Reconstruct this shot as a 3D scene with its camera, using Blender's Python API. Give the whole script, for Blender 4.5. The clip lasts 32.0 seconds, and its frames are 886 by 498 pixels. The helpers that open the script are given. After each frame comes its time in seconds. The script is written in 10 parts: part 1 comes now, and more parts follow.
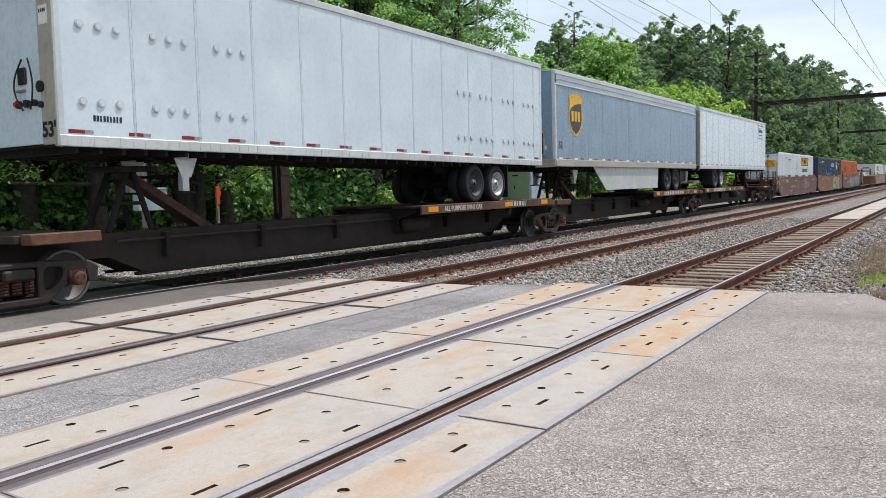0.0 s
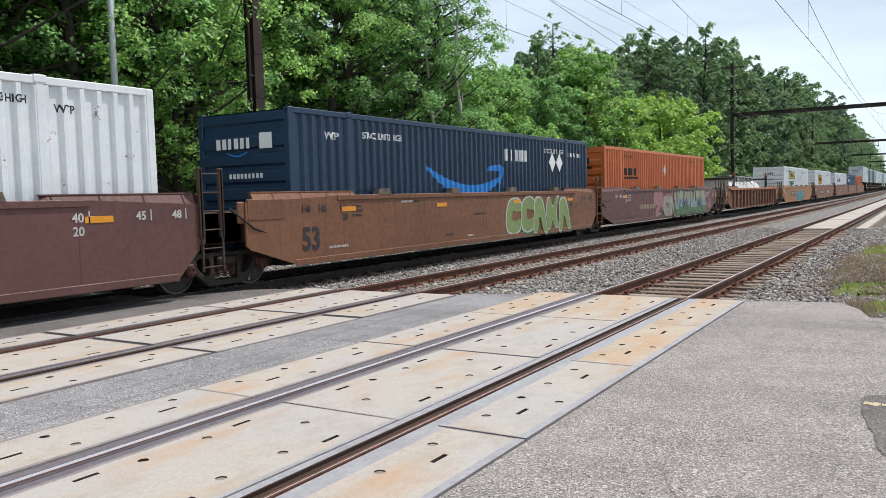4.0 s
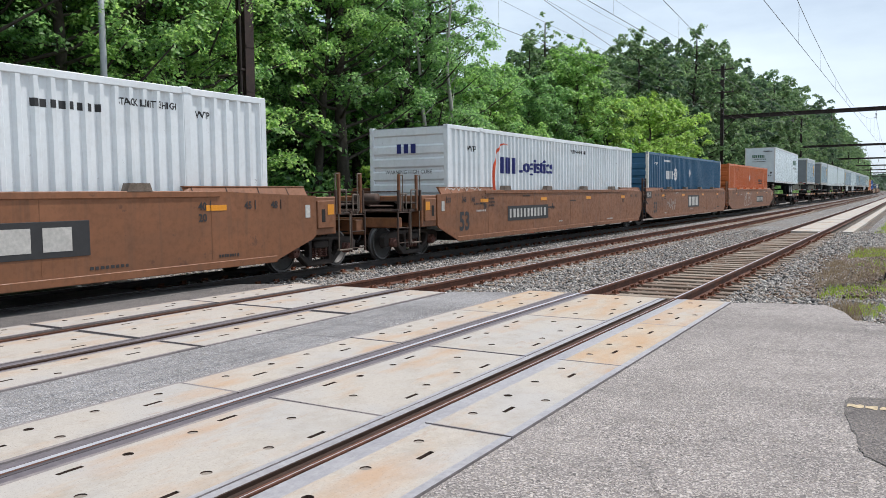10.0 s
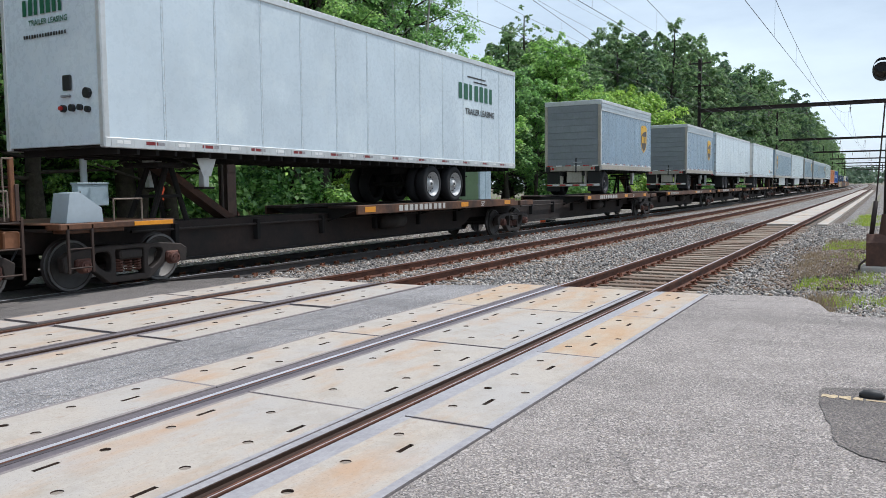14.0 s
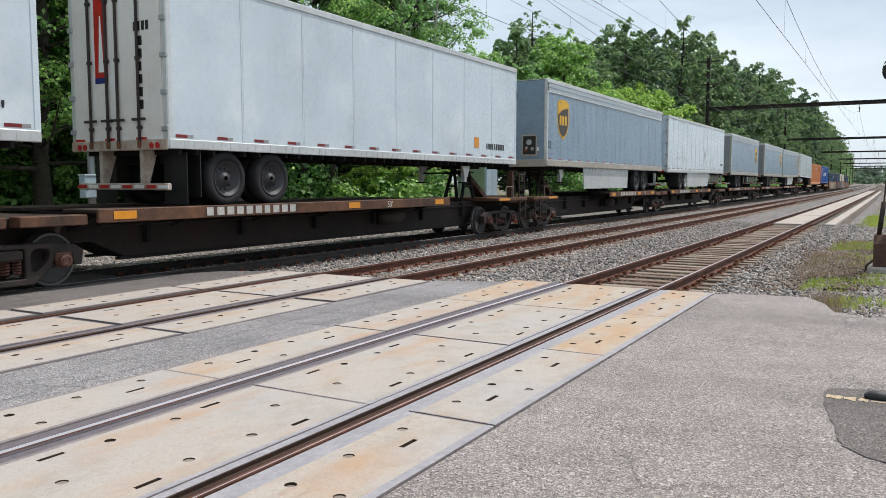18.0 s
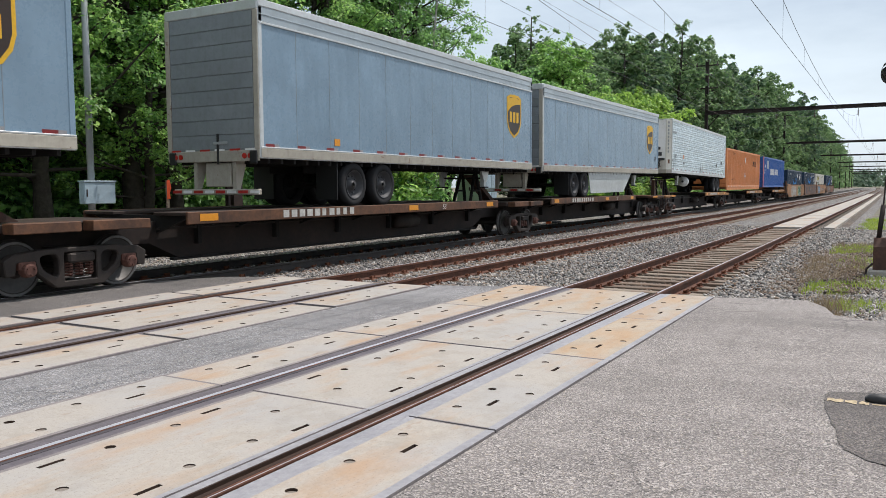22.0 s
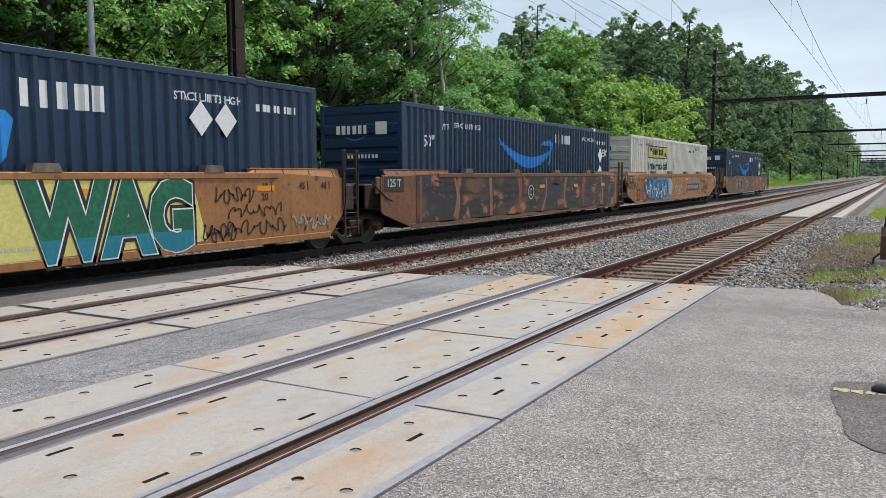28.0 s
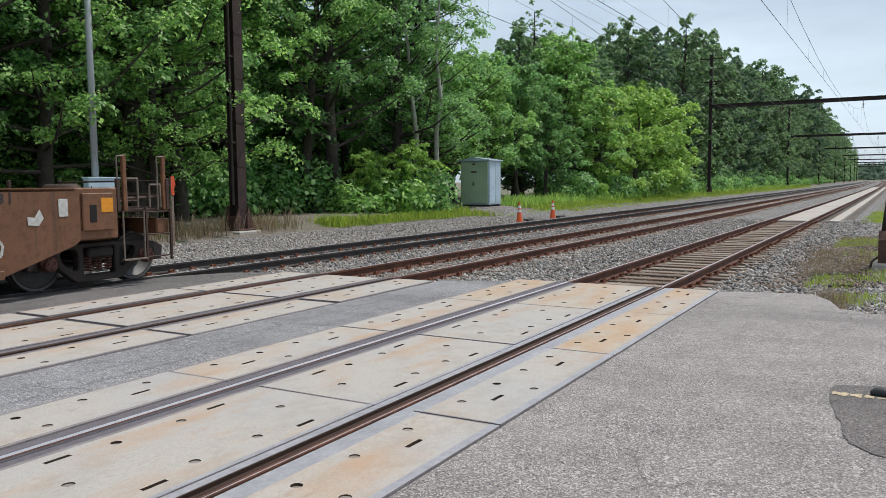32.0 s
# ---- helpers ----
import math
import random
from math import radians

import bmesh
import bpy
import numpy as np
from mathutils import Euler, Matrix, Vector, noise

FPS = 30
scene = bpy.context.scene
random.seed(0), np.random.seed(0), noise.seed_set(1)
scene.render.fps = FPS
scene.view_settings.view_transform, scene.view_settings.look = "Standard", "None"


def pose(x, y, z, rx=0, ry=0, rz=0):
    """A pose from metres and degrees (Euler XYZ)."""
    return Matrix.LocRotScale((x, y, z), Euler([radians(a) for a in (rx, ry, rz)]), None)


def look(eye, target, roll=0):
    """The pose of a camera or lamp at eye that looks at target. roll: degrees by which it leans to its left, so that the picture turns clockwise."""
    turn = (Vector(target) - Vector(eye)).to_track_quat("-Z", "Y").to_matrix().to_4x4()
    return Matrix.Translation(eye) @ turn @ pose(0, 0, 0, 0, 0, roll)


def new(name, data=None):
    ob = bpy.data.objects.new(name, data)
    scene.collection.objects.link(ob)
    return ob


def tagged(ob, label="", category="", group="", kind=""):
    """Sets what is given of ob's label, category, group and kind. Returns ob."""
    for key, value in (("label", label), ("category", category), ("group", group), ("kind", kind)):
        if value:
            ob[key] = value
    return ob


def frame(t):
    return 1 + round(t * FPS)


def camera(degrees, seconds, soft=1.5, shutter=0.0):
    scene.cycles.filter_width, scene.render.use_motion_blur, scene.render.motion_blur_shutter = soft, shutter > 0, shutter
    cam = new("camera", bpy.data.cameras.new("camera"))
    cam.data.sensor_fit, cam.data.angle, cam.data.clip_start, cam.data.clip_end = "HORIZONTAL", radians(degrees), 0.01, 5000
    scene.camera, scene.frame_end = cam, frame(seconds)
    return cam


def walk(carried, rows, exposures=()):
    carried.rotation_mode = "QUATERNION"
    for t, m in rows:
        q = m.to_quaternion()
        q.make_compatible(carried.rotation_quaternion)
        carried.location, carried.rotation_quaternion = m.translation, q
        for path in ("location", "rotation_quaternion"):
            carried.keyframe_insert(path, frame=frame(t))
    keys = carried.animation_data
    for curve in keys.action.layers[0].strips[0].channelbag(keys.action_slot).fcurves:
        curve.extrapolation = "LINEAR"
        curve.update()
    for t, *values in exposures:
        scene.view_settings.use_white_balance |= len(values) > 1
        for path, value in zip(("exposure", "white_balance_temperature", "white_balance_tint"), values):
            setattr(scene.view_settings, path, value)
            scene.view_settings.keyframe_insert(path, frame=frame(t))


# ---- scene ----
cam = camera(58.57, 32.0, soft=0.65)
EYE = Vector((0.0, 0.0, 1.616))


def view(yaw, pitch, roll):
    a, b = radians(yaw), radians(pitch)
    way = Vector((math.cos(a) * math.cos(b), math.sin(a) * math.cos(b), math.sin(b)))
    return look(EYE, EYE + way * 10, -roll)


walk(cam, [
    (0.0, view(33.16, -4.44, 1.61)),
    (0.5, view(32.42, -4.46, 1.51)),
    (1.0, view(31.95, -3.99, 1.68)),
    (1.5, view(31.77, -3.71, 1.69)),
    (2.0, view(31.71, -3.64, 1.60)),
    (2.5, view(31.61, -3.82, 1.55)),
    (3.0, view(31.65, -3.94, 1.49)),
    (3.5, view(31.66, -3.89, 1.50)),
    (5.5, view(31.72, -3.44, 1.38)),
    (6.0, view(31.67, -3.34, 1.20)),
    (6.5, view(31.44, -3.26, 1.00)),
    (7.0, view(31.34, -3.37, 1.06)),
    (7.5, view(30.93, -3.28, 0.77)),
    (8.0, view(30.87, -3.18, 0.54)),
    (8.5, view(30.90, -3.59, 0.80)),
    (9.0, view(30.82, -3.52, 0.81)),
    (9.5, view(30.90, -3.76, 0.75)),
    (10.0, view(30.88, -4.00, 0.64)),
    (10.5, view(30.90, -4.91, 0.63)),
    (11.0, view(30.27, -4.81, 0.43)),
    (11.5, view(29.72, -4.60, 0.15)),
    (12.0, view(29.29, -4.62, 0.31)),
    (12.5, view(29.24, -4.53, 0.59)),
    (13.0, view(29.29, -4.30, 0.67)),
    (13.5, view(29.21, -4.46, 0.74)),
    (14.0, view(29.40, -4.51, 0.66)),
    (14.5, view(29.61, -4.52, 0.74)),
    (16.5, view(29.75, -4.89, 0.38)),
    (17.0, view(29.85, -5.00, 0.22)),
    (17.5, view(29.77, -5.05, 0.07)),
    (18.0, view(29.81, -4.82, 0.01)),
    (18.5, view(29.75, -4.71, 0.05)),
    (19.0, view(29.96, -4.72, 0.15)),
    (19.5, view(29.85, -4.73, 0.18)),
    (20.0, view(29.85, -4.75, 0.23)),
    (20.5, view(29.82, -4.75, 0.19)),
    (21.0, view(29.95, -4.73, 0.27)),
    (21.5, view(29.82, -4.48, 0.29)),
    (22.0, view(29.80, -4.47, 0.25)),
    (22.5, view(29.81, -4.78, 0.25)),
    (23.0, view(29.83, -5.12, 0.23)),
    (23.5, view(30.02, -5.29, 0.25)),
    (24.0, view(30.06, -5.27, 0.18)),
    (24.5, view(29.95, -5.29, 0.17)),
    (25.0, view(30.02, -5.47, 0.13)),
    (25.5, view(30.23, -5.29, 0.10)),
    (27.5, view(30.26, -5.37, 0.25)),
    (28.0, view(30.22, -5.23, 0.27)),
    (28.5, view(30.22, -5.06, 0.31)),
    (29.0, view(29.94, -4.71, 0.24)),
    (29.5, view(29.72, -4.46, 0.28)),
    (30.0, view(29.73, -4.26, 0.42)),
    (30.5, view(29.73, -4.10, 0.53)),
    (31.0, view(29.81, -4.17, 0.34)),
    (31.5, view(30.04, -4.45, 0.39)),
    (32.0, view(30.09, -4.83, 0.50)),
], [(0.0, 0.06, 6600, 14), (3.0, 0.06, 6580, 13), (6.0, 0.02, 6330, 11), (9.0, 0.02, 6430, 13), (14.0, -0.02, 6230, 12), (17.0, -0.05, 6620, 13), (25.0, -0.08, 6600, 13),
    (28.0, -0.17, 6370, 12), (32.0, -0.21, 6350, 11)])

# ---- light ----
SUN = Vector((0.42, -0.27, 1.0)).normalized()
world = bpy.data.worlds.new("sky")
scene.world = world
world.use_nodes = True
wn, wl = world.node_tree.nodes, world.node_tree.links
wn.clear()
sky = wn.new("ShaderNodeTexSky")
sky.sky_type, sky.sun_disc = "NISHITA", False
sky.sun_elevation, sky.sun_rotation = math.asin(SUN.z), math.atan2(SUN.x, SUN.y)
sky.air_density, sky.dust_density, sky.ozone_density = 1.0, 2.0, 1.0
coord = wn.new("ShaderNodeTexCoord")
squash = wn.new("ShaderNodeMapping")
squash.inputs["Scale"].default_value = (1.0, 1.0, 3.5)
cloud = wn.new("ShaderNodeTexNoise")
cloud.inputs["Scale"].default_value, cloud.inputs["Detail"].default_value = 2.2, 7.0
cloud.inputs["Roughness"].default_value = 0.55
ramp = wn.new("ShaderNodeMapRange")
ramp.inputs["From Min"].default_value, ramp.inputs["From Max"].default_value = 0.36, 0.66
ramp.inputs["To Min"].default_value, ramp.inputs["To Max"].default_value = 0.42, 0.97
mixer = wn.new("ShaderNodeMix")
mixer.data_type = "RGBA"
mixer.inputs["B"].default_value = (8.0, 9.4, 10.4, 1)
back = wn.new("ShaderNodeBackground")
back.inputs["Strength"].default_value = 0.11
outw = wn.new("ShaderNodeOutputWorld")
wl.new(coord.outputs["Generated"], squash.inputs["Vector"])
wl.new(squash.outputs["Vector"], cloud.inputs["Vector"])
wl.new(cloud.outputs["Fac"], ramp.inputs["Value"])
wl.new(ramp.outputs["Result"], mixer.inputs["Factor"])
wl.new(sky.outputs["Color"], mixer.inputs["A"])
wl.new(mixer.outputs["Result"], back.inputs["Color"])
wl.new(back.outputs["Background"], outw.inputs["Surface"])
lamp = bpy.data.lights.new("sun", "SUN")
lamp.energy, lamp.angle, lamp.color = 3.75, radians(0.6), (1.0, 0.965, 0.915)
sun_ob = new("sun", lamp)
sun_ob.matrix_world = look(SUN * 200, (0, 0, 0))


# ---- materials ----
def mat_base(name, rough=0.6, metal=0.0):
    m = bpy.data.materials.new(name)
    m.use_nodes = True
    b = m.node_tree.nodes["Principled BSDF"]
    b.inputs["Roughness"].default_value, b.inputs["Metallic"].default_value = rough, metal
    return m, m.node_tree.nodes, m.node_tree.links, b


def coords(n, l, scale=(1, 1, 1), kind="Object", shift=True):
    tc, mp = n.new("ShaderNodeTexCoord"), n.new("ShaderNodeMapping")
    mp.inputs["Scale"].default_value = scale
    l.new(tc.outputs[kind], mp.inputs["Vector"])
    if shift:
        info = n.new("ShaderNodeObjectInfo")
        mul = n.new("ShaderNodeVectorMath")
        mul.operation = "SCALE"
        mul.inputs[0].default_value = (37.0, 11.0, 53.0)
        l.new(info.outputs["Random"], mul.inputs["Scale"])
        l.new(mul.outputs["Vector"], mp.inputs["Location"])
    return mp.outputs["Vector"]


def noise_of(n, l, vec, scale, detail=4.0, rough=0.55, lo=0.35, hi=0.65):
    t, r = n.new("ShaderNodeTexNoise"), n.new("ShaderNodeMapRange")
    t.inputs["Scale"].default_value, t.inputs["Detail"].default_value = scale, detail
    t.inputs["Roughness"].default_value = rough
    r.inputs["From Min"].default_value, r.inputs["From Max"].default_value = lo, hi
    l.new(vec, t.inputs["Vector"])
    l.new(t.outputs["Fac"], r.inputs["Value"])
    return r.outputs["Result"]


def blend(n, l, fac, a, b, amount=1.0):
    x = n.new("ShaderNodeMix")
    x.data_type = "RGBA"
    for k, v in (("A", a), ("B", b)):
        if hasattr(v, "links"):
            l.new(v, x.inputs[k])
        else:
            x.inputs[k].default_value = (*v[:3], 1)
    if amount < 1.0:
        mu = n.new("ShaderNodeMath")
        mu.operation = "MULTIPLY"
        mu.inputs[1].default_value = amount
        l.new(fac, mu.inputs[0])
        fac = mu.outputs[0]
    l.new(fac, x.inputs["Factor"])
    return x.outputs["Result"]


def bump_of(n, l, b, height, strength=0.3, dist=0.01):
    bp = n.new("ShaderNodeBump")
    bp.inputs["Strength"].default_value, bp.inputs["Distance"].default_value = strength, dist
    l.new(height, bp.inputs["Height"])
    l.new(bp.outputs["Normal"], b.inputs["Normal"])


def paint(name, col, dirt=(0.10, 0.08, 0.06), amount=0.35, rough=0.45, streak=0.4, chip=None, chips=0.0, metal=0.0, dents=0.0):
    """Painted sheet metal: broad grime, rain streaks, fine grain, chips of rust."""
    m, n, l, b = mat_base(name, rough, metal)
    v = coords(n, l)
    big = noise_of(n, l, v, 0.55, 5, 0.6, 0.42, 0.72)
    c = blend(n, l, big, col, tuple(0.75 * x for x in col), 0.6)
    fade = noise_of(n, l, v, 0.9, 6, 0.65, 0.50, 0.75)
    c = blend(n, l, fade, c, tuple(min(0.85, 1.3 * x + min(0.01, 0.2 * max(col))) for x in col), 0.55)
    fine = noise_of(n, l, v, 9.0, 6, 0.7, 0.45, 0.75)
    c = blend(n, l, fine, c, dirt, amount * 0.5)
    vh = coords(n, l, (0.25, 0.25, 1.6))
    band = noise_of(n, l, vh, 1.0, 5, 0.6, 0.50, 0.74)
    c = blend(n, l, band, c, dirt, amount * 0.45)
    vs = coords(n, l, (7.0, 7.0, 0.35))
    st = noise_of(n, l, vs, 1.0, 5, 0.65, 0.52, 0.8)
    c = blend(n, l, st, c, dirt, amount * streak)
    if chips > 0:
        vc = noise_of(n, l, v, 3.3, 8, 0.72, 0.66 - 0.12 * chips, 0.70 - 0.10 * chips)
        c = blend(n, l, vc, c, chip or (0.09, 0.035, 0.018), 0.85)
    l.new(c, b.inputs["Base Color"])
    rr = n.new("ShaderNodeMapRange")
    rr.inputs["To Min"].default_value, rr.inputs["To Max"].default_value = max(0.08, rough - 0.1), min(1, rough + 0.3)
    l.new(fine, rr.inputs["Value"])
    l.new(rr.outputs["Result"], b.inputs["Roughness"])
    if dents > 0:
        vd = coords(n, l, (1.0, 1.0, 0.28))
        dn = noise_of(n, l, vd, 1.7, 2, 0.4, 0.2, 0.8)
        bump_of(n, l, b, dn, min(1.0, dents), 0.05 if dents < 0.6 else 0.11)
    else:
        bump_of(n, l, b, fine, 0.08, 0.004)
    return m


def plain(name, col, rough=0.5, metal=0.0, vary=0.25, scale=14.0):
    m, n, l, b = mat_base(name, rough, metal)
    v = coords(n, l)
    f = noise_of(n, l, v, scale, 5, 0.65)
    g = noise_of(n, l, v, scale * 0.08, 3, 0.5)
    c = blend(n, l, f, col, tuple(x * (1 - vary) for x in col))
    c = blend(n, l, g, c, tuple(x * (1 - vary) for x in col), 0.6)
    l.new(c, b.inputs["Base Color"])
    bump_of(n, l, b, f, 0.15, 0.004)
    return m


def rusty(name, dark, light, rough=0.8, scale=5.0, metal=0.0):
    m, n, l, b = mat_base(name, rough, metal)
    v = coords(n, l)
    f = noise_of(n, l, v, scale, 7, 0.7, 0.35, 0.68)
    g = noise_of(n, l, v, scale * 7, 5, 0.7)
    c = blend(n, l, f, dark, light)
    c = blend(n, l, g, c, tuple(0.55 * x for x in dark), 0.45)
    l.new(c, b.inputs["Base Color"])
    bump_of(n, l, b, g, 0.3, 0.004)
    return m


def asphalt_mat(name, col, speck):
    """Worn asphalt: pale and dark aggregate of two sizes, wheel wear, stains, a few cracks."""
    m, n, l, b = mat_base(name, 0.9)
    v = coords(n, l, shift=False)
    hs = []
    c = None
    for k, (scale, lo, hi) in enumerate(((82.0, 0.50, 0.88), (140.0, 0.46, 0.90))):
        vo = n.new("ShaderNodeTexVoronoi")
        vo.inputs["Scale"].default_value = scale
        l.new(v, vo.inputs["Vector"])
        sep = n.new("ShaderNodeSeparateColor")
        l.new(vo.outputs["Color"], sep.inputs["Color"])
        r = n.new("ShaderNodeMapRange")
        r.inputs["From Min"].default_value, r.inputs["From Max"].default_value = lo, hi
        l.new(sep.outputs["Red"], r.inputs["Value"])
        one = blend(n, l, r.outputs["Result"], col, speck)
        dk = n.new("ShaderNodeMapRange")
        dk.inputs["From Min"].default_value, dk.inputs["From Max"].default_value = 0.04, 0.22
        l.new(sep.outputs["Green"], dk.inputs["Value"])
        one = blend(n, l, dk.outputs["Result"], tuple(0.28 * x for x in col), one)
        wm = n.new("ShaderNodeMapRange")
        wm.inputs["From Min"].default_value, wm.inputs["From Max"].default_value = 0.80, 1.0
        wm.inputs["To Max"].default_value = 0.55
        l.new(sep.outputs["Blue"], wm.inputs["Value"])
        one = blend(n, l, wm.outputs["Result"], one, (0.44, 0.37, 0.29))
        hs.append(vo.outputs["Distance"])
        if c is None:
            c = one
        else:
            mx = noise_of(n, l, v, 22.0, 2, 0.5, 0.45, 0.55)
            c = blend(n, l, mx, c, one)
    big = noise_of(n, l, v, 0.45, 5, 0.6, 0.40, 0.66)
    c = blend(n, l, big, c, tuple(0.80 * x for x in speck), 0.30)
    mid = noise_of(n, l, v, 2.6, 4, 0.6, 0.45, 0.75)
    c = blend(n, l, mid, c, tuple(0.62 * x for x in col), 0.35)
    vt = coords(n, l, (0.62, 0.14, 1.0), shift=False)
    track = noise_of(n, l, vt, 0.9, 4, 0.55, 0.48, 0.66)
    c = blend(n, l, track, c, tuple(0.55 * x for x in col), 0.42)
    crack = n.new("ShaderNodeTexVoronoi")
    crack.feature = "DISTANCE_TO_EDGE"
    crack.inputs["Scale"].default_value = 0.42
    wob = n.new("ShaderNodeTexNoise")
    wob.inputs["Scale"].default_value, wob.inputs["Detail"].default_value = 2.2, 5.0
    l.new(v, wob.inputs["Vector"])
    add = n.new("ShaderNodeMixRGB")
    add.blend_type, add.inputs["Fac"].default_value = "LINEAR_LIGHT", 0.22
    l.new(v, add.inputs["Color1"])
    l.new(wob.outputs["Color"], add.inputs["Color2"])
    l.new(add.outputs["Color"], crack.inputs["Vector"])
    cr = n.new("ShaderNodeMapRange")
    cr.inputs["From Min"].default_value, cr.inputs["From Max"].default_value = 0.001, 0.006
    cr.inputs["To Min"].default_value, cr.inputs["To Max"].default_value = 0.8, 0.0
    l.new(crack.outputs["Distance"], cr.inputs["Value"])
    some = noise_of(n, l, v, 0.8, 2, 0.5, 0.5, 0.6)
    mul = n.new("ShaderNodeMath")
    mul.operation = "MULTIPLY"
    l.new(cr.outputs["Result"], mul.inputs[0])
    l.new(some, mul.inputs[1])
    c = blend(n, l, mul.outputs[0], c, tuple(0.3 * x for x in col), 0.7)
    l.new(c, b.inputs["Base Color"])
    bump_of(n, l, b, hs[0], 0.6, 0.008)
    return m


def concrete_mat(name, col, rust):
    """Worn concrete: fine sand, cool and warm patches, rust bleeding along the panel, dark specks and scuffs."""
    m, n, l, b = mat_base(name, 0.85)
    v = coords(n, l)
    f = noise_of(n, l, v, 34.0, 6, 0.75, 0.3, 0.7)
    c = blend(n, l, f, tuple(1.08 * x for x in col), tuple(0.80 * x for x in col), 0.8)
    cool = noise_of(n, l, v, 0.9, 5, 0.65, 0.46, 0.66)
    c = blend(n, l, cool, c, (0.35, 0.345, 0.35), 0.5)
    info = n.new("ShaderNodeObjectInfo")
    c = blend(n, l, info.outputs["Random"], c, (0.36, 0.345, 0.325), 0.4)
    g = noise_of(n, l, v, 3.1, 7, 0.7, 0.48, 0.74)
    c = blend(n, l, g, c, (0.25, 0.215, 0.17), 0.5)
    vs = coords(n, l, (0.55, 1.7, 1.0))
    s = noise_of(n, l, vs, 1.25, 6, 0.65, 0.53 - 0.18 * rust, 0.74 - 0.16 * rust)
    c = blend(n, l, s, c, (0.42, 0.215, 0.075), 0.5 + 0.2 * rust)
    s2 = noise_of(n, l, vs, 3.4, 5, 0.7, 0.62, 0.72)
    c = blend(n, l, s2, c, (0.26, 0.12, 0.05), 0.45)
    d = noise_of(n, l, v, 85.0, 3, 0.6, 0.58, 0.70)
    c = blend(n, l, d, c, (0.12, 0.105, 0.09), 0.45)
    l.new(c, b.inputs["Base Color"])
    bump_of(n, l, b, f, 0.3, 0.003)
    return m


def stone_mat(name, ramp=((0.075, 0.077, 0.082), (0.20, 0.19, 0.18), (0.30, 0.285, 0.27), (0.26, 0.19, 0.14), (0.38, 0.36, 0.33), (0.54, 0.51, 0.47))):
    m, n, l, b = mat_base(name, 0.88)
    geo = n.new("ShaderNodeNewGeometry")
    cr = n.new("ShaderNodeValToRGB")
    cr.color_ramp.elements[0].color, cr.color_ramp.elements[1].color = ramp[0] + (1,), ramp[5] + (1,)
    for p, k in zip((0.25, 0.55, 0.75, 0.85), ramp[1:5]):
        e = cr.color_ramp.elements.new(p)
        e.color = k + (1,)
    l.new(geo.outputs["Random Per Island"], cr.inputs["Fac"])
    v = coords(n, l, shift=False)
    f = noise_of(n, l, v, 30.0, 3)
    c = blend(n, l, f, cr.outputs["Color"], (0.16, 0.13, 0.11), 0.3)
    l.new(c, b.inputs["Base Color"])
    return m


def gravel_mat(name, low=(0.09, 0.09, 0.092), high=(0.43, 0.41, 0.385)):
    m, n, l, b = mat_base(name, 0.9)
    v = coords(n, l, shift=False)
    vo = n.new("ShaderNodeTexVoronoi")
    vo.inputs["Scale"].default_value = 15.0
    l.new(v, vo.inputs["Vector"])
    sep = n.new("ShaderNodeSeparateColor")
    l.new(vo.outputs["Color"], sep.inputs["Color"])
    c = blend(n, l, sep.outputs["Red"], low, high)
    # shade in the gaps between stones, painted by distance from each cell's middle
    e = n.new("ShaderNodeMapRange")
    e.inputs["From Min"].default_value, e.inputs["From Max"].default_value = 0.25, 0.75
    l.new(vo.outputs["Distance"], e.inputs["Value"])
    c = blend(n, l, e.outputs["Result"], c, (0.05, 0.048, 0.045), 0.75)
    g = noise_of(n, l, v, 0.7, 5, 0.6, 0.45, 0.7)
    c = blend(n, l, g, c, (0.17, 0.12, 0.085), 0.6)
    l.new(c, b.inputs["Base Color"])
    inv = n.new("ShaderNodeMath")
    inv.operation, inv.inputs[0].default_value = "SUBTRACT", 1.0
    l.new(vo.outputs["Distance"], inv.inputs[1])
    bump_of(n, l, b, inv.outputs[0], 0.9, 0.05)
    return m


def leaf_mat(name, low, high, dry=None):
    m, n, l, b = mat_base(name, 0.46)
    b.inputs["Specular IOR Level"].default_value = 0.42
    geo = n.new("ShaderNodeNewGeometry")
    c = blend(n, l, geo.outputs["Random Per Island"], low, high)
    v = coords(n, l)
    g = noise_of(n, l, v, 0.35, 3, 0.5, 0.4, 0.65)
    c = blend(n, l, g, c, tuple(0.6 * x for x in low), 0.22)
    info = n.new("ShaderNodeObjectInfo")
    c = blend(n, l, info.outputs["Random"], c, tuple(0.75 * x for x in low), 0.2)
    if dry:
        d = noise_of(n, l, v, 1.1, 3, 0.5, 0.60, 0.72)
        c = blend(n, l, d, c, dry, 0.6)
    l.new(c, b.inputs["Base Color"])
    tr = n.new("ShaderNodeBsdfTranslucent")
    tc = blend(n, l, geo.outputs["Random Per Island"], tuple(1.5 * x for x in low), tuple(1.5 * x for x in high))
    l.new(tc, tr.inputs["Color"])
    ms = n.new("ShaderNodeMixShader")
    ms.inputs["Fac"].default_value = 0.47
    l.new(b.outputs["BSDF"], ms.inputs[1])
    l.new(tr.outputs["BSDF"], ms.inputs[2])
    l.new(ms.outputs["Shader"], n["Material Output"].inputs["Surface"])
    return m


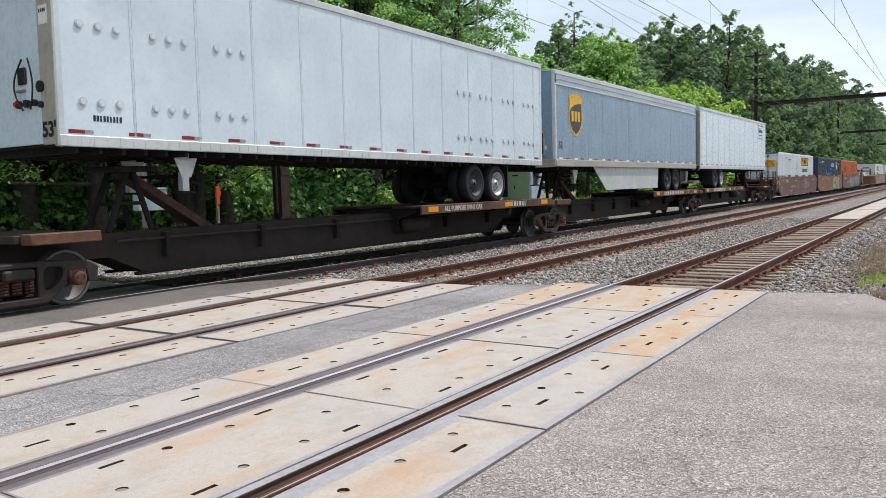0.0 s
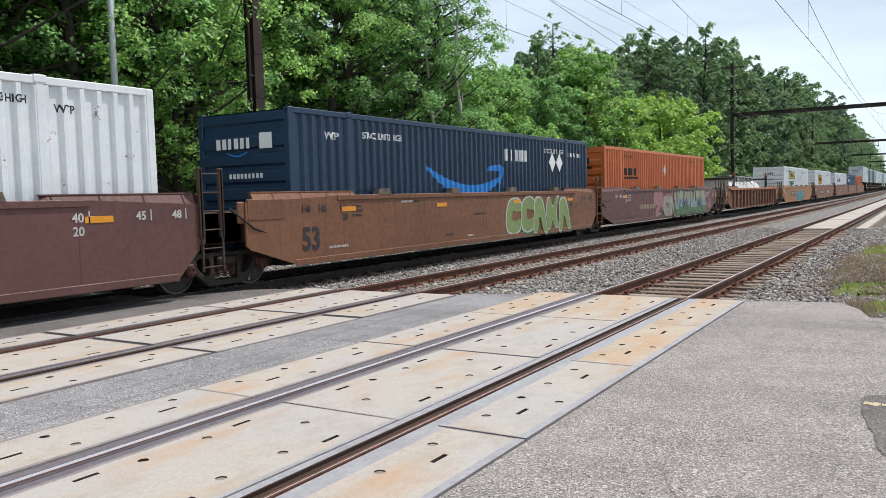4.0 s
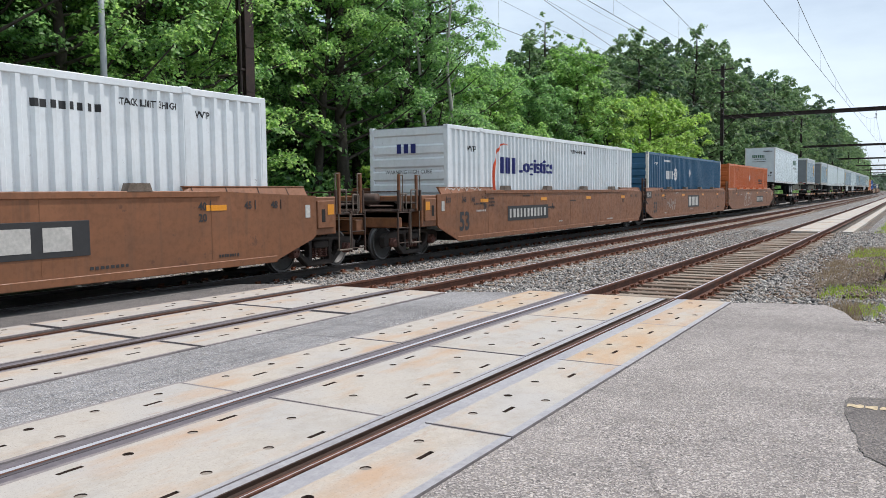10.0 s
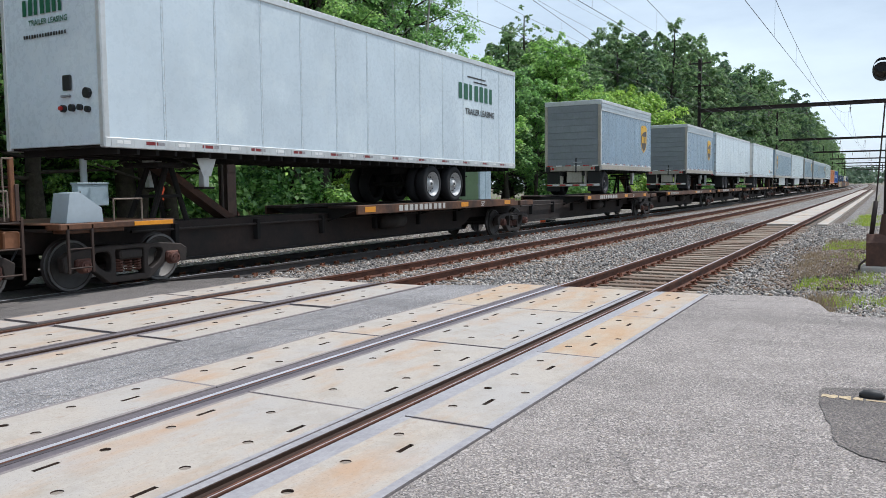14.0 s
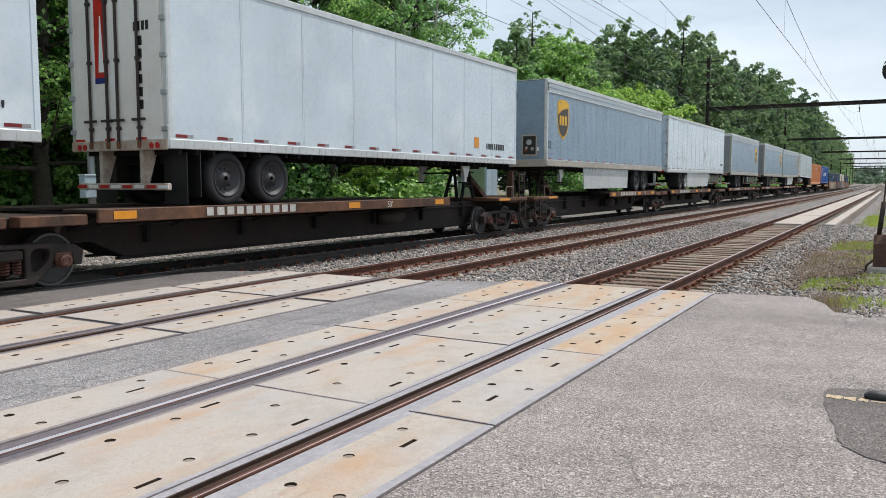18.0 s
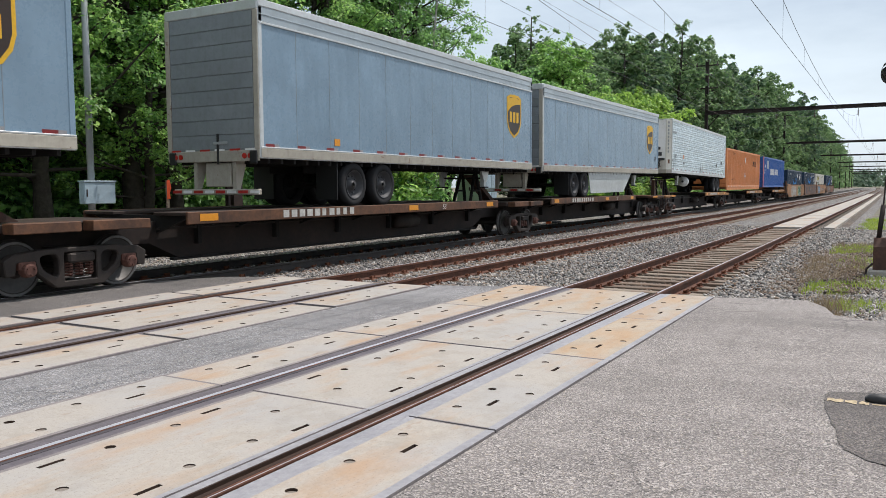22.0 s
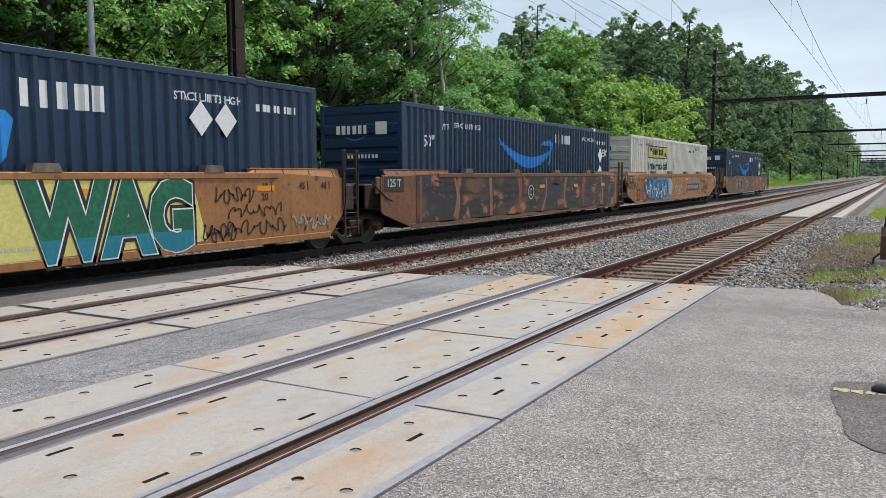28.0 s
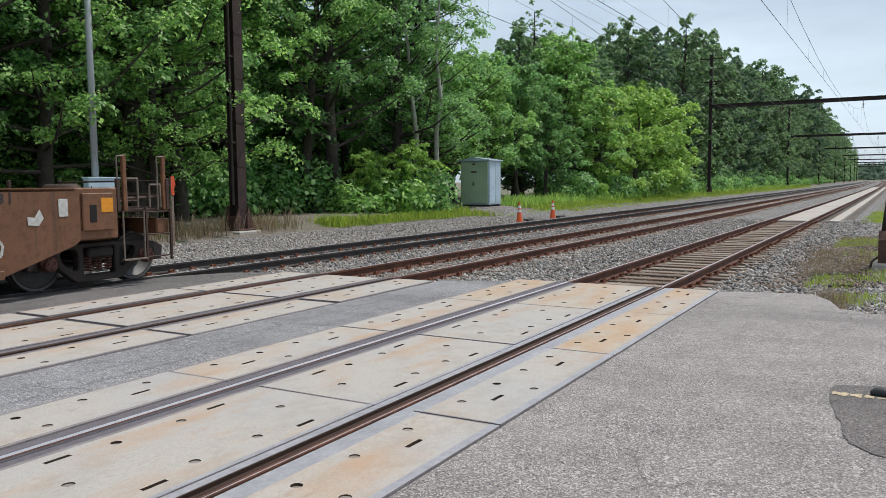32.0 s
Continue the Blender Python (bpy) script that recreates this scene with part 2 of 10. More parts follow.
def ground_mat(name):
    """Rough verge: gravel dirt with patches of grass, woodland litter farther off."""
    m, n, l, b = mat_base(name, 0.95)
    v = coords(n, l, shift=False)
    f = noise_of(n, l, v, 11.0, 6, 0.7)
    dirt = blend(n, l, f, (0.25, 0.215, 0.175), (0.10, 0.082, 0.062))
    g = noise_of(n, l, v, 0.75, 6, 0.65, 0.52, 0.62)
    h = noise_of(n, l, v, 5.0, 5, 0.7)
    grass = blend(n, l, h, (0.13, 0.19, 0.035), (0.06, 0.10, 0.02))
    c = blend(n, l, g, dirt, grass)
    l.new(c, b.inputs["Base Color"])
    bump_of(n, l, b, f, 0.7, 0.04)
    return m


def smoke_mat(name):
    """Dark spray paint laid on in long sideways passes."""
    m, n, l, b = mat_base(name, 0.62)
    streak = noise_of(n, l, coords(n, l, (0.5, 1.0, 5.0)), 1.6, 6, 0.65, 0.36, 0.68)
    cloud = noise_of(n, l, coords(n, l), 0.8, 4, 0.6, 0.42, 0.66)
    c = blend(n, l, streak, (0.016, 0.014, 0.014), (0.060, 0.042, 0.032))
    c = blend(n, l, cloud, c, (0.034, 0.040, 0.052), 0.6)
    for size, lo, hi, col, amount in ((0.9, 0.52, 0.66, (0.15, 0.068, 0.038), 0.9), (1.5, 0.58, 0.68, (0.36, 0.150, 0.080), 0.9), (2.6, 0.64, 0.72, (0.40, 0.115, 0.055), 0.8)):
        c = blend(n, l, noise_of(n, l, coords(n, l, (1.0, 1.0, 1.3)), size, 3, 0.5, lo, hi), c, col, amount)
    l.new(c, b.inputs["Base Color"])
    return m


def wood_mat(name, col):
    m, n, l, b = mat_base(name, 0.9)
    v = coords(n, l, (8.0, 1.0, 8.0))
    f = noise_of(n, l, v, 3.0, 6, 0.7)
    c = blend(n, l, f, col, tuple(0.4 * x for x in col))
    info = n.new("ShaderNodeObjectInfo")
    c = blend(n, l, info.outputs["Random"], c, (0.11, 0.07, 0.048), 0.75)
    g = noise_of(n, l, coords(n, l), 1.6, 5, 0.65, 0.5, 0.7)
    c = blend(n, l, g, c, (0.19, 0.085, 0.045), 0.6)
    l.new(c, b.inputs["Base Color"])
    bump_of(n, l, b, f, 0.5, 0.01)
    return m


M = {
    "asphalt": asphalt_mat("asphalt", (0.158, 0.141, 0.136), (0.475, 0.428, 0.400)),
    "asphalt_cool": asphalt_mat("asphalt_cool", (0.150, 0.145, 0.149), (0.45, 0.438, 0.442)),
    "asphalt_dark": asphalt_mat("asphalt_dark", (0.080, 0.073, 0.071), (0.24, 0.222, 0.21)),
    "patch": asphalt_mat("patch", (0.085, 0.075, 0.072), (0.22, 0.195, 0.185)),
    "concrete": concrete_mat("concrete", (0.415, 0.368, 0.318), 0.10),
    "concrete_rust": concrete_mat("concrete_rust", (0.43, 0.350, 0.265), 0.5),
    "footing": concrete_mat("footing", (0.42, 0.38, 0.33), 0.2),
    "stencil_tan": plain("stencil_tan", (0.40, 0.31, 0.20), 0.7, 0, 0.4),
    "rod_grey": plain("rod_grey", (0.10, 0.11, 0.12), 0.5, 0.3, 0.3),
    "spill_grey": plain("spill_grey", (0.20, 0.185, 0.165), 0.7, 0.1, 0.35, 6.0),
    "plug": rusty("plug", (0.20, 0.165, 0.135), (0.32, 0.275, 0.235), 0.8, 9.0),
    "flangeway_shade": plain("flangeway_shade", (0.055, 0.045, 0.055), 0.6, 0, 0.35),
    "rubber": plain("rubber", (0.140, 0.120, 0.134), 0.65, 0, 0.35),
    "edge_steel": rusty("edge_steel", (0.29, 0.28, 0.30), (0.39, 0.375, 0.385), 0.5, 3.0),
    "joint_edge": rusty("joint_edge", (0.20, 0.175, 0.175), (0.30, 0.26, 0.25), 0.8, 4.0),
    "joint_dark": plain("joint_dark", (0.062, 0.054, 0.052), 0.9, 0, 0.4),
    "joint": plain("joint", (0.125, 0.112, 0.106), 0.9, 0, 0.4),
    "groove": rusty("groove", (0.030, 0.013, 0.007), (0.055, 0.024, 0.012), 0.95),
    "pocket": rusty("pocket", (0.03, 0.02, 0.015), (0.10, 0.05, 0.03), 0.9, 20.0),
    "rail_side": rusty("rail_side", (0.066, 0.025, 0.014), (0.170, 0.063, 0.032), 0.85, 4.0),
    "rail_dark": rusty("rail_dark", (0.03, 0.027, 0.026), (0.06, 0.048, 0.042), 0.8, 4.0),
    # polished band; the sky's reflection is put into its pale, half-metallic base
    "rail_top": plain("rail_top", (0.60, 0.60, 0.65), 0.42, 0.35, 0.2),
    "tie": wood_mat("tie", (0.36, 0.29, 0.225)),
    "clip": rusty("clip", (0.10, 0.034, 0.018), (0.26, 0.095, 0.045), 0.9, 9.0),
    "stone": stone_mat("stone"),
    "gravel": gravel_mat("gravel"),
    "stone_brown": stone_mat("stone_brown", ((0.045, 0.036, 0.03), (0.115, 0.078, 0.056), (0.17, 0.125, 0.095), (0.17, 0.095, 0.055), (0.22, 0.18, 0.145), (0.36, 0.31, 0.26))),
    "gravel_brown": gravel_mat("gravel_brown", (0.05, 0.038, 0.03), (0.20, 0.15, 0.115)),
    "ground": ground_mat("ground"),
    "steel_dark": rusty("steel_dark", (0.022, 0.017, 0.016), (0.055, 0.033, 0.026), 0.75, 2.0),
    "steel_brown": rusty("steel_brown", (0.06, 0.03, 0.022), (0.13, 0.06, 0.04), 0.8, 3.0),
    "column_brown": rusty("column_brown", (0.022, 0.013, 0.011), (0.055, 0.027, 0.020), 0.8, 3.0),
    "grab": rusty("grab", (0.10, 0.07, 0.05), (0.24, 0.19, 0.15), 0.6, 5.0),
    "post_rust": rusty("post_rust", (0.13, 0.05, 0.022), (0.24, 0.10, 0.04), 0.75, 5.0),
    "end_steel": rusty("end_steel", (0.032, 0.019, 0.014), (0.085, 0.042, 0.026), 0.75, 3.0),
    "galv": plain("galv", (0.42, 0.44, 0.45), 0.5, 0.3, 0.2, 6.0),
    "wire": plain("wire", (0.10, 0.10, 0.10), 0.6, 0.2),
    "insul": plain("insul", (0.10, 0.05, 0.035), 0.3),
    "bark": rusty("bark", (0.035, 0.028, 0.022), (0.085, 0.070, 0.056), 0.95, 6.0),
    "bark_pale": rusty("bark_pale", (0.34, 0.32, 0.29), (0.55, 0.52, 0.48), 0.95, 6.0),
    "leaf_a": leaf_mat("leaf_a", (0.056, 0.150, 0.054), (0.36, 0.60, 0.195)),
    "leaf_b": leaf_mat("leaf_b", (0.084, 0.205, 0.057), (0.45, 0.68, 0.190)),
    "leaf_c": leaf_mat("leaf_c", (0.150, 0.290, 0.055), (0.47, 0.64, 0.150)),
    # leaf_d, leaf_e, leaf_far: haze of distance mixed into duller, bluer greens
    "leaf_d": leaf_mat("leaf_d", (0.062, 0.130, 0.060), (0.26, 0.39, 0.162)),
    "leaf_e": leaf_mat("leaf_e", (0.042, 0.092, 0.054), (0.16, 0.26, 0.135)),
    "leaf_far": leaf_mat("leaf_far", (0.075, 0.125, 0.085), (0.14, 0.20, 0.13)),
    "grass": leaf_mat("grass", (0.17, 0.26, 0.030), (0.38, 0.46, 0.075), (0.42, 0.34, 0.14)),
    "dry": leaf_mat("dry", (0.16, 0.115, 0.068), (0.33, 0.26, 0.17)),
    # one grey paint in two tints: green bounce light, then blue skylight
    "cabinet": paint("cabinet", (0.37, 0.50, 0.33), amount=0.2, streak=0.3),
    "grey_sky_tint": paint("grey_sky_tint", (0.42, 0.53, 0.60), amount=0.2, streak=0.3, rough=0.35),
    "cone": plain("cone", (0.85, 0.13, 0.03), 0.5, 0, 0.15),
    "white": plain("white", (0.80, 0.80, 0.78), 0.5, 0, 0.12),
    "old_paint": plain("old_paint", (0.56, 0.44, 0.28), 0.8, 0, 0.45, 30.0),
    "stencil": plain("stencil", (0.60, 0.58, 0.54), 0.7, 0, 0.35),
    "black": plain("black", (0.012, 0.012, 0.013), 0.5),
    "black_panel": plain("black_panel", (0.03, 0.03, 0.032), 0.6, 0, 0.3),
    "yellow": plain("yellow", (0.78, 0.44, 0.015), 0.5, 0, 0.2),
    "pale_yellow": plain("pale_yellow", (0.74, 0.66, 0.20), 0.5, 0, 0.25),
    "amber": plain("amber", (0.78, 0.30, 0.015), 0.4, 0, 0.2),
    "tape_red": plain("tape_red", (0.24, 0.012, 0.014), 0.4, 0, 0.4),
    "tape_grey": plain("tape_grey", (0.34, 0.33, 0.34), 0.45, 0, 0.3),
    "red": plain("red", (0.50, 0.018, 0.012), 0.35, 0, 0.3),
    "orange_red": plain("orange_red", (0.80, 0.10, 0.03), 0.5),
    "green": plain("green", (0.006, 0.115, 0.055), 0.5),
    "navy": plain("navy", (0.012, 0.02, 0.17), 0.5),
    "sky_blue": plain("sky_blue", (0.020, 0.26, 0.70), 0.5, 0, 0.15),
    "shield": plain("shield", (0.035, 0.017, 0.010), 0.45, 0, 0.3),
    "silver_diamond": plain("silver_diamond", (0.52, 0.55, 0.56), 0.4, 0.3, 0.2),
    "tyre": plain("tyre", (0.012, 0.012, 0.014), 0.85, 0, 0.3),
    "rim": plain("rim", (0.55, 0.56, 0.56), 0.45, 0.3, 0.35),
    "rim_dark": plain("rim_dark", (0.05, 0.05, 0.055), 0.6, 0, 0.35),
    # under and truck: shade beneath the cars is put into these near-black colours
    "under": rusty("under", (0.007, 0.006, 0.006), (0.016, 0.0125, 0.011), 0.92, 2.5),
    "truck": rusty("truck", (0.015, 0.011, 0.009), (0.040, 0.026, 0.020), 0.75, 3.0),
    "axle_cap": rusty("axle_cap", (0.070, 0.026, 0.019), (0.17, 0.070, 0.048), 0.75, 8.0),
    "wheel": rusty("wheel", (0.020, 0.016, 0.015), (0.042, 0.029, 0.024), 0.7, 4.0),
    "tread": plain("tread", (0.16, 0.155, 0.15), 0.62, 0.6),
    "spine": rusty("spine", (0.020, 0.013, 0.011), (0.050, 0.027, 0.019), 0.8, 1.5),
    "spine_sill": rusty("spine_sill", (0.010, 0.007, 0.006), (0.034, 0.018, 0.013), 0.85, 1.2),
    "spine_bright": paint("spine_bright", (0.30, 0.140, 0.045), (0.10, 0.05, 0.03), 0.6, 0.65, 0.5, None, 0.45),
    "spine_orange": rusty("spine_orange", (0.040, 0.020, 0.013), (0.19, 0.080, 0.036), 0.75, 1.3),
    "well_tan": paint("well_tan", (0.215, 0.083, 0.033), (0.09, 0.045, 0.025), 0.8, 0.6, 0.9, None, 0.4),
    "well_yellow": paint("well_yellow", (0.34, 0.148, 0.046), (0.10, 0.045, 0.026), 0.8, 0.6, 0.8, None, 0.5),
    "well_maroon": paint("well_maroon", (0.112, 0.046, 0.038), (0.05, 0.03, 0.025), 0.6, 0.65, 0.6, None, 0.2),
    "well_brown": paint("well_brown", (0.190, 0.078, 0.036), (0.06, 0.033, 0.022), 0.75, 0.7, 0.8, None, 0.4),
    "flange": paint("flange", (0.36, 0.125, 0.030), (0.12, 0.05, 0.025), 0.6, 0.6, 0.5, None, 0.4),
    "well_mid": paint("well_mid", (0.165, 0.070, 0.030), (0.035, 0.022, 0.016), 0.9, 0.65, 0.9, (0.26, 0.15, 0.08), 0.35),
    "box_white": paint("box_white", (0.72, 0.76, 0.78), (0.36, 0.34, 0.31), 0.33, 0.42, 0.6, None, 0.05),
    "box_cream": paint("box_cream", (0.70, 0.67, 0.60), (0.34, 0.24, 0.15), 0.5, 0.5, 0.8, (0.18, 0.08, 0.04), 0.35),
    "box_orange": paint("box_orange", (0.53, 0.124, 0.024), (0.27, 0.09, 0.04), 0.45, 0.45, 0.6),
    "box_faded": paint("box_faded", (0.64, 0.24, 0.085), (0.36, 0.14, 0.06), 0.45, 0.6, 0.6, (0.20, 0.085, 0.04), 0.15),
    "box_navy": paint("box_navy", (0.0045, 0.027, 0.068), (0.016, 0.026, 0.036), 0.25, 0.45, 0.4),
    "box_blue": paint("box_blue", (0.012, 0.092, 0.185), (0.04, 0.06, 0.08), 0.35, 0.45, 0.5),
    "box_royal": paint("box_royal", (0.010, 0.095, 0.36), (0.05, 0.06, 0.08), 0.3, 0.45, 0.5),
    "worn_white": rusty("worn_white", (0.60, 0.56, 0.49), (0.26, 0.12, 0.055), 0.7, 3.0),
    "door_white": paint("door_white", (0.74, 0.72, 0.68), (0.45, 0.34, 0.24), 0.3, 0.45, 0.6, (0.22, 0.10, 0.05), 0.15),
    "graf_tan": rusty("graf_tan", (0.36, 0.155, 0.09), (0.22, 0.095, 0.055), 0.75, 2.0),
    # white paint with the blue of skylit shade put into its base
    "trailer_white": paint("trailer_white", (0.585, 0.675, 0.73), (0.38, 0.41, 0.41), 0.2, 0.34, 0.5, dents=0.16),
    "trailer_grey": paint("trailer_grey", (0.185, 0.275, 0.36), (0.13, 0.16, 0.18), 0.14, 0.36, 0.3, dents=0.5),
    "trailer_end": paint("trailer_end", (0.21, 0.235, 0.25), (0.11, 0.105, 0.10), 0.5, 0.55, 0.6),
    "sill_beige": paint("sill_beige", (0.40, 0.37, 0.31), (0.16, 0.12, 0.09), 0.6, 0.55, 0.7, (0.16, 0.07, 0.035), 0.3),
    "hitch_rust": rusty("hitch_rust", (0.035, 0.018, 0.012), (0.115, 0.045, 0.024), 0.8, 2.5),
    "trailer_band": paint("trailer_band", (0.36, 0.42, 0.46), (0.20, 0.19, 0.17), 0.3, 0.42, 0.4),
    "alu": paint("alu", (0.58, 0.60, 0.60), (0.24, 0.22, 0.19), 0.4, 0.42, 0.5, metal=0.35),
    "reefer": paint("reefer", (0.58, 0.675, 0.72), (0.36, 0.37, 0.36), 0.3, 0.30, 0.5, metal=0.2),
    "grille_blue": plain("grille_blue", (0.012, 0.024, 0.055), 0.5, 0, 0.3),
    "skirt": paint("skirt", (0.48, 0.51, 0.51), (0.24, 0.22, 0.19), 0.5, 0.45, 0.6),
    "walkway_grey": plain("walkway_grey", (0.42, 0.42, 0.40), 0.6, 0.2, 0.3, 9.0),
    "tank": paint("tank", (0.60, 0.58, 0.545), (0.28, 0.22, 0.17), 0.5, 0.5, 0.8),
    "graf_silver": plain("graf_silver", (0.46, 0.44, 0.40), 0.7, 0, 0.35),
    "graf_green": plain("graf_green", (0.015, 0.17, 0.085), 0.6, 0, 0.5),
    "graf_lime": plain("graf_lime", (0.25, 0.34, 0.12), 0.6, 0, 0.4),
    "graf_teal": plain("graf_teal", (0.015, 0.24, 0.32), 0.6, 0, 0.35),
    "graf_blue": plain("graf_blue", (0.06, 0.30, 0.50), 0.6, 0, 0.35),
    "graf_pink": plain("graf_pink", (0.36, 0.165, 0.175), 0.6, 0, 0.3),
    "graf_black": plain("graf_black", (0.02, 0.019, 0.02), 0.65, 0, 0.3),
    "graf_olive": rusty("graf_olive", (0.34, 0.33, 0.22), (0.17, 0.21, 0.17), 0.65, 2.2),
    "graf_steel": rusty("graf_steel", (0.13, 0.19, 0.23), (0.32, 0.37, 0.36), 0.65, 2.0),
    "graf_grass": rusty("graf_grass", (0.045, 0.125, 0.045), (0.15, 0.24, 0.12), 0.65, 2.4),
    "graf_moss": plain("graf_moss", (0.19, 0.21, 0.12), 0.65, 0, 0.4, 4.0),
    "graf_smoke": smoke_mat("graf_smoke"),
    "graf_umber": rusty("graf_umber", (0.030, 0.024, 0.024), (0.075, 0.045, 0.034), 0.7, 1.6),
    "graf_rust": plain("graf_rust", (0.30, 0.075, 0.03), 0.65, 0, 0.3),
}


# ---- mesh helpers ----
class Geo:
    """Collects faces with a material slot each, and becomes one mesh."""

    def __init__(self):
        self.v, self.f, self.k, self.mats = [], [], [], []

    def slot(self, mat):
        if mat not in self.mats:
            self.mats.append(mat)
        return self.mats.index(mat)

    def add(self, verts, faces, mat):
        o, s = len(self.v), self.slot(mat)
        self.v += [tuple(p) for p in verts]
        self.f += [tuple(i + o for i in f) for f in faces]
        self.k += [s] * len(faces)
        return self

    def box(self, x0, x1, y0, y1, z0, z1, mat, c=0.0):
        if c <= 0:
            vs = [(x, y, z) for x in (x0, x1) for y in (y0, y1) for z in (z0, z1)]
            return self.add(vs, [(0, 1, 3, 2), (4, 6, 7, 5), (0, 4, 5, 1), (2, 3, 7, 6), (0, 2, 6, 4), (1, 5, 7, 3)], mat)
        vs, faces = [], []
        for sx in (0, 1):
            for sy in (0, 1):
                for sz in (0, 1):
                    X, Y, Z = (x0, x1)[sx], (y0, y1)[sy], (z0, z1)[sz]
                    dx, dy, dz = (c, -c)[sx], (c, -c)[sy], (c, -c)[sz]
                    vs += [(X, Y + dy, Z + dz), (X + dx, Y, Z + dz), (X + dx, Y + dy, Z)]
        i = lambda a, b, d, k: (a * 4 + b * 2 + d) * 3 + k
        for s, flip in ((0, 0), (1, 1)):
            for k in range(3):
                q = {0: [i(s, 0, 0, 0), i(s, 0, 1, 0), i(s, 1, 1, 0), i(s, 1, 0, 0)],
                     1: [i(0, s, 0, 1), i(1, s, 0, 1), i(1, s, 1, 1), i(0, s, 1, 1)],
                     2: [i(0, 0, s, 2), i(0, 1, s, 2), i(1, 1, s, 2), i(1, 0, s, 2)]}[k]
                faces.append(tuple(q[::-1] if flip else q))
        for a in (0, 1):
            for b in (0, 1):
                faces.append((i(a, b, 0, 0), i(a, b, 1, 0), i(a, b, 1, 1), i(a, b, 0, 1)))
                faces.append((i(a, 0, b, 0), i(a, 1, b, 0), i(a, 1, b, 2), i(a, 0, b, 2)))
                faces.append((i(0, a, b, 1), i(1, a, b, 1), i(1, a, b, 2), i(0, a, b, 2)))
                faces.append((i(a, b, 0, 0), i(a, b, 0, 1), i(a, b, 0, 2)))
                faces.append((i(a, b, 1, 0), i(a, b, 1, 1), i(a, b, 1, 2)))
        return self.add(vs, faces, mat)

    def prism(self, pts, y0, y1, mat):
        """A polygon of (x, z) points, thick from y0 to y1."""
        n = len(pts)
        vs = [(x, y0, z) for x, z in pts] + [(x, y1, z) for x, z in pts]
        fs = [tuple(range(n)), tuple(range(2 * n - 1, n - 1, -1))]
        fs += [(i, i + n, (i + 1) % n + n, (i + 1) % n) for i in range(n)]
        return self.add(vs, fs, mat)

    def loft(self, pts, xs, mat, offs=None, cap=True):
        """A polygon of (y, z) points swept along x."""
        n, vs, fs = len(pts), [], []
        for j, x in enumerate(xs):
            o = offs[j] if offs else 0.0
            vs += [(x, y + o, z) for y, z in pts]
        for j in range(len(xs) - 1):
            fs += [(j * n + i, j * n + (i + 1) % n, (j + 1) * n + (i + 1) % n, (j + 1) * n + i) for i in range(n)]
        if cap:
            fs += [tuple(range(n)), tuple(range(len(vs) - 1, len(vs) - n - 1, -1))]
        return self.add(vs, fs, mat)

    def tube(self, a, b, r, mat, n=8, r2=None, cap=True):
        a, b = Vector(a), Vector(b)
        q = (b - a).to_track_quat("Z", "Y")
        r2 = r if r2 is None else r2
        ring = [Vector((math.cos(t * math.tau / n), math.sin(t * math.tau / n), 0)) for t in range(n)]
        vs = [a + q @ (p * r) for p in ring] + [b + q @ (p * r2) for p in ring]
        fs = [(i, (i + 1) % n, (i + 1) % n + n, i + n) for i in range(n)]
        if cap:
            fs += [tuple(range(n - 1, -1, -1)), tuple(range(n, 2 * n))]
        return self.add(vs, fs, mat)

    def lathe(self, prof, y, x, z, mat, n=20, caps=(True, True)):
        """A profile of (offset along y, radius) turned about the y axis through (x, z)."""
        vs, fs = [], []
        for d, r in prof:
            vs += [(x + r * math.cos(t * math.tau / n), y + d, z + r * math.sin(t * math.tau / n)) for t in range(n)]
        for j in range(len(prof) - 1):
            fs += [(j * n + i, j * n + (i + 1) % n, (j + 1) * n + (i + 1) % n, (j + 1) * n + i) for i in range(n)]
        if caps[0]:
            fs.append(tuple(range(n)))
        if caps[1]:
            fs.append(tuple(range(len(vs) - 1, len(vs) - n - 1, -1)))
        return self.add(vs, fs, mat)

    def mesh(self, name, smooth=False, weld=False):
        me = bpy.data.meshes.new(name)
        me.from_pydata(self.v, [], self.f)
        for m in self.mats:
            me.materials.append(M[m])
        me.polygons.foreach_set("material_index", self.k)
        if smooth:
            me.polygons.foreach_set("use_smooth", [True] * len(self.f))
        me.update()
        if weld:
            bm = bmesh.new()
            bm.from_mesh(me)
            bmesh.ops.remove_doubles(bm, verts=bm.verts, dist=1e-5)
            bm.to_mesh(me)
            bm.free()
        return me


def part(name, geo, parent, label="", smooth=False):
    """One mesh object under a thing or part; geo is a Geo or a ready mesh."""
    me = geo if isinstance(geo, bpy.types.Mesh) else geo.mesh(name, smooth)
    ob = new(name, me)
    ob.parent = parent
    return tagged(ob, label, kind="stuff" if "writing" in name or "marking" in name or name.startswith("graffiti") or "lettering" in name else "")


def thing(name, label, category, group="", at=(0, 0, 0), kind=""):
    ob = new(name)
    ob.empty_display_size = 0.2
    ob.location = at
    return tagged(ob, label, category, group, kind)


def solid(name, geo, label="", category="", group="", kind="", smooth=False):
    return tagged(new(name, geo.mesh(name, smooth)), label, category, group, kind)


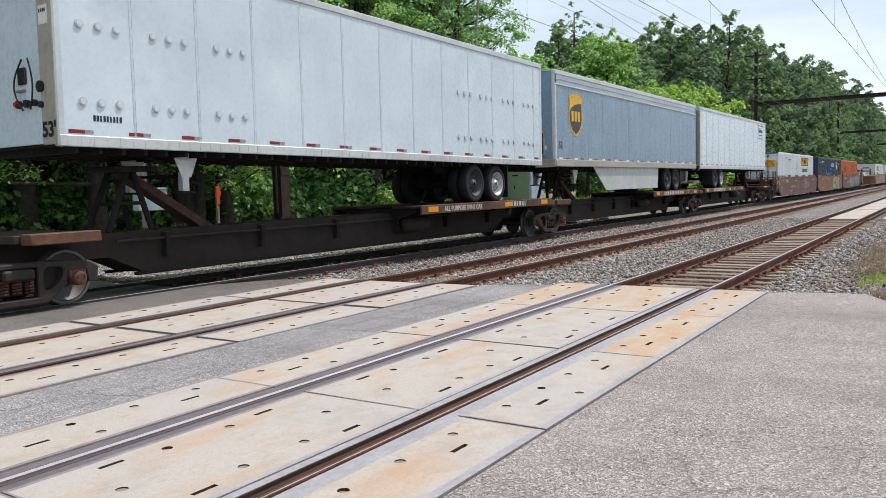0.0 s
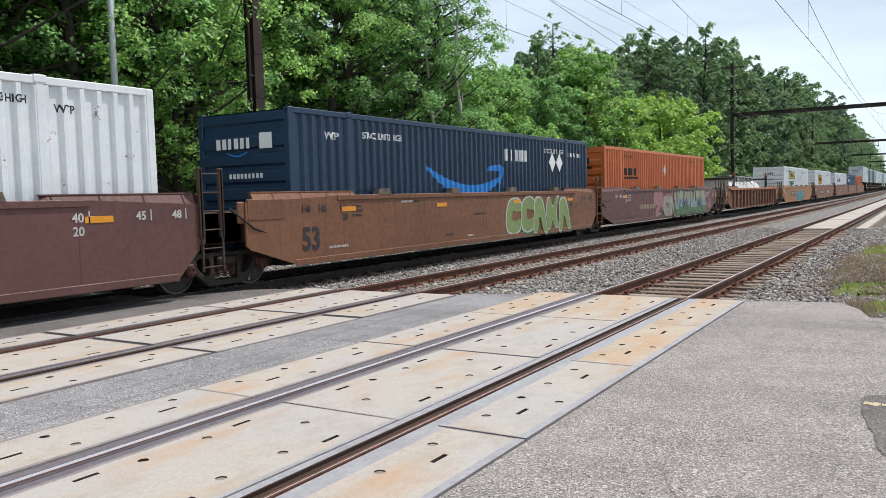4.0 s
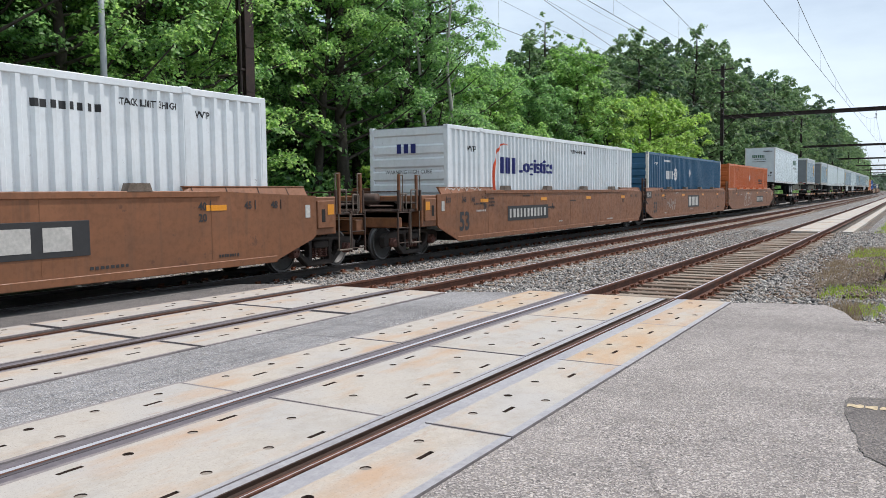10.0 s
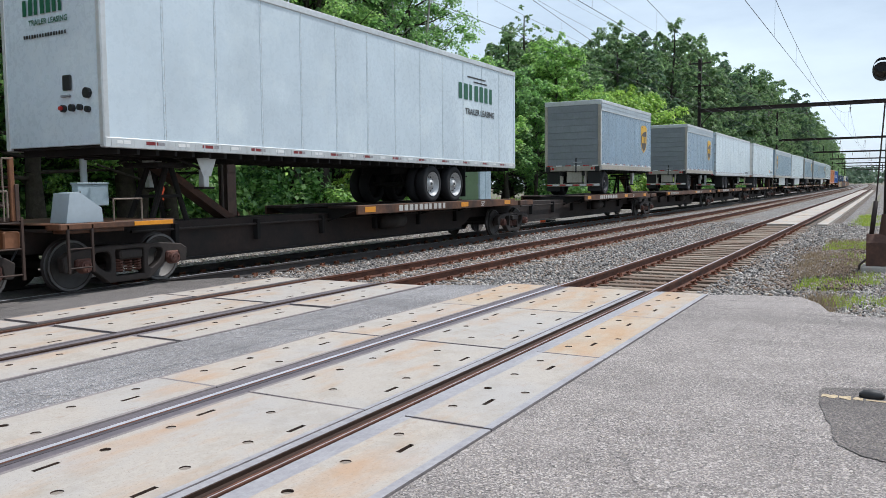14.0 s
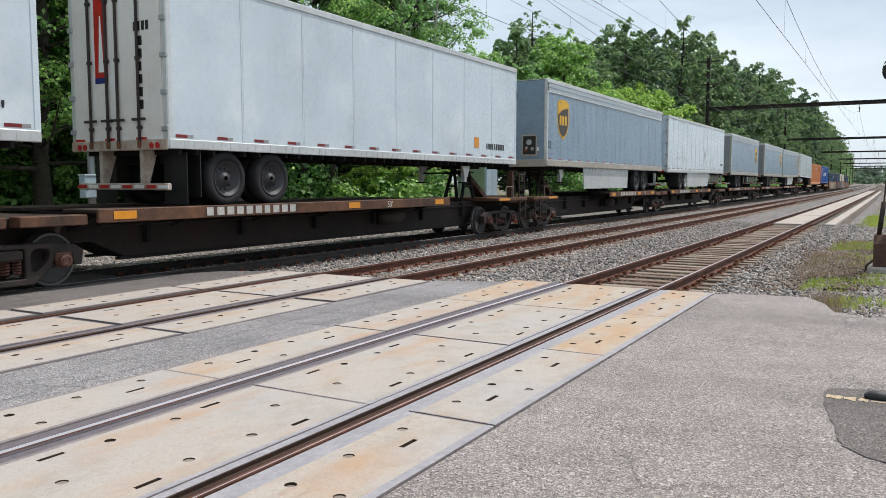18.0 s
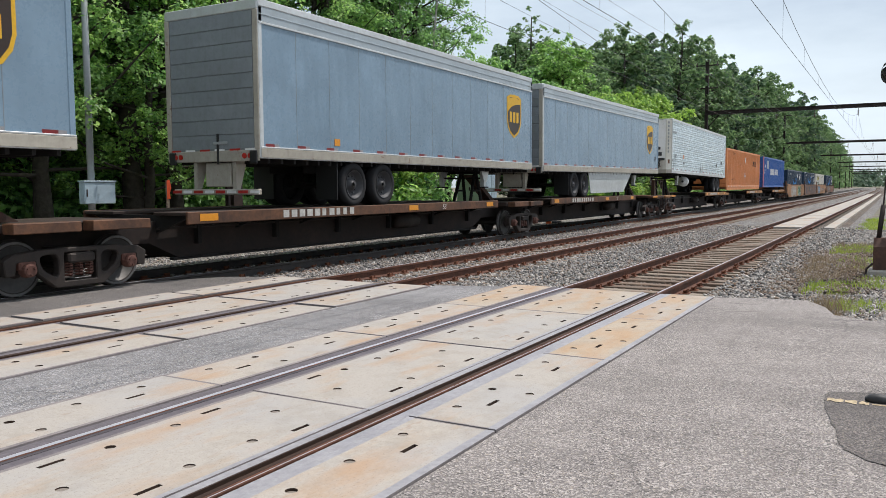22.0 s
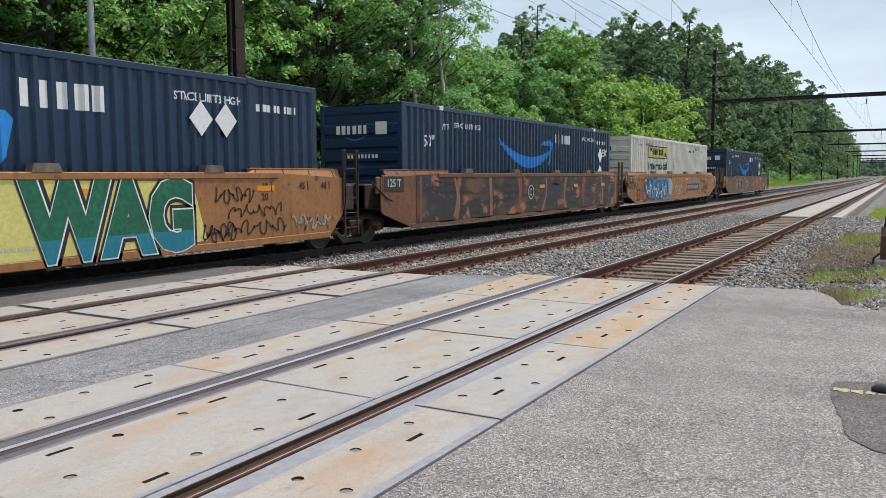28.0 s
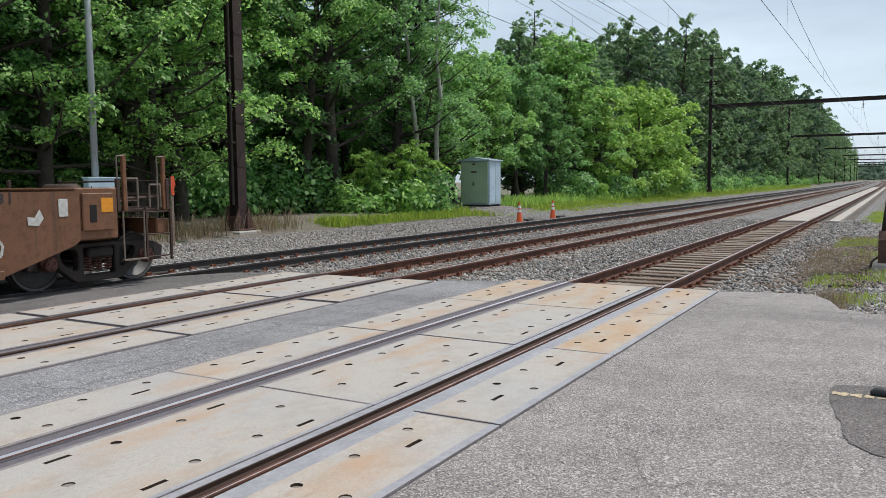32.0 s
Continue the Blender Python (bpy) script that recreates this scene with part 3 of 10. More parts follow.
def quick_mesh(name, verts, faces, mat):
    """A mesh of many equal-sided faces from arrays."""
    me = bpy.data.meshes.new(name)
    nf, k = faces.shape
    me.vertices.add(len(verts))
    me.vertices.foreach_set("co", verts.astype(np.float32).ravel())
    me.loops.add(nf * k)
    me.loops.foreach_set("vertex_index", faces.astype(np.int32).ravel())
    me.polygons.add(nf)
    me.polygons.foreach_set("loop_start", np.arange(0, nf * k, k, dtype=np.int32))
    me.materials.append(M[mat])
    me.update(calc_edges=True)
    return me


RADIUS = 22000.0


def bend(x):
    """The line's gentle curve to the north, far off."""
    return max(0.0, x - 40.0) ** 2 / (2 * RADIUS)


TRACKS = (3.85, 8.21, 12.20)
HALF = 0.7525

# ---- ground ----
def ground_height(x, y):
    y -= bend(x)
    if y < 1.0:
        z = -0.13 + 0.02 * math.sin(x * 1.3) * math.cos(y * 1.7) - 0.004 * min(0.0, y)
    elif y < 18.9:
        z = -0.40
    else:
        z = -0.28 + min(0.50, (y - 18.4) * 0.16)
    if x < 12 and y > -30:
        z = min(z, -0.12)
    return z


def build_ground():
    xs = [-900, -300, -120, -60] + [-40 + 2 * i for i in range(90)] + [150, 180, 220, 270, 330, 400, 500, 650, 850, 1200, 1700, 2400]
    ys = [-1500, -500, -150, -60, -30] + [-20 + 1.0 * i for i in range(66)] + [52, 62, 80, 120, 250, 600, 1500]
    vs = [(x, y, ground_height(x, y)) for x in xs for y in ys]
    m = len(ys)
    fs = [(i * m + j, (i + 1) * m + j, (i + 1) * m + j + 1, i * m + j + 1) for i in range(len(xs) - 1) for j in range(m - 1)]
    g = Geo().add(vs, fs, "ground")
    solid("ground", g, "gravelly dirt verge with grass patches beside the tracks", "ground", kind="structure", smooth=True)
    # ballast bed
    prof = [(-2.2, -0.20), (-1.2, -0.115), (0.3, -0.10), (0.95, -0.15), (1.75, -0.205), (2.4, -0.225), (2.75, -0.265), (5.0, -0.265), (5.4, -0.205), (6.05, -0.235), (6.6, -0.205), (9.8, -0.205), (10.2, -0.225), (10.7, -0.205), (13.9, -0.205), (14.6, -0.25), (16.8, -0.27), (18.4, -0.20), (19.2, -0.16), (19.8, -0.40)]
    bx = [-60, 11.0, 12.2] + [14 + 4 * i for i in range(30)] + [140 + 15 * i for i in range(40)]
    vs = [(x, y + bend(x), z + (0.0 if x > 12 else -0.14)) for x in bx for y, z in prof]
    m = len(prof)
    fs = [(i * m + j, (i + 1) * m + j, (i + 1) * m + j + 1, i * m + j + 1) for i in range(len(bx) - 1) for j in range(m - 1)]
    dark = [f for k, f in enumerate(fs) if 4 <= k % (m - 1) <= 6]
    fs = [f for k, f in enumerate(fs) if not 4 <= k % (m - 1) <= 6]
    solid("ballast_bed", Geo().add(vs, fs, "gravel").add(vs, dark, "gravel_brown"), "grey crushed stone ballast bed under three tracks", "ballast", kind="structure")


build_ground()


def sheet(name, outline, z0, z1, mat, label, category):
    """A slab with an (x, y) outline."""
    n = len(outline)
    vs = [(x, y, z1) for x, y in outline] + [(x, y, z0) for x, y in outline]
    fs = [tuple(range(n)), tuple(range(2 * n - 1, n - 1, -1))] + [(i, i + n, (i + 1) % n + n, (i + 1) % n) for i in range(n)]
    return solid(name, Geo().add(vs, fs, mat), label, category, kind="structure")


sheet("road", [(-40, -30), (-40, 2.25), (11.95, 2.25), (12.15, 1.7), (12.25, 1.05), (11.7, 0.78), (11.0, 0.62), (10.75, 0.25), (10.8, -0.5), (10.9, -3), (11.2, -30)],
      -0.16, -0.012, "asphalt", "weathered grey asphalt road approaching the crossing", "road")
sheet("road_between", [(-40, 5.50), (-40, 6.55), (11.3, 6.60), (11.7, 5.52)], -0.16, -0.014, "asphalt_cool", "light grey asphalt strip between two crossings", "road")
sheet("road_beyond", [(-40, 9.80), (-40, 11.30), (9.6, 11.30), (10.6, 10.75), (11.0, 10.05), (10.7, 9.80)], -0.16, -0.02, "asphalt_dark", "dark asphalt strip beside the far track", "road")
sheet("road_far", [(-40, 13.05), (-40, 60), (-6, 60), (7.5, 18.5), (9.3, 14.5), (9.0, 13.05)], -0.4, -0.03, "asphalt_dark", "dark asphalt road leaving the crossing", "road")
sheet("road_gauge", [(-40, 11.56), (-40, 12.84), (9.3, 12.84), (9.3, 11.56)], -0.16, -0.05, "asphalt_dark", "dark asphalt between the rails of the far track", "road")


def road_patch():
    rng = random.Random(4)
    out = [(6.61, 0.43), (6.84, 0.41), (7.0, 0.02), (7.1, -0.7), (5.0, -0.9), (5.16, -0.01), (5.20, 0.08), (5.36, 0.22), (5.50, 0.27), (5.80, 0.30), (6.20, 0.38)]
    n = len(out)
    fine = []
    for i in range(n):
        (xa, ya), (xb, yb) = out[i], out[(i + 1) % n]
        for k in range(6):
            fine.append((xa + (xb - xa) * k / 6 + rng.uniform(-0.01, 0.01), ya + (yb - ya) * k / 6 + rng.uniform(-0.01, 0.01)))
    g = Geo().add([(x, y, -0.006) for x, y in fine], [tuple(range(len(fine)))], "patch")
    solid("asphalt_patch", g, "dark sunken tar patch in the asphalt", "road patch", kind="structure")
    p = Geo()
    for y0, y1 in ((0.40, 0.29), (0.28, 0.20), (0.185, 0.12), (0.10, -0.25)):
        a = [(6.53 + rng.uniform(-0.02, 0.02), y0 + (y1 - y0) * k / 4) for k in range(5)]
        b = [(6.61 + rng.uniform(-0.03, 0.02), y1 + (y0 - y1) * k / 4) for k in range(5)]
        p.add([(x, y, -0.002) for x, y in a + b], [tuple(range(10))], "old_paint")
    solid("road_paint", p, "worn yellowish-white remnant of a painted line", "road marking", kind="structure")
    q = Geo()
    q.lathe([(-0.08, 0.015), (-0.06, 0.035), (0.0, 0.045), (0.06, 0.035), (0.09, 0.015)], 0.06, 6.66, 0.015, "black_panel", 10)
    q.lathe([(-0.06, 0.02), (-0.03, 0.045), (0.03, 0.045), (0.06, 0.02)], -0.10, 6.63, 0.015, "black_panel", 9)
    solid("rubber_scrap", q, "crumpled black rubber scrap on the asphalt", "debris", smooth=True)


road_patch()


# ---- concrete crossing ----
def panel_mesh(name, lx, ly, slots, discs, mat, rims=("joint_edge", "joint_edge")):
    """A concrete crossing panel with recessed lifting slots and round bolt wells, steel edged."""
    r, ex = 0.036, 0.016
    e = 0.065 if rims[0] == rims[1] == "edge_steel" else 0.04
    holes = [(x - 0.085, x + 0.085, y - 0.018, y + 0.018, 0) for x, y in slots] + [(x - 0.05, x + 0.05, y - 0.05, y + 0.05, 1) for x, y in discs]
    xs = sorted({0, ex, lx - ex, lx} | {round(a, 4) for h in holes for a in h[:2]})
    ys = sorted({0, e, ly - e, ly} | {round(a, 4) for h in holes for a in h[2:4]})
    g = Geo()
    nx, ny = len(xs), len(ys)
    vs = [(x, y, 0.0) for x in xs for y in ys]
    top, edge, low, high = [], [], [], []
    for i in range(nx - 1):
        for j in range(ny - 1):
            cx, cy = (xs[i] + xs[i + 1]) / 2, (ys[j] + ys[j + 1]) / 2
            h = [q for q in holes if q[0] < cx < q[1] and q[2] < cy < q[3]]
            f = (i * ny + j, (i + 1) * ny + j, (i + 1) * ny + j + 1, i * ny + j + 1)
            if h and h[0][4] == 0:
                x0, x1, y0, y1 = xs[i], xs[i + 1], ys[j], ys[j + 1]
                d = -0.03
                pv = [(x0, y0, 0), (x1, y0, 0), (x1, y1, 0), (x0, y1, 0), (x0, y0, d), (x1, y0, d), (x1, y1, d), (x0, y1, d)]
                g.add(pv, [(4, 5, 6, 7), (0, 4, 7, 3), (1, 2, 6, 5), (0, 1, 5, 4), (3, 7, 6, 2)], "pocket")
            elif h:
                continue
            elif cy < e:
                low.append(f)
            elif cy > ly - e:
                high.append(f)
            elif cx < ex or cx > lx - ex:
                edge.append(f)
            else:
                top.append(f)
    for k, (x, y) in enumerate(discs):
        ring = [(x + r * math.cos(radians(45 + 30 * q)), y + r * math.sin(radians(45 + 30 * q))) for q in range(12)]
        sq = [(x + 0.05, y + 0.05), (x - 0.05, y + 0.05), (x - 0.05, y - 0.05), (x + 0.05, y - 0.05)]
        pv = [(a, b, 0) for a, b in ring] + [(a, b, 0) for a, b in sq]
        g.add(pv, [tuple([12 + q, 12 + (q + 1) % 4] + [(3 * q + 3 - w) % 12 for w in range(4)])[::-1] for q in range(4)], mat)
        d = -0.016 if k % 5 == 1 else -0.008
        pv = [(a, b, 0) for a, b in ring] + [(a, b, d) for a, b in ring]
        g.add(pv, [(q, (q + 1) % 12, (q + 1) % 12 + 12, q + 12) for q in range(12)], "pocket")
        g.add([(a, b, d) for a, b in ring], [tuple(range(12))], "plug")
    g.add(vs, top, mat)
    g.add(vs, edge, "joint_edge")
    g.add(vs, low, rims[0])
    g.add(vs, high, rims[1])
    g.add([(0, 0, 0), (lx, 0, 0), (lx, ly, 0), (0, ly, 0), (0, 0, -0.14), (lx, 0, -0.14), (lx, ly, -0.14), (0, ly, -0.14)],
          [(0, 4, 5, 1), (1, 5, 6, 2), (2, 6, 7, 3), (3, 7, 4, 0)], "joint_edge")
    return g.mesh(name, weld=True)


def strip(g, x0, x1, r, side, a, b, z0, z1, mat, c=0.006):
    """A bar along the rail from a to b metres off its middle, on one side."""
    ya, yb = sorted((r + side * a, r + side * b))
    return g.box(x0, x1, ya, yb, z0, z1, mat, c)


def crossing(track, ends, fields, gauge, rusty_from, label, gap=0.008, near=True):
    c = thing("grade_crossing", label, "grade crossing", at=(0, 0, 0), kind="structure")
    cache = {}
    for i in range(len(ends) - 1):
        a, b = ends[i] + gap, ends[i + 1] - gap
        lx = round(b - a, 3)
        for row, (y0, y1) in enumerate((fields[0], gauge, fields[1])):
            ly = round(y1 - y0, 3)
            rust = "concrete_rust" if i >= rusty_from or (near and row == 0 and i == 6) else "concrete"
            key = (row, lx, ly, rust)
            if key not in cache:
                if row == 1:
                    slots = [(x, y) for x in (0.58, lx - 0.58) for y in (0.15, ly - 0.15)]
                    discs = [(x, y) for x in (lx / 2 - 0.26, lx / 2 + 0.26) for y in (0.24, ly - 0.2)] + [(0.36, ly / 2), (lx - 0.36, ly / 2)]
                else:
                    slots = [(x, ly * 0.45) for x in (0.58, lx - 0.58)]
                    discs = [(x, y) for x in (0.36, lx / 2 - 0.26, lx / 2 + 0.26, lx - 0.36) for y in (0.17, ly - 0.19)][1::2] + [(lx / 2 - 0.26, 0.17), (lx / 2 + 0.26, ly - 0.19)]
                cache[key] = panel_mesh("concrete_panel", lx, ly, slots, discs, rust, ("edge_steel" if near and row < 2 else "joint_edge", "edge_steel" if near and row == 0 else "joint_edge"))
            ob = part("concrete_panel", cache[key], c, "rust-stained concrete panel" if rust == "concrete_rust" else "")
            ob.location = (a, y0, random.uniform(-0.004, 0.004))
            ob.rotation_euler = (random.uniform(-0.002, 0.002), random.uniform(-0.0015, 0.0015), 0)
    x0, x1 = ends[0], ends[-1]
    for y0, y1 in (fields[0], gauge, fields[1]):
        part("joint_filler", Geo().box(x0, x1, y0 + 0.01, y1 - 0.01, -0.13, -0.045 if near else -0.014, "joint" if near else "joint_dark"), c, "dark joint filler")
    for side in (-1, 1):
        r = track + side * HALF
        g = Geo()
        strip(g, x0, x1, r, -side, 0.035, 0.184, -0.15, -0.062, "groove", 0)
        part("flangeway", g, c, "dark rusty flange groove")
        if near and side > 0:  # shiny rail
            g = strip(Geo(), x0, x1, r, -1, 0.066, 0.172, -0.1, -0.007, "rubber", 0.012)
            part("rubber_seal", g, c, "purple-grey rubber rail seal")
            # flangeway shade laid in as a dark strip against the rail
            part("seal_lip", strip(Geo(), x0, x1, r, -1, 0.0365, 0.066, -0.1, -0.003, "flangeway_shade", 0.004), c, "dark purple strip for the flangeway shade by the rail")
            for a, b, m in ((0.046, 0.078, "rubber"), (0.086, 0.116, "rubber"), (0.124, 0.152, "rubber")):
                part("rubber_seal", strip(Geo(), x0, x1, r, 1, a, b, -0.15, -0.006, m, 0.006), c, "purple-grey rubber rail seal")
        elif near:
            part("rail_grime", strip(Geo(), x0, x1, r, 1, 0.002, 0.0365, -0.012, 0.0018, "groove", 0), c, "rusty grime on the rail head")
            part("groove_wall", strip(Geo(), x0, x1, r, 1, 0.098, 0.112, -0.15, -0.005, "groove", 0), c, "rusty groove wall")
            part("steel_edge", strip(Geo(), x0, x1, r, 1, 0.112, 0.186, -0.15, -0.006, "edge_steel", 0.004), c, "pale blue-grey steel edge")
            part("steel_edge", strip(Geo(), x0, x1, r, -1, 0.056, 0.150, -0.15, -0.004, "edge_steel", 0.006), c, "pale blue-grey steel edge")
        else:
            part("rail_grime", strip(Geo(), x0, x1, r, side, -0.024, 0.0365, -0.012, 0.0018, "groove", 0), c, "rusty grime on the rail head")
            part("rubber_seal", strip(Geo(), x0, x1, r, -side, 0.118, 0.185, -0.15, -0.008, "rubber", 0.01), c, "grey rubber rail seal")
            part("rubber_seal", strip(Geo(), x0, x1, r, side, 0.050, 0.155, -0.15, -0.010, "joint_dark" if side > 0 else "rubber", 0.01), c, "dark rubber rail seal")
    return c


NEAR_ENDS = [4.64 + 2.43 * i for i in range(-5, 4)]
crossing(TRACKS[0], NEAR_ENDS, ((2.26, 2.945), (4.76, 5.48)), (3.285, 4.425), 7, "pale concrete panel crossing over the near track")
MID_ENDS = [5.9 + 2.6 * i for i in range(-5, 3)]
crossing(TRACKS[1], MID_ENDS, ((6.58, 7.30), (9.12, 9.79)), (7.645, 8.785), 99, "pale concrete panel crossing over the middle track", 0.046, False)


# ---- tracks ----
RAIL = [(-0.036, -0.004), (-0.030, 0.0), (0.030, 0.0), (0.036, -0.004), (0.036, -0.036), (0.011, -0.050), (0.009, -0.135), (0.022, -0.150), (0.072, -0.160), (0.072, -0.172),
        (-0.072, -0.172), (-0.072, -0.160), (-0.022, -0.150), (-0.009, -0.135), (-0.011, -0.050), (-0.036, -0.036)]
RAIL_X = [-60, 0, 12, 30, 60, 90, 120, 150, 180, 220, 260, 300, 350, 400, 450, 500, 560, 620, 700]


def rail(parent, y, side, shine, shift=0.0):
    g = Geo().loft([(p + y, z) for p, z in RAIL], RAIL_X, side, [bend(x) for x in RAIL_X])
    for w, xs in ((shine, (-60.0, 0.0, 11.95)), (0.012, RAIL_X[2:])):
        m = y + (shift if xs[0] < 0 else 0.0)
        top = [(m - w, 0.0012), (m + w, 0.0012), (m + w, 0.0004), (m - w, 0.0004)]
        g.loft(top, xs, "rail_top", [bend(x) for x in xs])
    part("rail", g, parent, "rusty steel rail with a bright running band")


def tie_mesh():
    g = Geo()
    rng = random.Random(7)
    g.box(-0.11, 0.11, -1.3, 1.3, -0.33, -0.172, "tie", 0.012)
    g.v = [(x + rng.uniform(-0.006, 0.006), y, z + rng.uniform(-0.004, 0.004)) for x, y, z in g.v]
    return g.mesh("tie")


def plate_mesh():
    g = Geo().box(-0.09, 0.09, -0.17, 0.17, -0.174, -0.158, "clip", 0.004)
    for d in (-0.1, 0.1):
        g.box(-0.05, 0.05, d - 0.035, d + 0.035, -0.16, -0.11, "clip", 0.012)
        g.tube((-0.05, d * 1.3, -0.16), (-0.05, d * 1.3, -0.10), 0.016, "clip", 6)
        g.tube((0.05, d * 1.3, -0.16), (0.05, d * 1.3, -0.10), 0.016, "clip", 6)
    return g.mesh("tie_plate")


def h_column(parent, x, y, z0, z1, w, mat, name="column"):
    g = Geo()
    t = 0.025
    g.box(x - w / 2, x + w / 2, y - w / 2, y - w / 2 + t, z0, z1, mat, 0.004)
    g.box(x - w / 2, x + w / 2, y + w / 2 - t, y + w / 2, z0, z1, mat, 0.004)
    g.box(x - t / 2, x + t / 2, y - w / 2 + t, y + w / 2 - t, z0, z1, mat)
    for k in range(int((z1 - z0) / 1.5)):
        z = z0 + 0.6 + 1.5 * k
        g.box(x - w / 2 + 0.02, x + w / 2 - 0.02, y - w / 2 - 0.01, y - w / 2, z, z + 0.09, mat)
        for d in (-0.4, 0.4):
            g.tube((x + d * w, y - w / 2 - 0.02, z + 0.045), (x + d * w, y - w / 2, z + 0.045), 0.016, mat, 6)
    return part(name, g, parent)


def portal(x, first=False):
    o = bend(x)
    c = thing("catenary_portal", "dark rusted steel portal carrying the overhead wires", "catenary portal", "catenary portals", (x, o, 0))
    yl, yr, zb = 20.0, -4.2, 10.35
    for y in (yl,) if first else (yl, yr):
        h_column(c, 0, y, 0.1, 16.6 if y > 0 else 14.5, 0.42 if first else 0.36, "column_brown" if first else "steel_dark")
        g = Geo().box(-0.55, 0.55, y - 0.55, y + 0.55, -0.5, 0.0, "footing", 0.04)
        part("footing", g, c, "concrete footing")
        g = Geo().box(-0.42, 0.42, y - 0.42, y + 0.42, 0.0, 0.06, "steel_brown", 0.01)
        for d in (-1, 1):
            g.prism([(d * 0.21, 0.06), (d * 0.40, 0.06), (d * 0.40, 0.38), (d * 0.21, 0.85)], y - 0.26, y - 0.2, "steel_brown")
            g.prism([(d * 0.21, 0.06), (d * 0.40, 0.06), (d * 0.40, 0.38), (d * 0.21, 0.85)], y + 0.2, y + 0.26, "steel_brown")
            g.box(d * 0.21 - 0.06, d * 0.21 + 0.06, y - 0.27, y + 0.27, 0.06, 0.5, "steel_brown", 0.01)
        part("base_shoe", g, c, "riveted steel base shoe")
    if first:
        for z in (11.6, 13.2, 15.9):
            part("cross_arm", Geo().box(-0.06, 0.06, yl - 1.3, yl + 1.3, z, z + 0.14, "steel_dark", 0.01), c)
        part("conduit", Geo().tube((-0.33, yl - 0.1, 0.9), (-0.33, yl - 0.1, 11.0), 0.045, "steel_dark", 8), c, "dark cable conduit")
        for z in (3.0, 5.9):
            part("conduit_clamp", Geo().box(-0.40, -0.2, yl - 0.18, yl - 0.02, z, z + 0.06, "steel_dark", 0.006), c)
        return c
    g = Geo()
    for s in (-1, 1):
        g.box(-0.2, 0.2, yr, yl, zb + s * 0.2 - 0.02, zb + s * 0.2 + 0.02, "steel_dark")
    g.box(-0.015, 0.015, yr, yl, zb - 0.18, zb + 0.18, "steel_dark")
    for k in range(16):
        y = yr + (yl - yr) * (k + 0.5) / 16
        g.box(-0.19, 0.19, y - 0.02, y + 0.02, zb - 0.18, zb + 0.18, "steel_dark")
    part("cross_beam", g, c)
    for y, d in ((yl, -1), (yr, 1)):
        part("knee_brace", Geo().tube((0, y + d * 0.2, zb - 1.7), (0, y + d * 1.6, zb - 0.15), 0.06, "steel_dark", 6), c)
    for y in TRACKS:
        g = Geo()
        g.tube((0, y, zb - 0.2), (0, y, zb - 0.45), 0.03, "steel_dark", 6)
        for k in range(4):
            z = zb - 0.5 - 0.14 * k
            g.tube((0, y, z), (0, y, z - 0.05), 0.05, "insul", 10, 0.13)
            g.tube((0, y, z - 0.05), (0, y, z - 0.14), 0.04, "insul", 8)
        part("insulator", g, c, "brown hanging insulator string")
    for z in (13.2, 15.9):
        arm = part("cross_arm", Geo().box(-0.06, 0.06, yl - 1.3, yl + 1.3, z, z + 0.14, "steel_dark", 0.01), c)
        for d in (-1.15, 1.15):
            part("insulator", Geo().tube((0, yl + d, z + 0.14), (0, yl + d, z + 0.5), 0.06, "insul", 8, 0.03), arm)
    return c


PORTAL_X = [20.3 + 78.5 * i for i in range(9)]
for i, x in enumerate(PORTAL_X):
    portal(x, i == 0)


def overhead(y, zc, zm, label):
    c = thing("overhead_line", label, "overhead wire", "overhead lines", (0, y, 0))
    spans = [PORTAL_X[0] - 78.5] + PORTAL_X
    gm, gc, gd = Geo(), Geo(), Geo()
    for a, b in zip(spans[:-1], spans[1:]):
        n = 10
        pm, pc = [], []
        for k in range(n + 1):
            x = a + (b - a) * k / n
            u = 2 * k / n - 1
            pm.append(Vector((x, bend(x), zc + 0.35 + (zm - zc) * u * u)))
            pc.append(Vector((x, bend(x), zc)))
        for k in range(n):
            gm.tube(pm[k], pm[k + 1], 0.010, "wire", 5, cap=False)
            gc.tube(pc[k], pc[k + 1], 0.010, "wire", 5, cap=False)
            mid_m, mid_c = (pm[k] + pm[k + 1]) / 2, (pc[k] + pc[k + 1]) / 2
            gd.tube(mid_m, mid_c, 0.004, "wire", 4, cap=False)
    part("messenger_wire", gm, c)
    part("contact_wire", gc, c)
    tagged(part("dropper_wire", gd, c, "thin dropper wires"), kind="stuff")


overhead(TRACKS[0], 7.0, 9.1, "thin catenary wires over the near track")
overhead(TRACKS[1], 7.1, 9.2, "thin catenary wires over the middle track")
overhead(TRACKS[2], 7.2, 9.2, "thin catenary wires over the far track")


def feeder(y, z):
    g = Geo()
    spans = [PORTAL_X[0] - 78.5] + PORTAL_X
    for a, b in zip(spans[:-1], spans[1:]):
        p = [Vector((a + (b - a) * k / 8, y + bend(a + (b - a) * k / 8), z - 1.2 + 1.2 * (k / 4 - 1) ** 2)) for k in range(9)]
        for k in range(8):
            g.tube(p[k], p[k + 1], 0.010, "wire", 5, cap=False)
    solid("feeder_wire", g, "thin dark feeder wire along the portals", "overhead wire", "feeder wires")


for y, z in ((18.85, 13.85), (21.15, 13.85), (18.85, 16.5), (21.15, 16.5)):
    feeder(y, z)


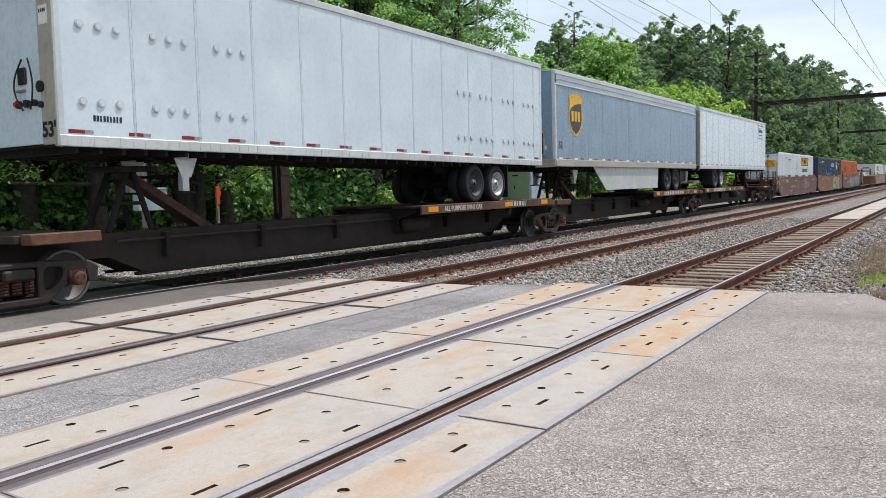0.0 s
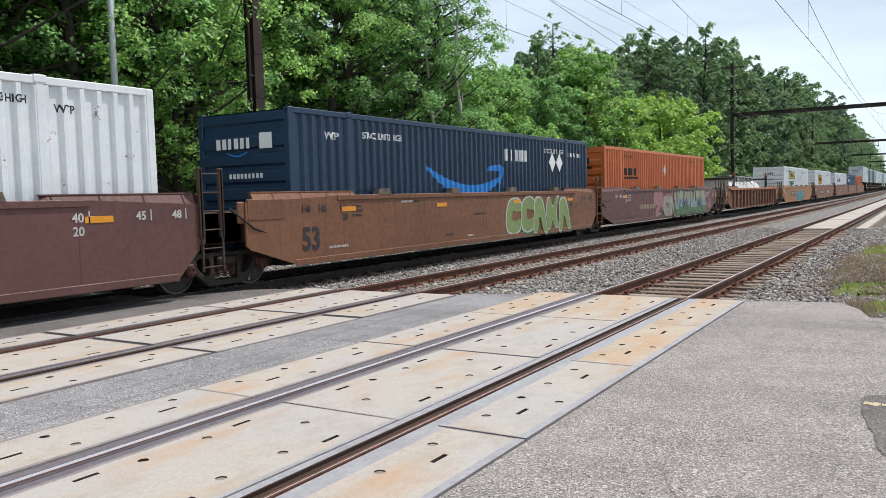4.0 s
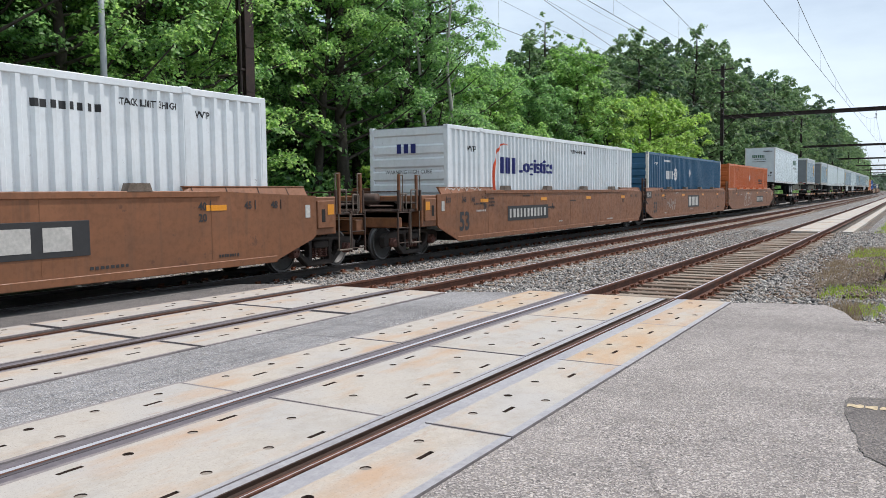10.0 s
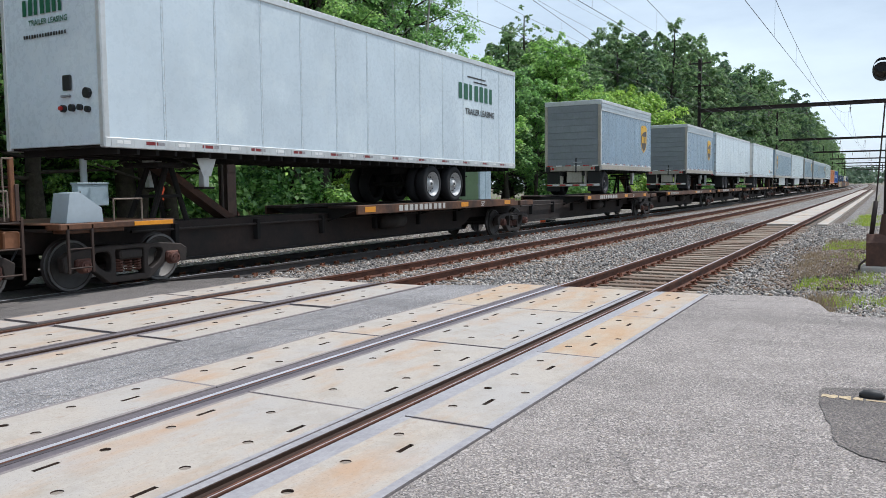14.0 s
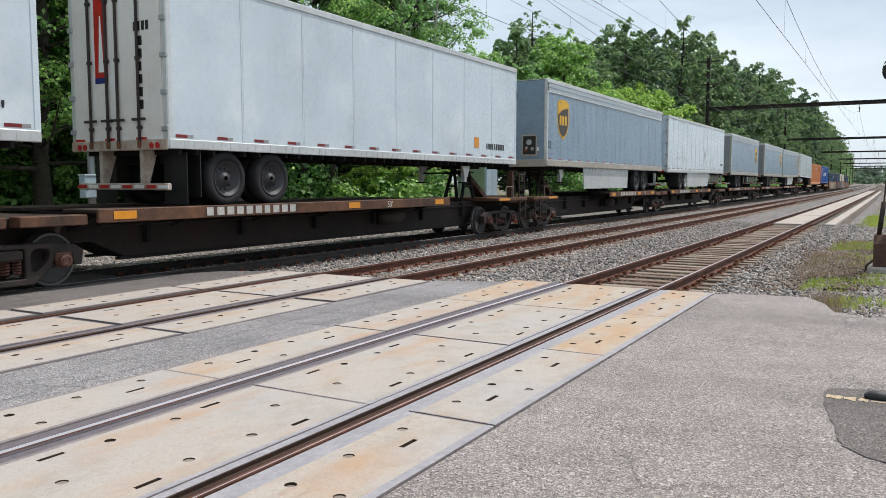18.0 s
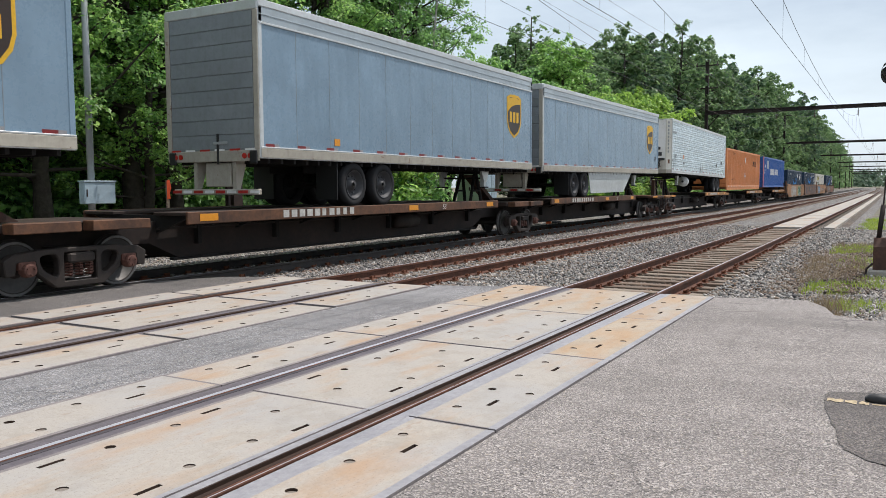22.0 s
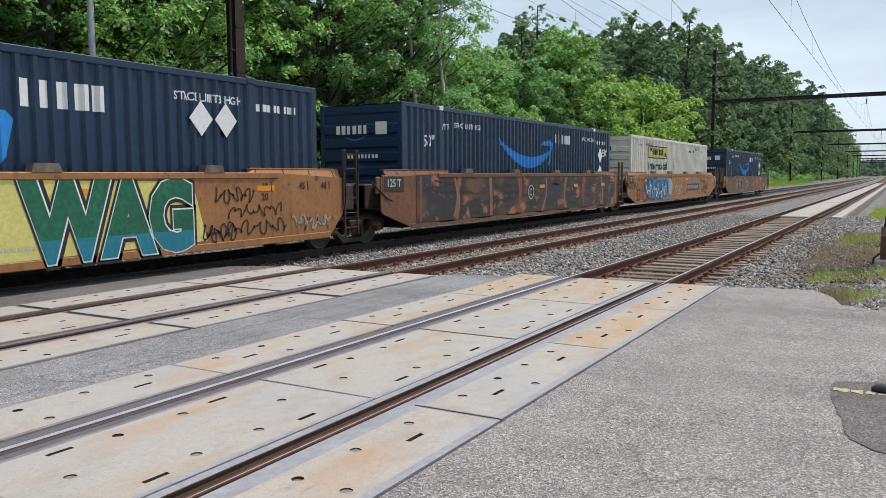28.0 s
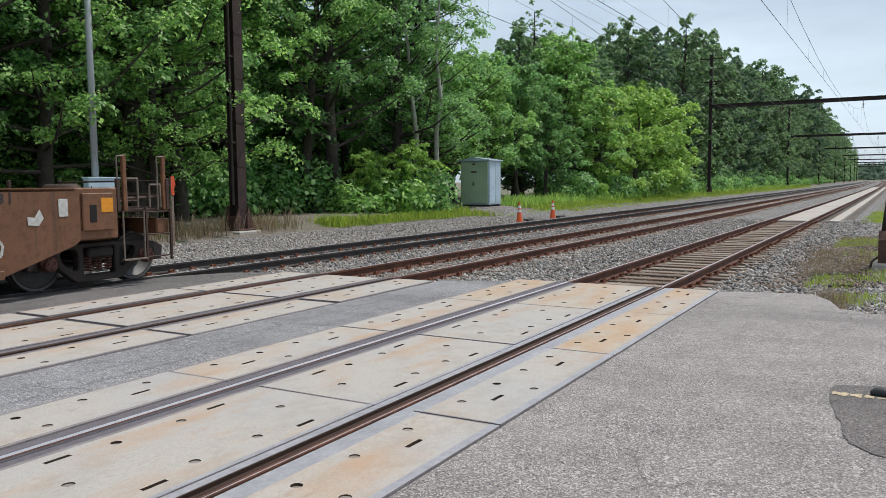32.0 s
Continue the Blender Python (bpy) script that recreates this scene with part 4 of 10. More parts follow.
# ---- line-side things ----
def signal_pole():
    c = thing("light_pole", "tall galvanised steel pole with a junction box", "pole", at=(13.95, 19.0, -0.15))
    part("shaft", Geo().tube((0, 0, 0), (0, 0, 11), 0.10, "galv", 14, 0.075), c, "pale galvanised shaft", True)
    g = Geo().box(-0.46, 0.51, -0.34, -0.1, 1.36, 1.96, "grey_sky_tint", 0.02)
    g.box(-0.48, 0.53, -0.36, -0.08, 1.94, 1.985, "grey_sky_tint", 0.008)
    part("junction_box", g, c, "grey metal junction box")
    part("box_latch", Geo().box(-0.40, -0.37, -0.36, -0.34, 1.55, 1.75, "steel_dark", 0.004), c)
    part("base_plate", Geo().box(-0.2, 0.2, -0.2, 0.2, 0, 0.04, "galv", 0.006), c)


def marker_stake():
    c = thing("marker_stake", "wooden survey stake with an orange flag", "stake", at=(16.1, 18.5, -0.1))
    part("stake", Geo().box(-0.045, 0.045, -0.03, 0.03, -0.1, 1.95, "tie", 0.006), c)
    g = Geo()
    g.prism([(-0.05, 1.95), (0.055, 1.97), (0.11, 1.72), (0.05, 1.60), (0.07, 1.42), (-0.05, 1.4)], -0.045, -0.035, "orange_red")
    part("flag", g, c, "bright orange ribbon")


def cabinet():
    c = thing("signal_cabinet", "grey metal signal cabinet on a gravel mound", "cabinet", at=(40.7, 20.5, 0.20))
    w, d, h = 1.55, 1.85, 2.62
    part("body", Geo().box(0, w, 0, d, 0.10, h, "grey_sky_tint", 0.02), c, "grey metal body, blue skylight in its colour")
    part("end_door", Geo().box(-0.05, 0, 0.05, d - 0.05, 0.18, h - 0.06, "cabinet", 0.012), c, "grey door, green bounced light in its colour")
    part("door_latch", Geo().box(-0.09, -0.05, 0.95, 1.02, 1.2, 1.42, "steel_dark", 0.006), c)
    part("door_vent", Geo().box(-0.062, -0.05, 0.75, 1.15, 1.95, 2.03, "steel_dark", 0.003), c)
    part("name_plate", Geo().box(-0.062, -0.05, 0.85, 1.05, 2.4, 2.48, "steel_dark", 0.003), c)
    for z in (0.5, 1.4, 2.2):
        part("hinge", Geo().tube((-0.07, 0.08, z), (-0.07, 0.08, z + 0.16), 0.022, "galv", 8), c)
    for x in (0.05, 0.78):
        part("side_panel", Geo().box(x, x + 0.70, -0.03, 0.0, 0.2, h - 0.12, "grey_sky_tint", 0.01), c)
    g = Geo().loft([(-0.12, h), (-0.12, h + 0.05), (d / 2, h + 0.22), (d + 0.12, h + 0.05), (d + 0.12, h)], [-0.14, w + 0.1], "grey_sky_tint")
    part("roof", g, c, "shallow pitched metal roof")
    for x in (0.1, w - 0.25):
        part("skid", Geo().box(x, x + 0.16, -0.02, d, 0, 0.10, "steel_dark", 0.01), c)
    for y in (0.0, d):
        part("lifting_eye", Geo().tube((-0.1, y, h + 0.02), (-0.1, y, h + 0.15), 0.03, "galv", 6), c)
    m = Geo()
    n, vs, fs = 24, [(0.8, 0.9, 0.02)], []
    for k in range(n):
        a = k * math.tau / n
        vs += [(0.8 + 1.7 * math.cos(a), 0.9 + 1.7 * math.sin(a), -0.02), (0.8 + 2.9 * math.cos(a), 0.9 + 2.9 * math.sin(a), -0.42)]
    for k in range(n):
        a, b = 1 + 2 * k, 1 + 2 * ((k + 1) % n)
        fs += [(0, a, b), (a, a + 1, b + 1, b)]
    ob = solid("gravel_mound", m.add(vs, fs, "gravel"), "low grey gravel mound under the cabinet", "mound", kind="structure", smooth=True)
    ob.location = (40.7, 20.5, 0.20)


def cone(x, y):
    c = thing("traffic_cone", "orange traffic cone with white collars, black base", "traffic cone", "traffic cones", (x, y, -0.25))
    part("base", Geo().box(-0.19, 0.19, -0.19, 0.19, 0, 0.04, "cone", 0.012), c)
    rr = lambda z: 0.15 - 0.115 * z / 0.95
    for a, b, m in ((0.04, 0.5, "cone"), (0.5, 0.62, "white"), (0.62, 0.68, "cone"), (0.68, 0.80, "white"), (0.80, 0.95, "cone")):
        part("collar" if m == "white" else "cone_body", Geo().tube((0, 0, a), (0, 0, b), rr(a), m, 18, rr(b)), c, "white reflective collar" if m == "white" else "")
    g = solid("rubber_block", Geo().box(x + 0.75, x + 1.45, y - 0.1, y + 0.16, -0.27, -0.08, "black_panel", 0.03), "black rubber block lying on the ballast", "block", "rubber blocks")


signal_pole()
marker_stake()
cabinet()
cone(32.3, 14.75)
cone(35.9, 14.62)


def crossing_mast():
    c = thing("signal_mast", "dark crossing signal mast on a rusty base", "signal mast", at=(17.2, 0, 0))
    part("footing", Geo().box(-0.32, 0.34, -0.5, 0.42, -0.3, 0.02, "footing", 0.03), c, "concrete footing")
    part("base", Geo().prism([(-0.24, 0.02), (0.26, 0.02), (0.26, 0.46), (0.14, 0.62), (-0.12, 0.62), (-0.24, 0.46)], -0.34, 0.34, "steel_brown"), c, "rusty iron base box")
    part("shaft", Geo().tube((0, 0, 0.6), (0, 0, 5.2), 0.075, "steel_dark", 14), c, "", True)
    part("collar", Geo().tube((0, 0, 0.6), (0, 0, 1.0), 0.14, "steel_brown", 14, 0.10), c)
    part("conduit", Geo().tube((0.0, 0.26, 0.6), (0.0, 0.20, 1.25), 0.045, "steel_dark", 10), c, "thick cable conduit", True)
    part("signal_cable", Geo().tube((0.0, 0.20, 1.25), (0.0, 0.10, 3.1), 0.016, "steel_dark", 6), c)
    part("ground_loop", Geo().tube((-0.2, 0.34, 0.14), (-0.22, 0.44, 0.04), 0.02, "steel_dark", 6).tube((-0.22, 0.44, 0.04), (-0.22, 0.46, -0.15), 0.02, "steel_dark", 6), c)
    for y in (-0.4, 0.16):
        g = Geo().tube((-0.12, y, 3.68), (0.06, y, 3.68), 0.17, "black", 18).tube((-0.34, y, 3.77), (-0.12, y, 3.72), 0.14, "black", 18, 0.17, cap=False)
        part("lamp_head", g, c, "hooded black lamp head")
    part("lamp_bracket", Geo().tube((0, -0.4, 3.68), (0, 0.16, 3.68), 0.03, "steel_dark", 8), c)
    return c


crossing_mast()


# ---- woods ----
def leaf_cloud(rng, centres, radii, per, size, flat=0.5, sun=0.5):
    """Leaves as bent quads, scattered in clumps. Returns vertices and faces."""
    k = len(centres)
    cen = np.repeat(np.asarray(centres), per, axis=0)
    rad = np.repeat(np.asarray(radii), per)
    n = len(cen)
    d = rng.normal(size=(n, 3))
    d /= np.linalg.norm(d, axis=1, keepdims=True)
    d[:, 2] = np.where(rng.random(n) < 0.55, np.abs(d[:, 2]), d[:, 2])
    r = rng.random(n) ** 0.32
    p = cen + d * (rad * r)[:, None] * np.array([1, 1, flat + 0.25])
    nrm = d * 1.1 + rng.normal(size=(n, 3)) * 0.42 + np.array([0, 0, sun])
    nrm /= np.linalg.norm(nrm, axis=1, keepdims=True)
    a = np.cross(nrm, rng.normal(size=(n, 3)))
    a /= np.linalg.norm(a, axis=1, keepdims=True)
    b = np.cross(nrm, a)
    s = size * (0.6 + 0.8 * rng.random(n))[:, None]
    w = s * 0.36
    fold = nrm * s * 0.12
    vs = np.stack([p - a * s * 0.5, p + b * w + fold, p + a * s * 0.5, p - b * w + fold], axis=1).reshape(-1, 3)
    base = np.arange(n)[:, None] * 4
    fs = np.concatenate([base + np.array([[0, 1, 2]]), base + np.array([[0, 2, 3]])], axis=0)
    return vs, fs


def spray_cloud(rng, centres, ways, lengths, per, size, droop=0.22):
    """Leaves on flat drooping fans, the way a limb's twigs hold them. Returns vertices and faces."""
    cen = np.repeat(np.asarray(centres, float), per, axis=0)
    way = np.repeat(np.asarray(ways, float), per, axis=0)
    ln = np.repeat(np.asarray(lengths, float), per)[:, None]
    n = len(cen)
    across = np.cross(way, np.array([0, 0, 1.0]))
    across /= np.linalg.norm(across, axis=1, keepdims=True) + 1e-9
    ang, q = rng.uniform(0, math.tau, n), np.sqrt(rng.random(n))
    twig = 0.72 + 0.28 * np.cos(ang * 5 + np.repeat(rng.uniform(0, 6.28, len(centres)), per))
    q = q * twig
    u, v = (q * np.cos(ang))[:, None], (q * np.sin(ang))[:, None]
    p = cen + way * ln * 0.55 * u + across * ln * 0.42 * v
    p[:, 2] += (-droop * ln[:, 0] * q * q + rng.normal(size=n) * 0.075 * ln[:, 0])
    nrm = np.array([0, 0, 0.75]) + (way * u + across * v) * 0.8 + way * 0.25 + rng.normal(size=(n, 3)) * 0.42
    nrm /= np.linalg.norm(nrm, axis=1, keepdims=True)
    a = np.cross(nrm, rng.normal(size=(n, 3)))
    a /= np.linalg.norm(a, axis=1, keepdims=True)
    b = np.cross(nrm, a)
    s = size * (0.6 + 0.8 * rng.random(n))[:, None]
    w = s * 0.36
    fold = nrm * s * 0.12
    vs = np.stack([p - a * s * 0.5, p + b * w + fold, p + a * s * 0.5, p - b * w + fold], axis=1).reshape(-1, 3)
    base = np.arange(n)[:, None] * 4
    fs = np.concatenate([base + np.array([[0, 1, 2]]), base + np.array([[0, 2, 3]])], axis=0)
    return vs, fs


def branch_geo(rng, height, r0, crown_lo, spread, mat, limbs=9, lean=0.0, rise=(0.15, 0.6), cone=False):
    g = Geo()
    pts = []
    x = y = 0.0
    n = 7
    for i in range(n + 1):
        pts.append(Vector((x, y, height * 0.93 * i / n)))
        x += rng.uniform(-0.25, 0.25) + lean
        y += rng.uniform(-0.25, 0.25)
    for i in range(n):
        g.tube(pts[i], pts[i + 1], r0 * (1 - 0.85 * i / n) * (1.25 if i == 0 else 1.0), mat, 8, r0 * (1 - 0.85 * (i + 1) / n), cap=False)
    tips = []
    for k in range(limbs):
        t = crown_lo + (0.95 - crown_lo) * (k + rng.random()) / limbs
        f = t * n
        i = min(n - 1, int(f))
        s = pts[i].lerp(pts[i + 1], f - i)
        az = k * 2.4 + rng.uniform(-0.5, 0.5)
        u = (t - crown_lo) / (1 - crown_lo)
        ln = spread * (1.12 - 0.72 * u) * rng.uniform(0.55, 1.12) if cone else spread * (0.45 + 0.55 * math.sin(math.pi * min(1.0, 0.25 + 0.70 * u))) * rng.uniform(0.6, 1.15)
        e = s + Vector((math.cos(az) * ln, math.sin(az) * ln, ln * rng.uniform(*rise)))
        m = s.lerp(e, 0.55) + Vector((0, 0, -0.08 * ln))
        rr = r0 * (0.30 - 0.20 * t)
        g.tube(s, m, rr, mat, 6, rr * 0.6, cap=False)
        g.tube(m, e, rr * 0.6, mat, 5, rr * 0.15, cap=False)
        tips.append((s, m, e, az, ln))
    return g, pts, tips


def tree_meshes(seed, height, spread, crown_lo, clumps, per, leaf, mat, tight=0.85, droop=0.22, cone=False):
    """A broadleaf tree: trunk and limbs, and leaves held in flat sprays along the limbs."""
    rng = random.Random(seed)
    nrg = np.random.default_rng(seed)
    limbs = max(10, clumps // 4)
    g, pts, tips = branch_geo(rng, height, height * 0.014 + 0.06, crown_lo, spread, "bark", limbs, cone=cone)
    cen, ways, lens = [], [], []
    for s, m, e, az, ln in tips:
        for j in range(4):
            f = (0.42, 0.68, 0.88, 1.0)[j] + rng.uniform(-0.06, 0.06)
            c = s.lerp(e, f) + Vector((0, 0, rng.uniform(-0.25, 0.25)))
            turn = az + rng.uniform(-0.9, 0.9)
            c += Vector((math.cos(turn + 1.57), math.sin(turn + 1.57), 0)) * rng.uniform(-0.35, 0.35) * ln * f
            cen.append(tuple(c))
            tilt = rng.uniform(-0.45, 0.25)
            ways.append((math.cos(turn) * math.cos(tilt), math.sin(turn) * math.cos(tilt), math.sin(tilt)))
            lens.append(spread * tight * rng.uniform(0.30, 0.58))
    top = pts[-1]
    for k in range(6):
        a = k * 1.05
        cen.append((top.x + math.cos(a) * 0.5, top.y + math.sin(a) * 0.5, top.z + rng.uniform(-0.6, height * 0.06)))
        ways.append((math.cos(a) * 0.8, math.sin(a) * 0.8, 0.6))
        lens.append(spread * rng.uniform(0.2, 0.34))
    vs, fs = spray_cloud(nrg, cen, ways, lens, per, leaf, droop)
    return g.mesh("trunk", True), quick_mesh("crown", vs, fs, mat)


def tree_thing(meshes, x, y, rot, scale, label, name="tree", group="trees along the line", z=None):
    ob = thing(name, label, "tree", group, (x, y, (ground_height(x, y) if z is None else z) - 0.1))
    ob.rotation_euler, ob.scale = (0, 0, rot), (scale, scale, scale)
    part("trunk", meshes[0], ob)
    part("crown", meshes[1], ob)
    return ob


NEAR_KINDS = [tree_meshes(11, 19, 5.6, 0.13, 220, 135, 0.15, "leaf_a", 0.66, 0.25, True), tree_meshes(12, 17, 5.8, 0.11, 210, 135, 0.145, "leaf_b", 0.66, 0.25, True),
              tree_meshes(13, 20, 5.2, 0.16, 220, 135, 0.15, "leaf_a", 0.66, 0.25, True), tree_meshes(14, 16, 5.0, 0.10, 200, 135, 0.145, "leaf_b", 0.66, 0.25, True)]
HIGH_KIND = tree_meshes(24, 19, 5.0, 0.36, 170, 125, 0.15, "leaf_b", 0.66, 0.25, True)
BACK_KINDS = [tree_meshes(17, 20, 4.6, 0.10, 140, 70, 0.28, "leaf_a"), tree_meshes(18, 19, 4.6, 0.08, 140, 70, 0.28, "leaf_a")]
LOW_KINDS = [tree_meshes(15, 13, 4.5, 0.20, 240, 90, 0.21, "leaf_b", 0.60, 0.35, True), tree_meshes(16, 13, 4.3, 0.19, 240, 90, 0.21, "leaf_a", 0.60, 0.35, True), tree_meshes(19, 13, 4.0, 0.18, 220, 90, 0.20, "leaf_a", 0.60, 0.35, True)]
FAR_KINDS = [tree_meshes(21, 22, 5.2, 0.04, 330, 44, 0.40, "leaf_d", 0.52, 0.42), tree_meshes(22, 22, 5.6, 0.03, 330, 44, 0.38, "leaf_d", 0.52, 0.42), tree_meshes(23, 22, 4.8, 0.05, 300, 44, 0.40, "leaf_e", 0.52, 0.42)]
SAPLINGS = [tree_meshes(31, 9.0, 3.4, 0.06, 130, 85, 0.23, "leaf_c"), tree_meshes(32, 7.0, 2.8, 0.04, 110, 85, 0.20, "leaf_c")]


def wood_height(x):
    """The height of the wood's edge along the line."""
    for lim, h in ((42, 20.0), (61, 11.5), (76, 15.0), (95, 17.8), (118, 21.0), (150, 24.0), (190, 24.5), (216, 29.0), (250, 25.0), (1e9, 28.0)):
        if x < lim:
            return h


def woods():
    rng = random.Random(5)
    x = -4.0
    while x < 41.5:
        for row, y0 in enumerate((24.2, 28.8, 33.5, 39.0)):
            s = rng.uniform(0.9, 1.12)
            kind = rng.choice(NEAR_KINDS) if row < 1 else rng.choice(BACK_KINDS)
            px, py, turn = x + rng.uniform(-1.2, 1.2) + row * 1.7, y0 + rng.uniform(-0.8, 1.0), rng.uniform(0, 6.28)
            if row == 0 and 24.5 < x < 28.5:  # a dark gap in the front row
                continue
            tree_thing(kind, px, py, turn, s if row < 1 else 1.03 * s, "tall broadleaf tree in full summer leaf", "tree")
        x += 4.4
    for px, py, turn, sc in ((26.4, 26.3, 0.4, 0.95), (30.6, 25.6, 3.1, 0.9)):
        tree_thing(HIGH_KIND, px, py, turn, sc, "tall tree with a high sunlit crown", "tree")
    tree_thing(NEAR_KINDS[1], 15.4, 23.3, 1.1, 0.92, "tall broadleaf tree in full summer leaf", "tree")
    tree_thing(NEAR_KINDS[3], 19.4, 23.4, 2.6, 0.74, "young broadleaf tree in fresh green leaf", "tree")
    x = 43.0
    while x < 62:
        for row, y0 in enumerate((24.0, 27.5)):
            s = wood_height(x) / 13.0 * rng.uniform(0.82, 1.02) * (1.0 + 0.05 * row)
            tree_thing(rng.choice(LOW_KINDS), x + rng.uniform(-1, 1) + row * 1.8, y0 + rng.uniform(-0.9, 1.8), rng.uniform(0, 6.28), s,
                       "leafy mid-height tree at the wood's edge", "tree")
        x += 4.6
    x = 62.0
    while x < 420:
        for row, y0 in enumerate((25.6, 31.0)):
            h = wood_height(x + row * 3) * rng.uniform(0.84, 1.06)
            tree_thing(rng.choice(FAR_KINDS), x + rng.uniform(-1.6, 1.6) + row * 3, y0 + bend(x) + rng.uniform(-2.0, 2.0), rng.uniform(0, 6.28), h / 22.0,
                       "broadleaf tree in summer leaf in a dense row", "tree", "far trees")
        x += 5.0 + x * 0.016
    # distant woods as one mass of leaf clumps
    nrg = np.random.default_rng(9)
    cen, rad = [], []
    for k in range(2400):
        xx = 400 + 700 * rng.random() ** 1.3
        yy = 24 + bend(xx) + 16 * rng.random()
        cen.append((xx, yy, rng.uniform(0.5, 24.0 + 3 * math.sin(xx * 0.05))))
        rad.append(rng.uniform(2.2, 4.0))
    vs, fs = leaf_cloud(nrg, cen, rad, 32, 1.8)
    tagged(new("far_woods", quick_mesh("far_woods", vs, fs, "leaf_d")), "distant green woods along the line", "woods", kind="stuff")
    cen, rad = [], []
    for k in range(700):
        xx, yy = 1000 + 500 * rng.random(), -420 + 560 * rng.random()
        cen.append((xx, yy, rng.uniform(0.5, 17)))
        rad.append(rng.uniform(4, 8))
    vs, fs = leaf_cloud(nrg, cen, rad, 30, 4.0)
    tagged(new("horizon_woods", quick_mesh("horizon_woods", vs, fs, "leaf_far")), "woods closing the horizon, haze in their colour", "woods", kind="stuff")
    cen, rad = [], []
    for k in range(500):
        xx, yy = 420 + 800 * rng.random(), -14 - 40 * rng.random()
        cen.append((xx, yy, rng.uniform(0.5, 15)))
        rad.append(rng.uniform(2.5, 4.5))
    vs, fs = leaf_cloud(nrg, cen, rad, 26, 2.2)
    tagged(new("far_woods_south", quick_mesh("far_woods_south", vs, fs, "leaf_d")), "distant woods beyond the tracks, haze in their colour", "woods", kind="stuff")


woods()


def back_woods():
    """The wood's depth behind the front trees, as one mass of leaves."""
    nrg, rng = np.random.default_rng(77), random.Random(77)
    cen = [(rng.uniform(-30, 75), rng.uniform(43, 50), rng.uniform(0.5, 12)) for _ in range(520)]
    cen += [(rng.uniform(-14, 60), rng.uniform(34, 41), rng.uniform(0.2, 4.0)) for _ in range(260)]
    vs, fs = leaf_cloud(nrg, cen, [rng.uniform(1.6, 3.0) for _ in cen], 60, 0.9)
    tagged(new("back_woods", quick_mesh("back_woods", vs, fs, "leaf_d")), "dense green wood behind the front trees", "woods", kind="stuff")


back_woods()
for x, y, k, s in ((72.0, 21.2, 0, 1.15), (79.5, 22.0, 0, 1.3), (77.0, 20.6, 1, 0.9), (85.0, 21.6, 0, 0.95), (66.0, 22.2, 0, 1.05), (34.2, 21.6, 1, 0.52), (36.3, 22.2, 1, 0.42), (31.8, 22.6, 1, 0.45)):
    tree_thing(SAPLINGS[k], x, y, x * 1.7, s, "bright green young tree at the wood's edge", "sapling", "saplings")


def bush_mesh(seed, r, h, clumps, per, leaf, mat):
    rng = random.Random(seed)
    nrg = np.random.default_rng(seed)
    cen, rad = [], []
    for k in range(clumps):
        a, q = rng.uniform(0, math.tau), math.sqrt(rng.random())
        cen.append((math.cos(a) * q * r, math.sin(a) * q * r, h * (0.1 + 0.75 * rng.random() * (1.1 - q * 0.7))))
        rad.append(rng.uniform(0.3, 0.55) * h * 0.6)
    return quick_mesh("foliage", *leaf_cloud(nrg, cen, rad, per, leaf, 0.6), mat)


BUSHES = [bush_mesh(41, 1.5, 2.2, 26, 60, 0.22, "leaf_b"), bush_mesh(42, 1.3, 1.7, 22, 60, 0.20, "leaf_c"), bush_mesh(43, 1.8, 3.0, 30, 62, 0.24, "leaf_a")]


def undergrowth():
    rng = random.Random(8)
    for k in range(20):
        x = 13.0 + 24 * (k + rng.random()) / 20
        r1, r2, r3 = rng.random(), rng.uniform(0, 6.28), rng.uniform(0.35, 0.7)
        if x < 30.5:
            continue
        ob = new("bush", BUSHES[k % 3])
        ob.location = (x, 20.9 + 1.3 * r1 + (0.9 if abs(x - 20.3) < 2 else 0), -0.1)
        ob.rotation_euler, ob.scale = (0, 0, r2), (r3,) * 3
        tagged(ob, "low green bush at the edge of the wood", "bush", "undergrowth bushes")
    x = 98.0
    while x < 330:
        ob = new("bush", BUSHES[2 if rng.random() < 0.6 else 0])
        ob.location = (x, 22.0 + bend(x) + rng.uniform(-0.5, 1.0), ground_height(x, 22.0 + bend(x)) - 0.15)
        ob.rotation_euler, ob.scale = (0, 0, rng.uniform(0, 6.28)), (rng.uniform(0.8, 1.3),) * 3
        tagged(ob, "leafy green bush at the foot of far trees", "bush", "far bushes")
        x += rng.uniform(4.5, 7.5)
    x = 2.0
    while x < 96:
        k = 2 if x < 31 else rng.randrange(3)
        if not 35.5 < x < 57.0:
            y = 21.9 + rng.uniform(-0.4, 0.9)
            ob = new("bush", BUSHES[k])
            ob.location = (x, y + (4.2 if x < 31 else 0), ground_height(x, y) - 0.1)
            ob.rotation_euler, ob.scale = (0, 0, rng.uniform(0, 6.28)), (rng.uniform(0.8, 1.3),) * 3
            tagged(ob, "leafy green bush in the undergrowth", "bush", "undergrowth bushes")
        x += rng.uniform(1.2, 2.2)


undergrowth()


def dead_tree(x, y, h, seed, lean=0.0):
    rng = random.Random(seed)
    g, pts, tips = branch_geo(rng, h, 0.17, 0.4, 1.9, "bark_pale", 11, lean, (0.5, 1.3))
    ob = thing("dead_tree", "bare pale grey dead tree among green trees", "tree", "dead trees", (x, y, 0.1))
    part("trunk", g.mesh("trunk", True), ob)


dead_tree(37.8, 22.2, 15.5, 3, 0.10)
dead_tree(36.6, 22.8, 15.0, 6, -0.03)


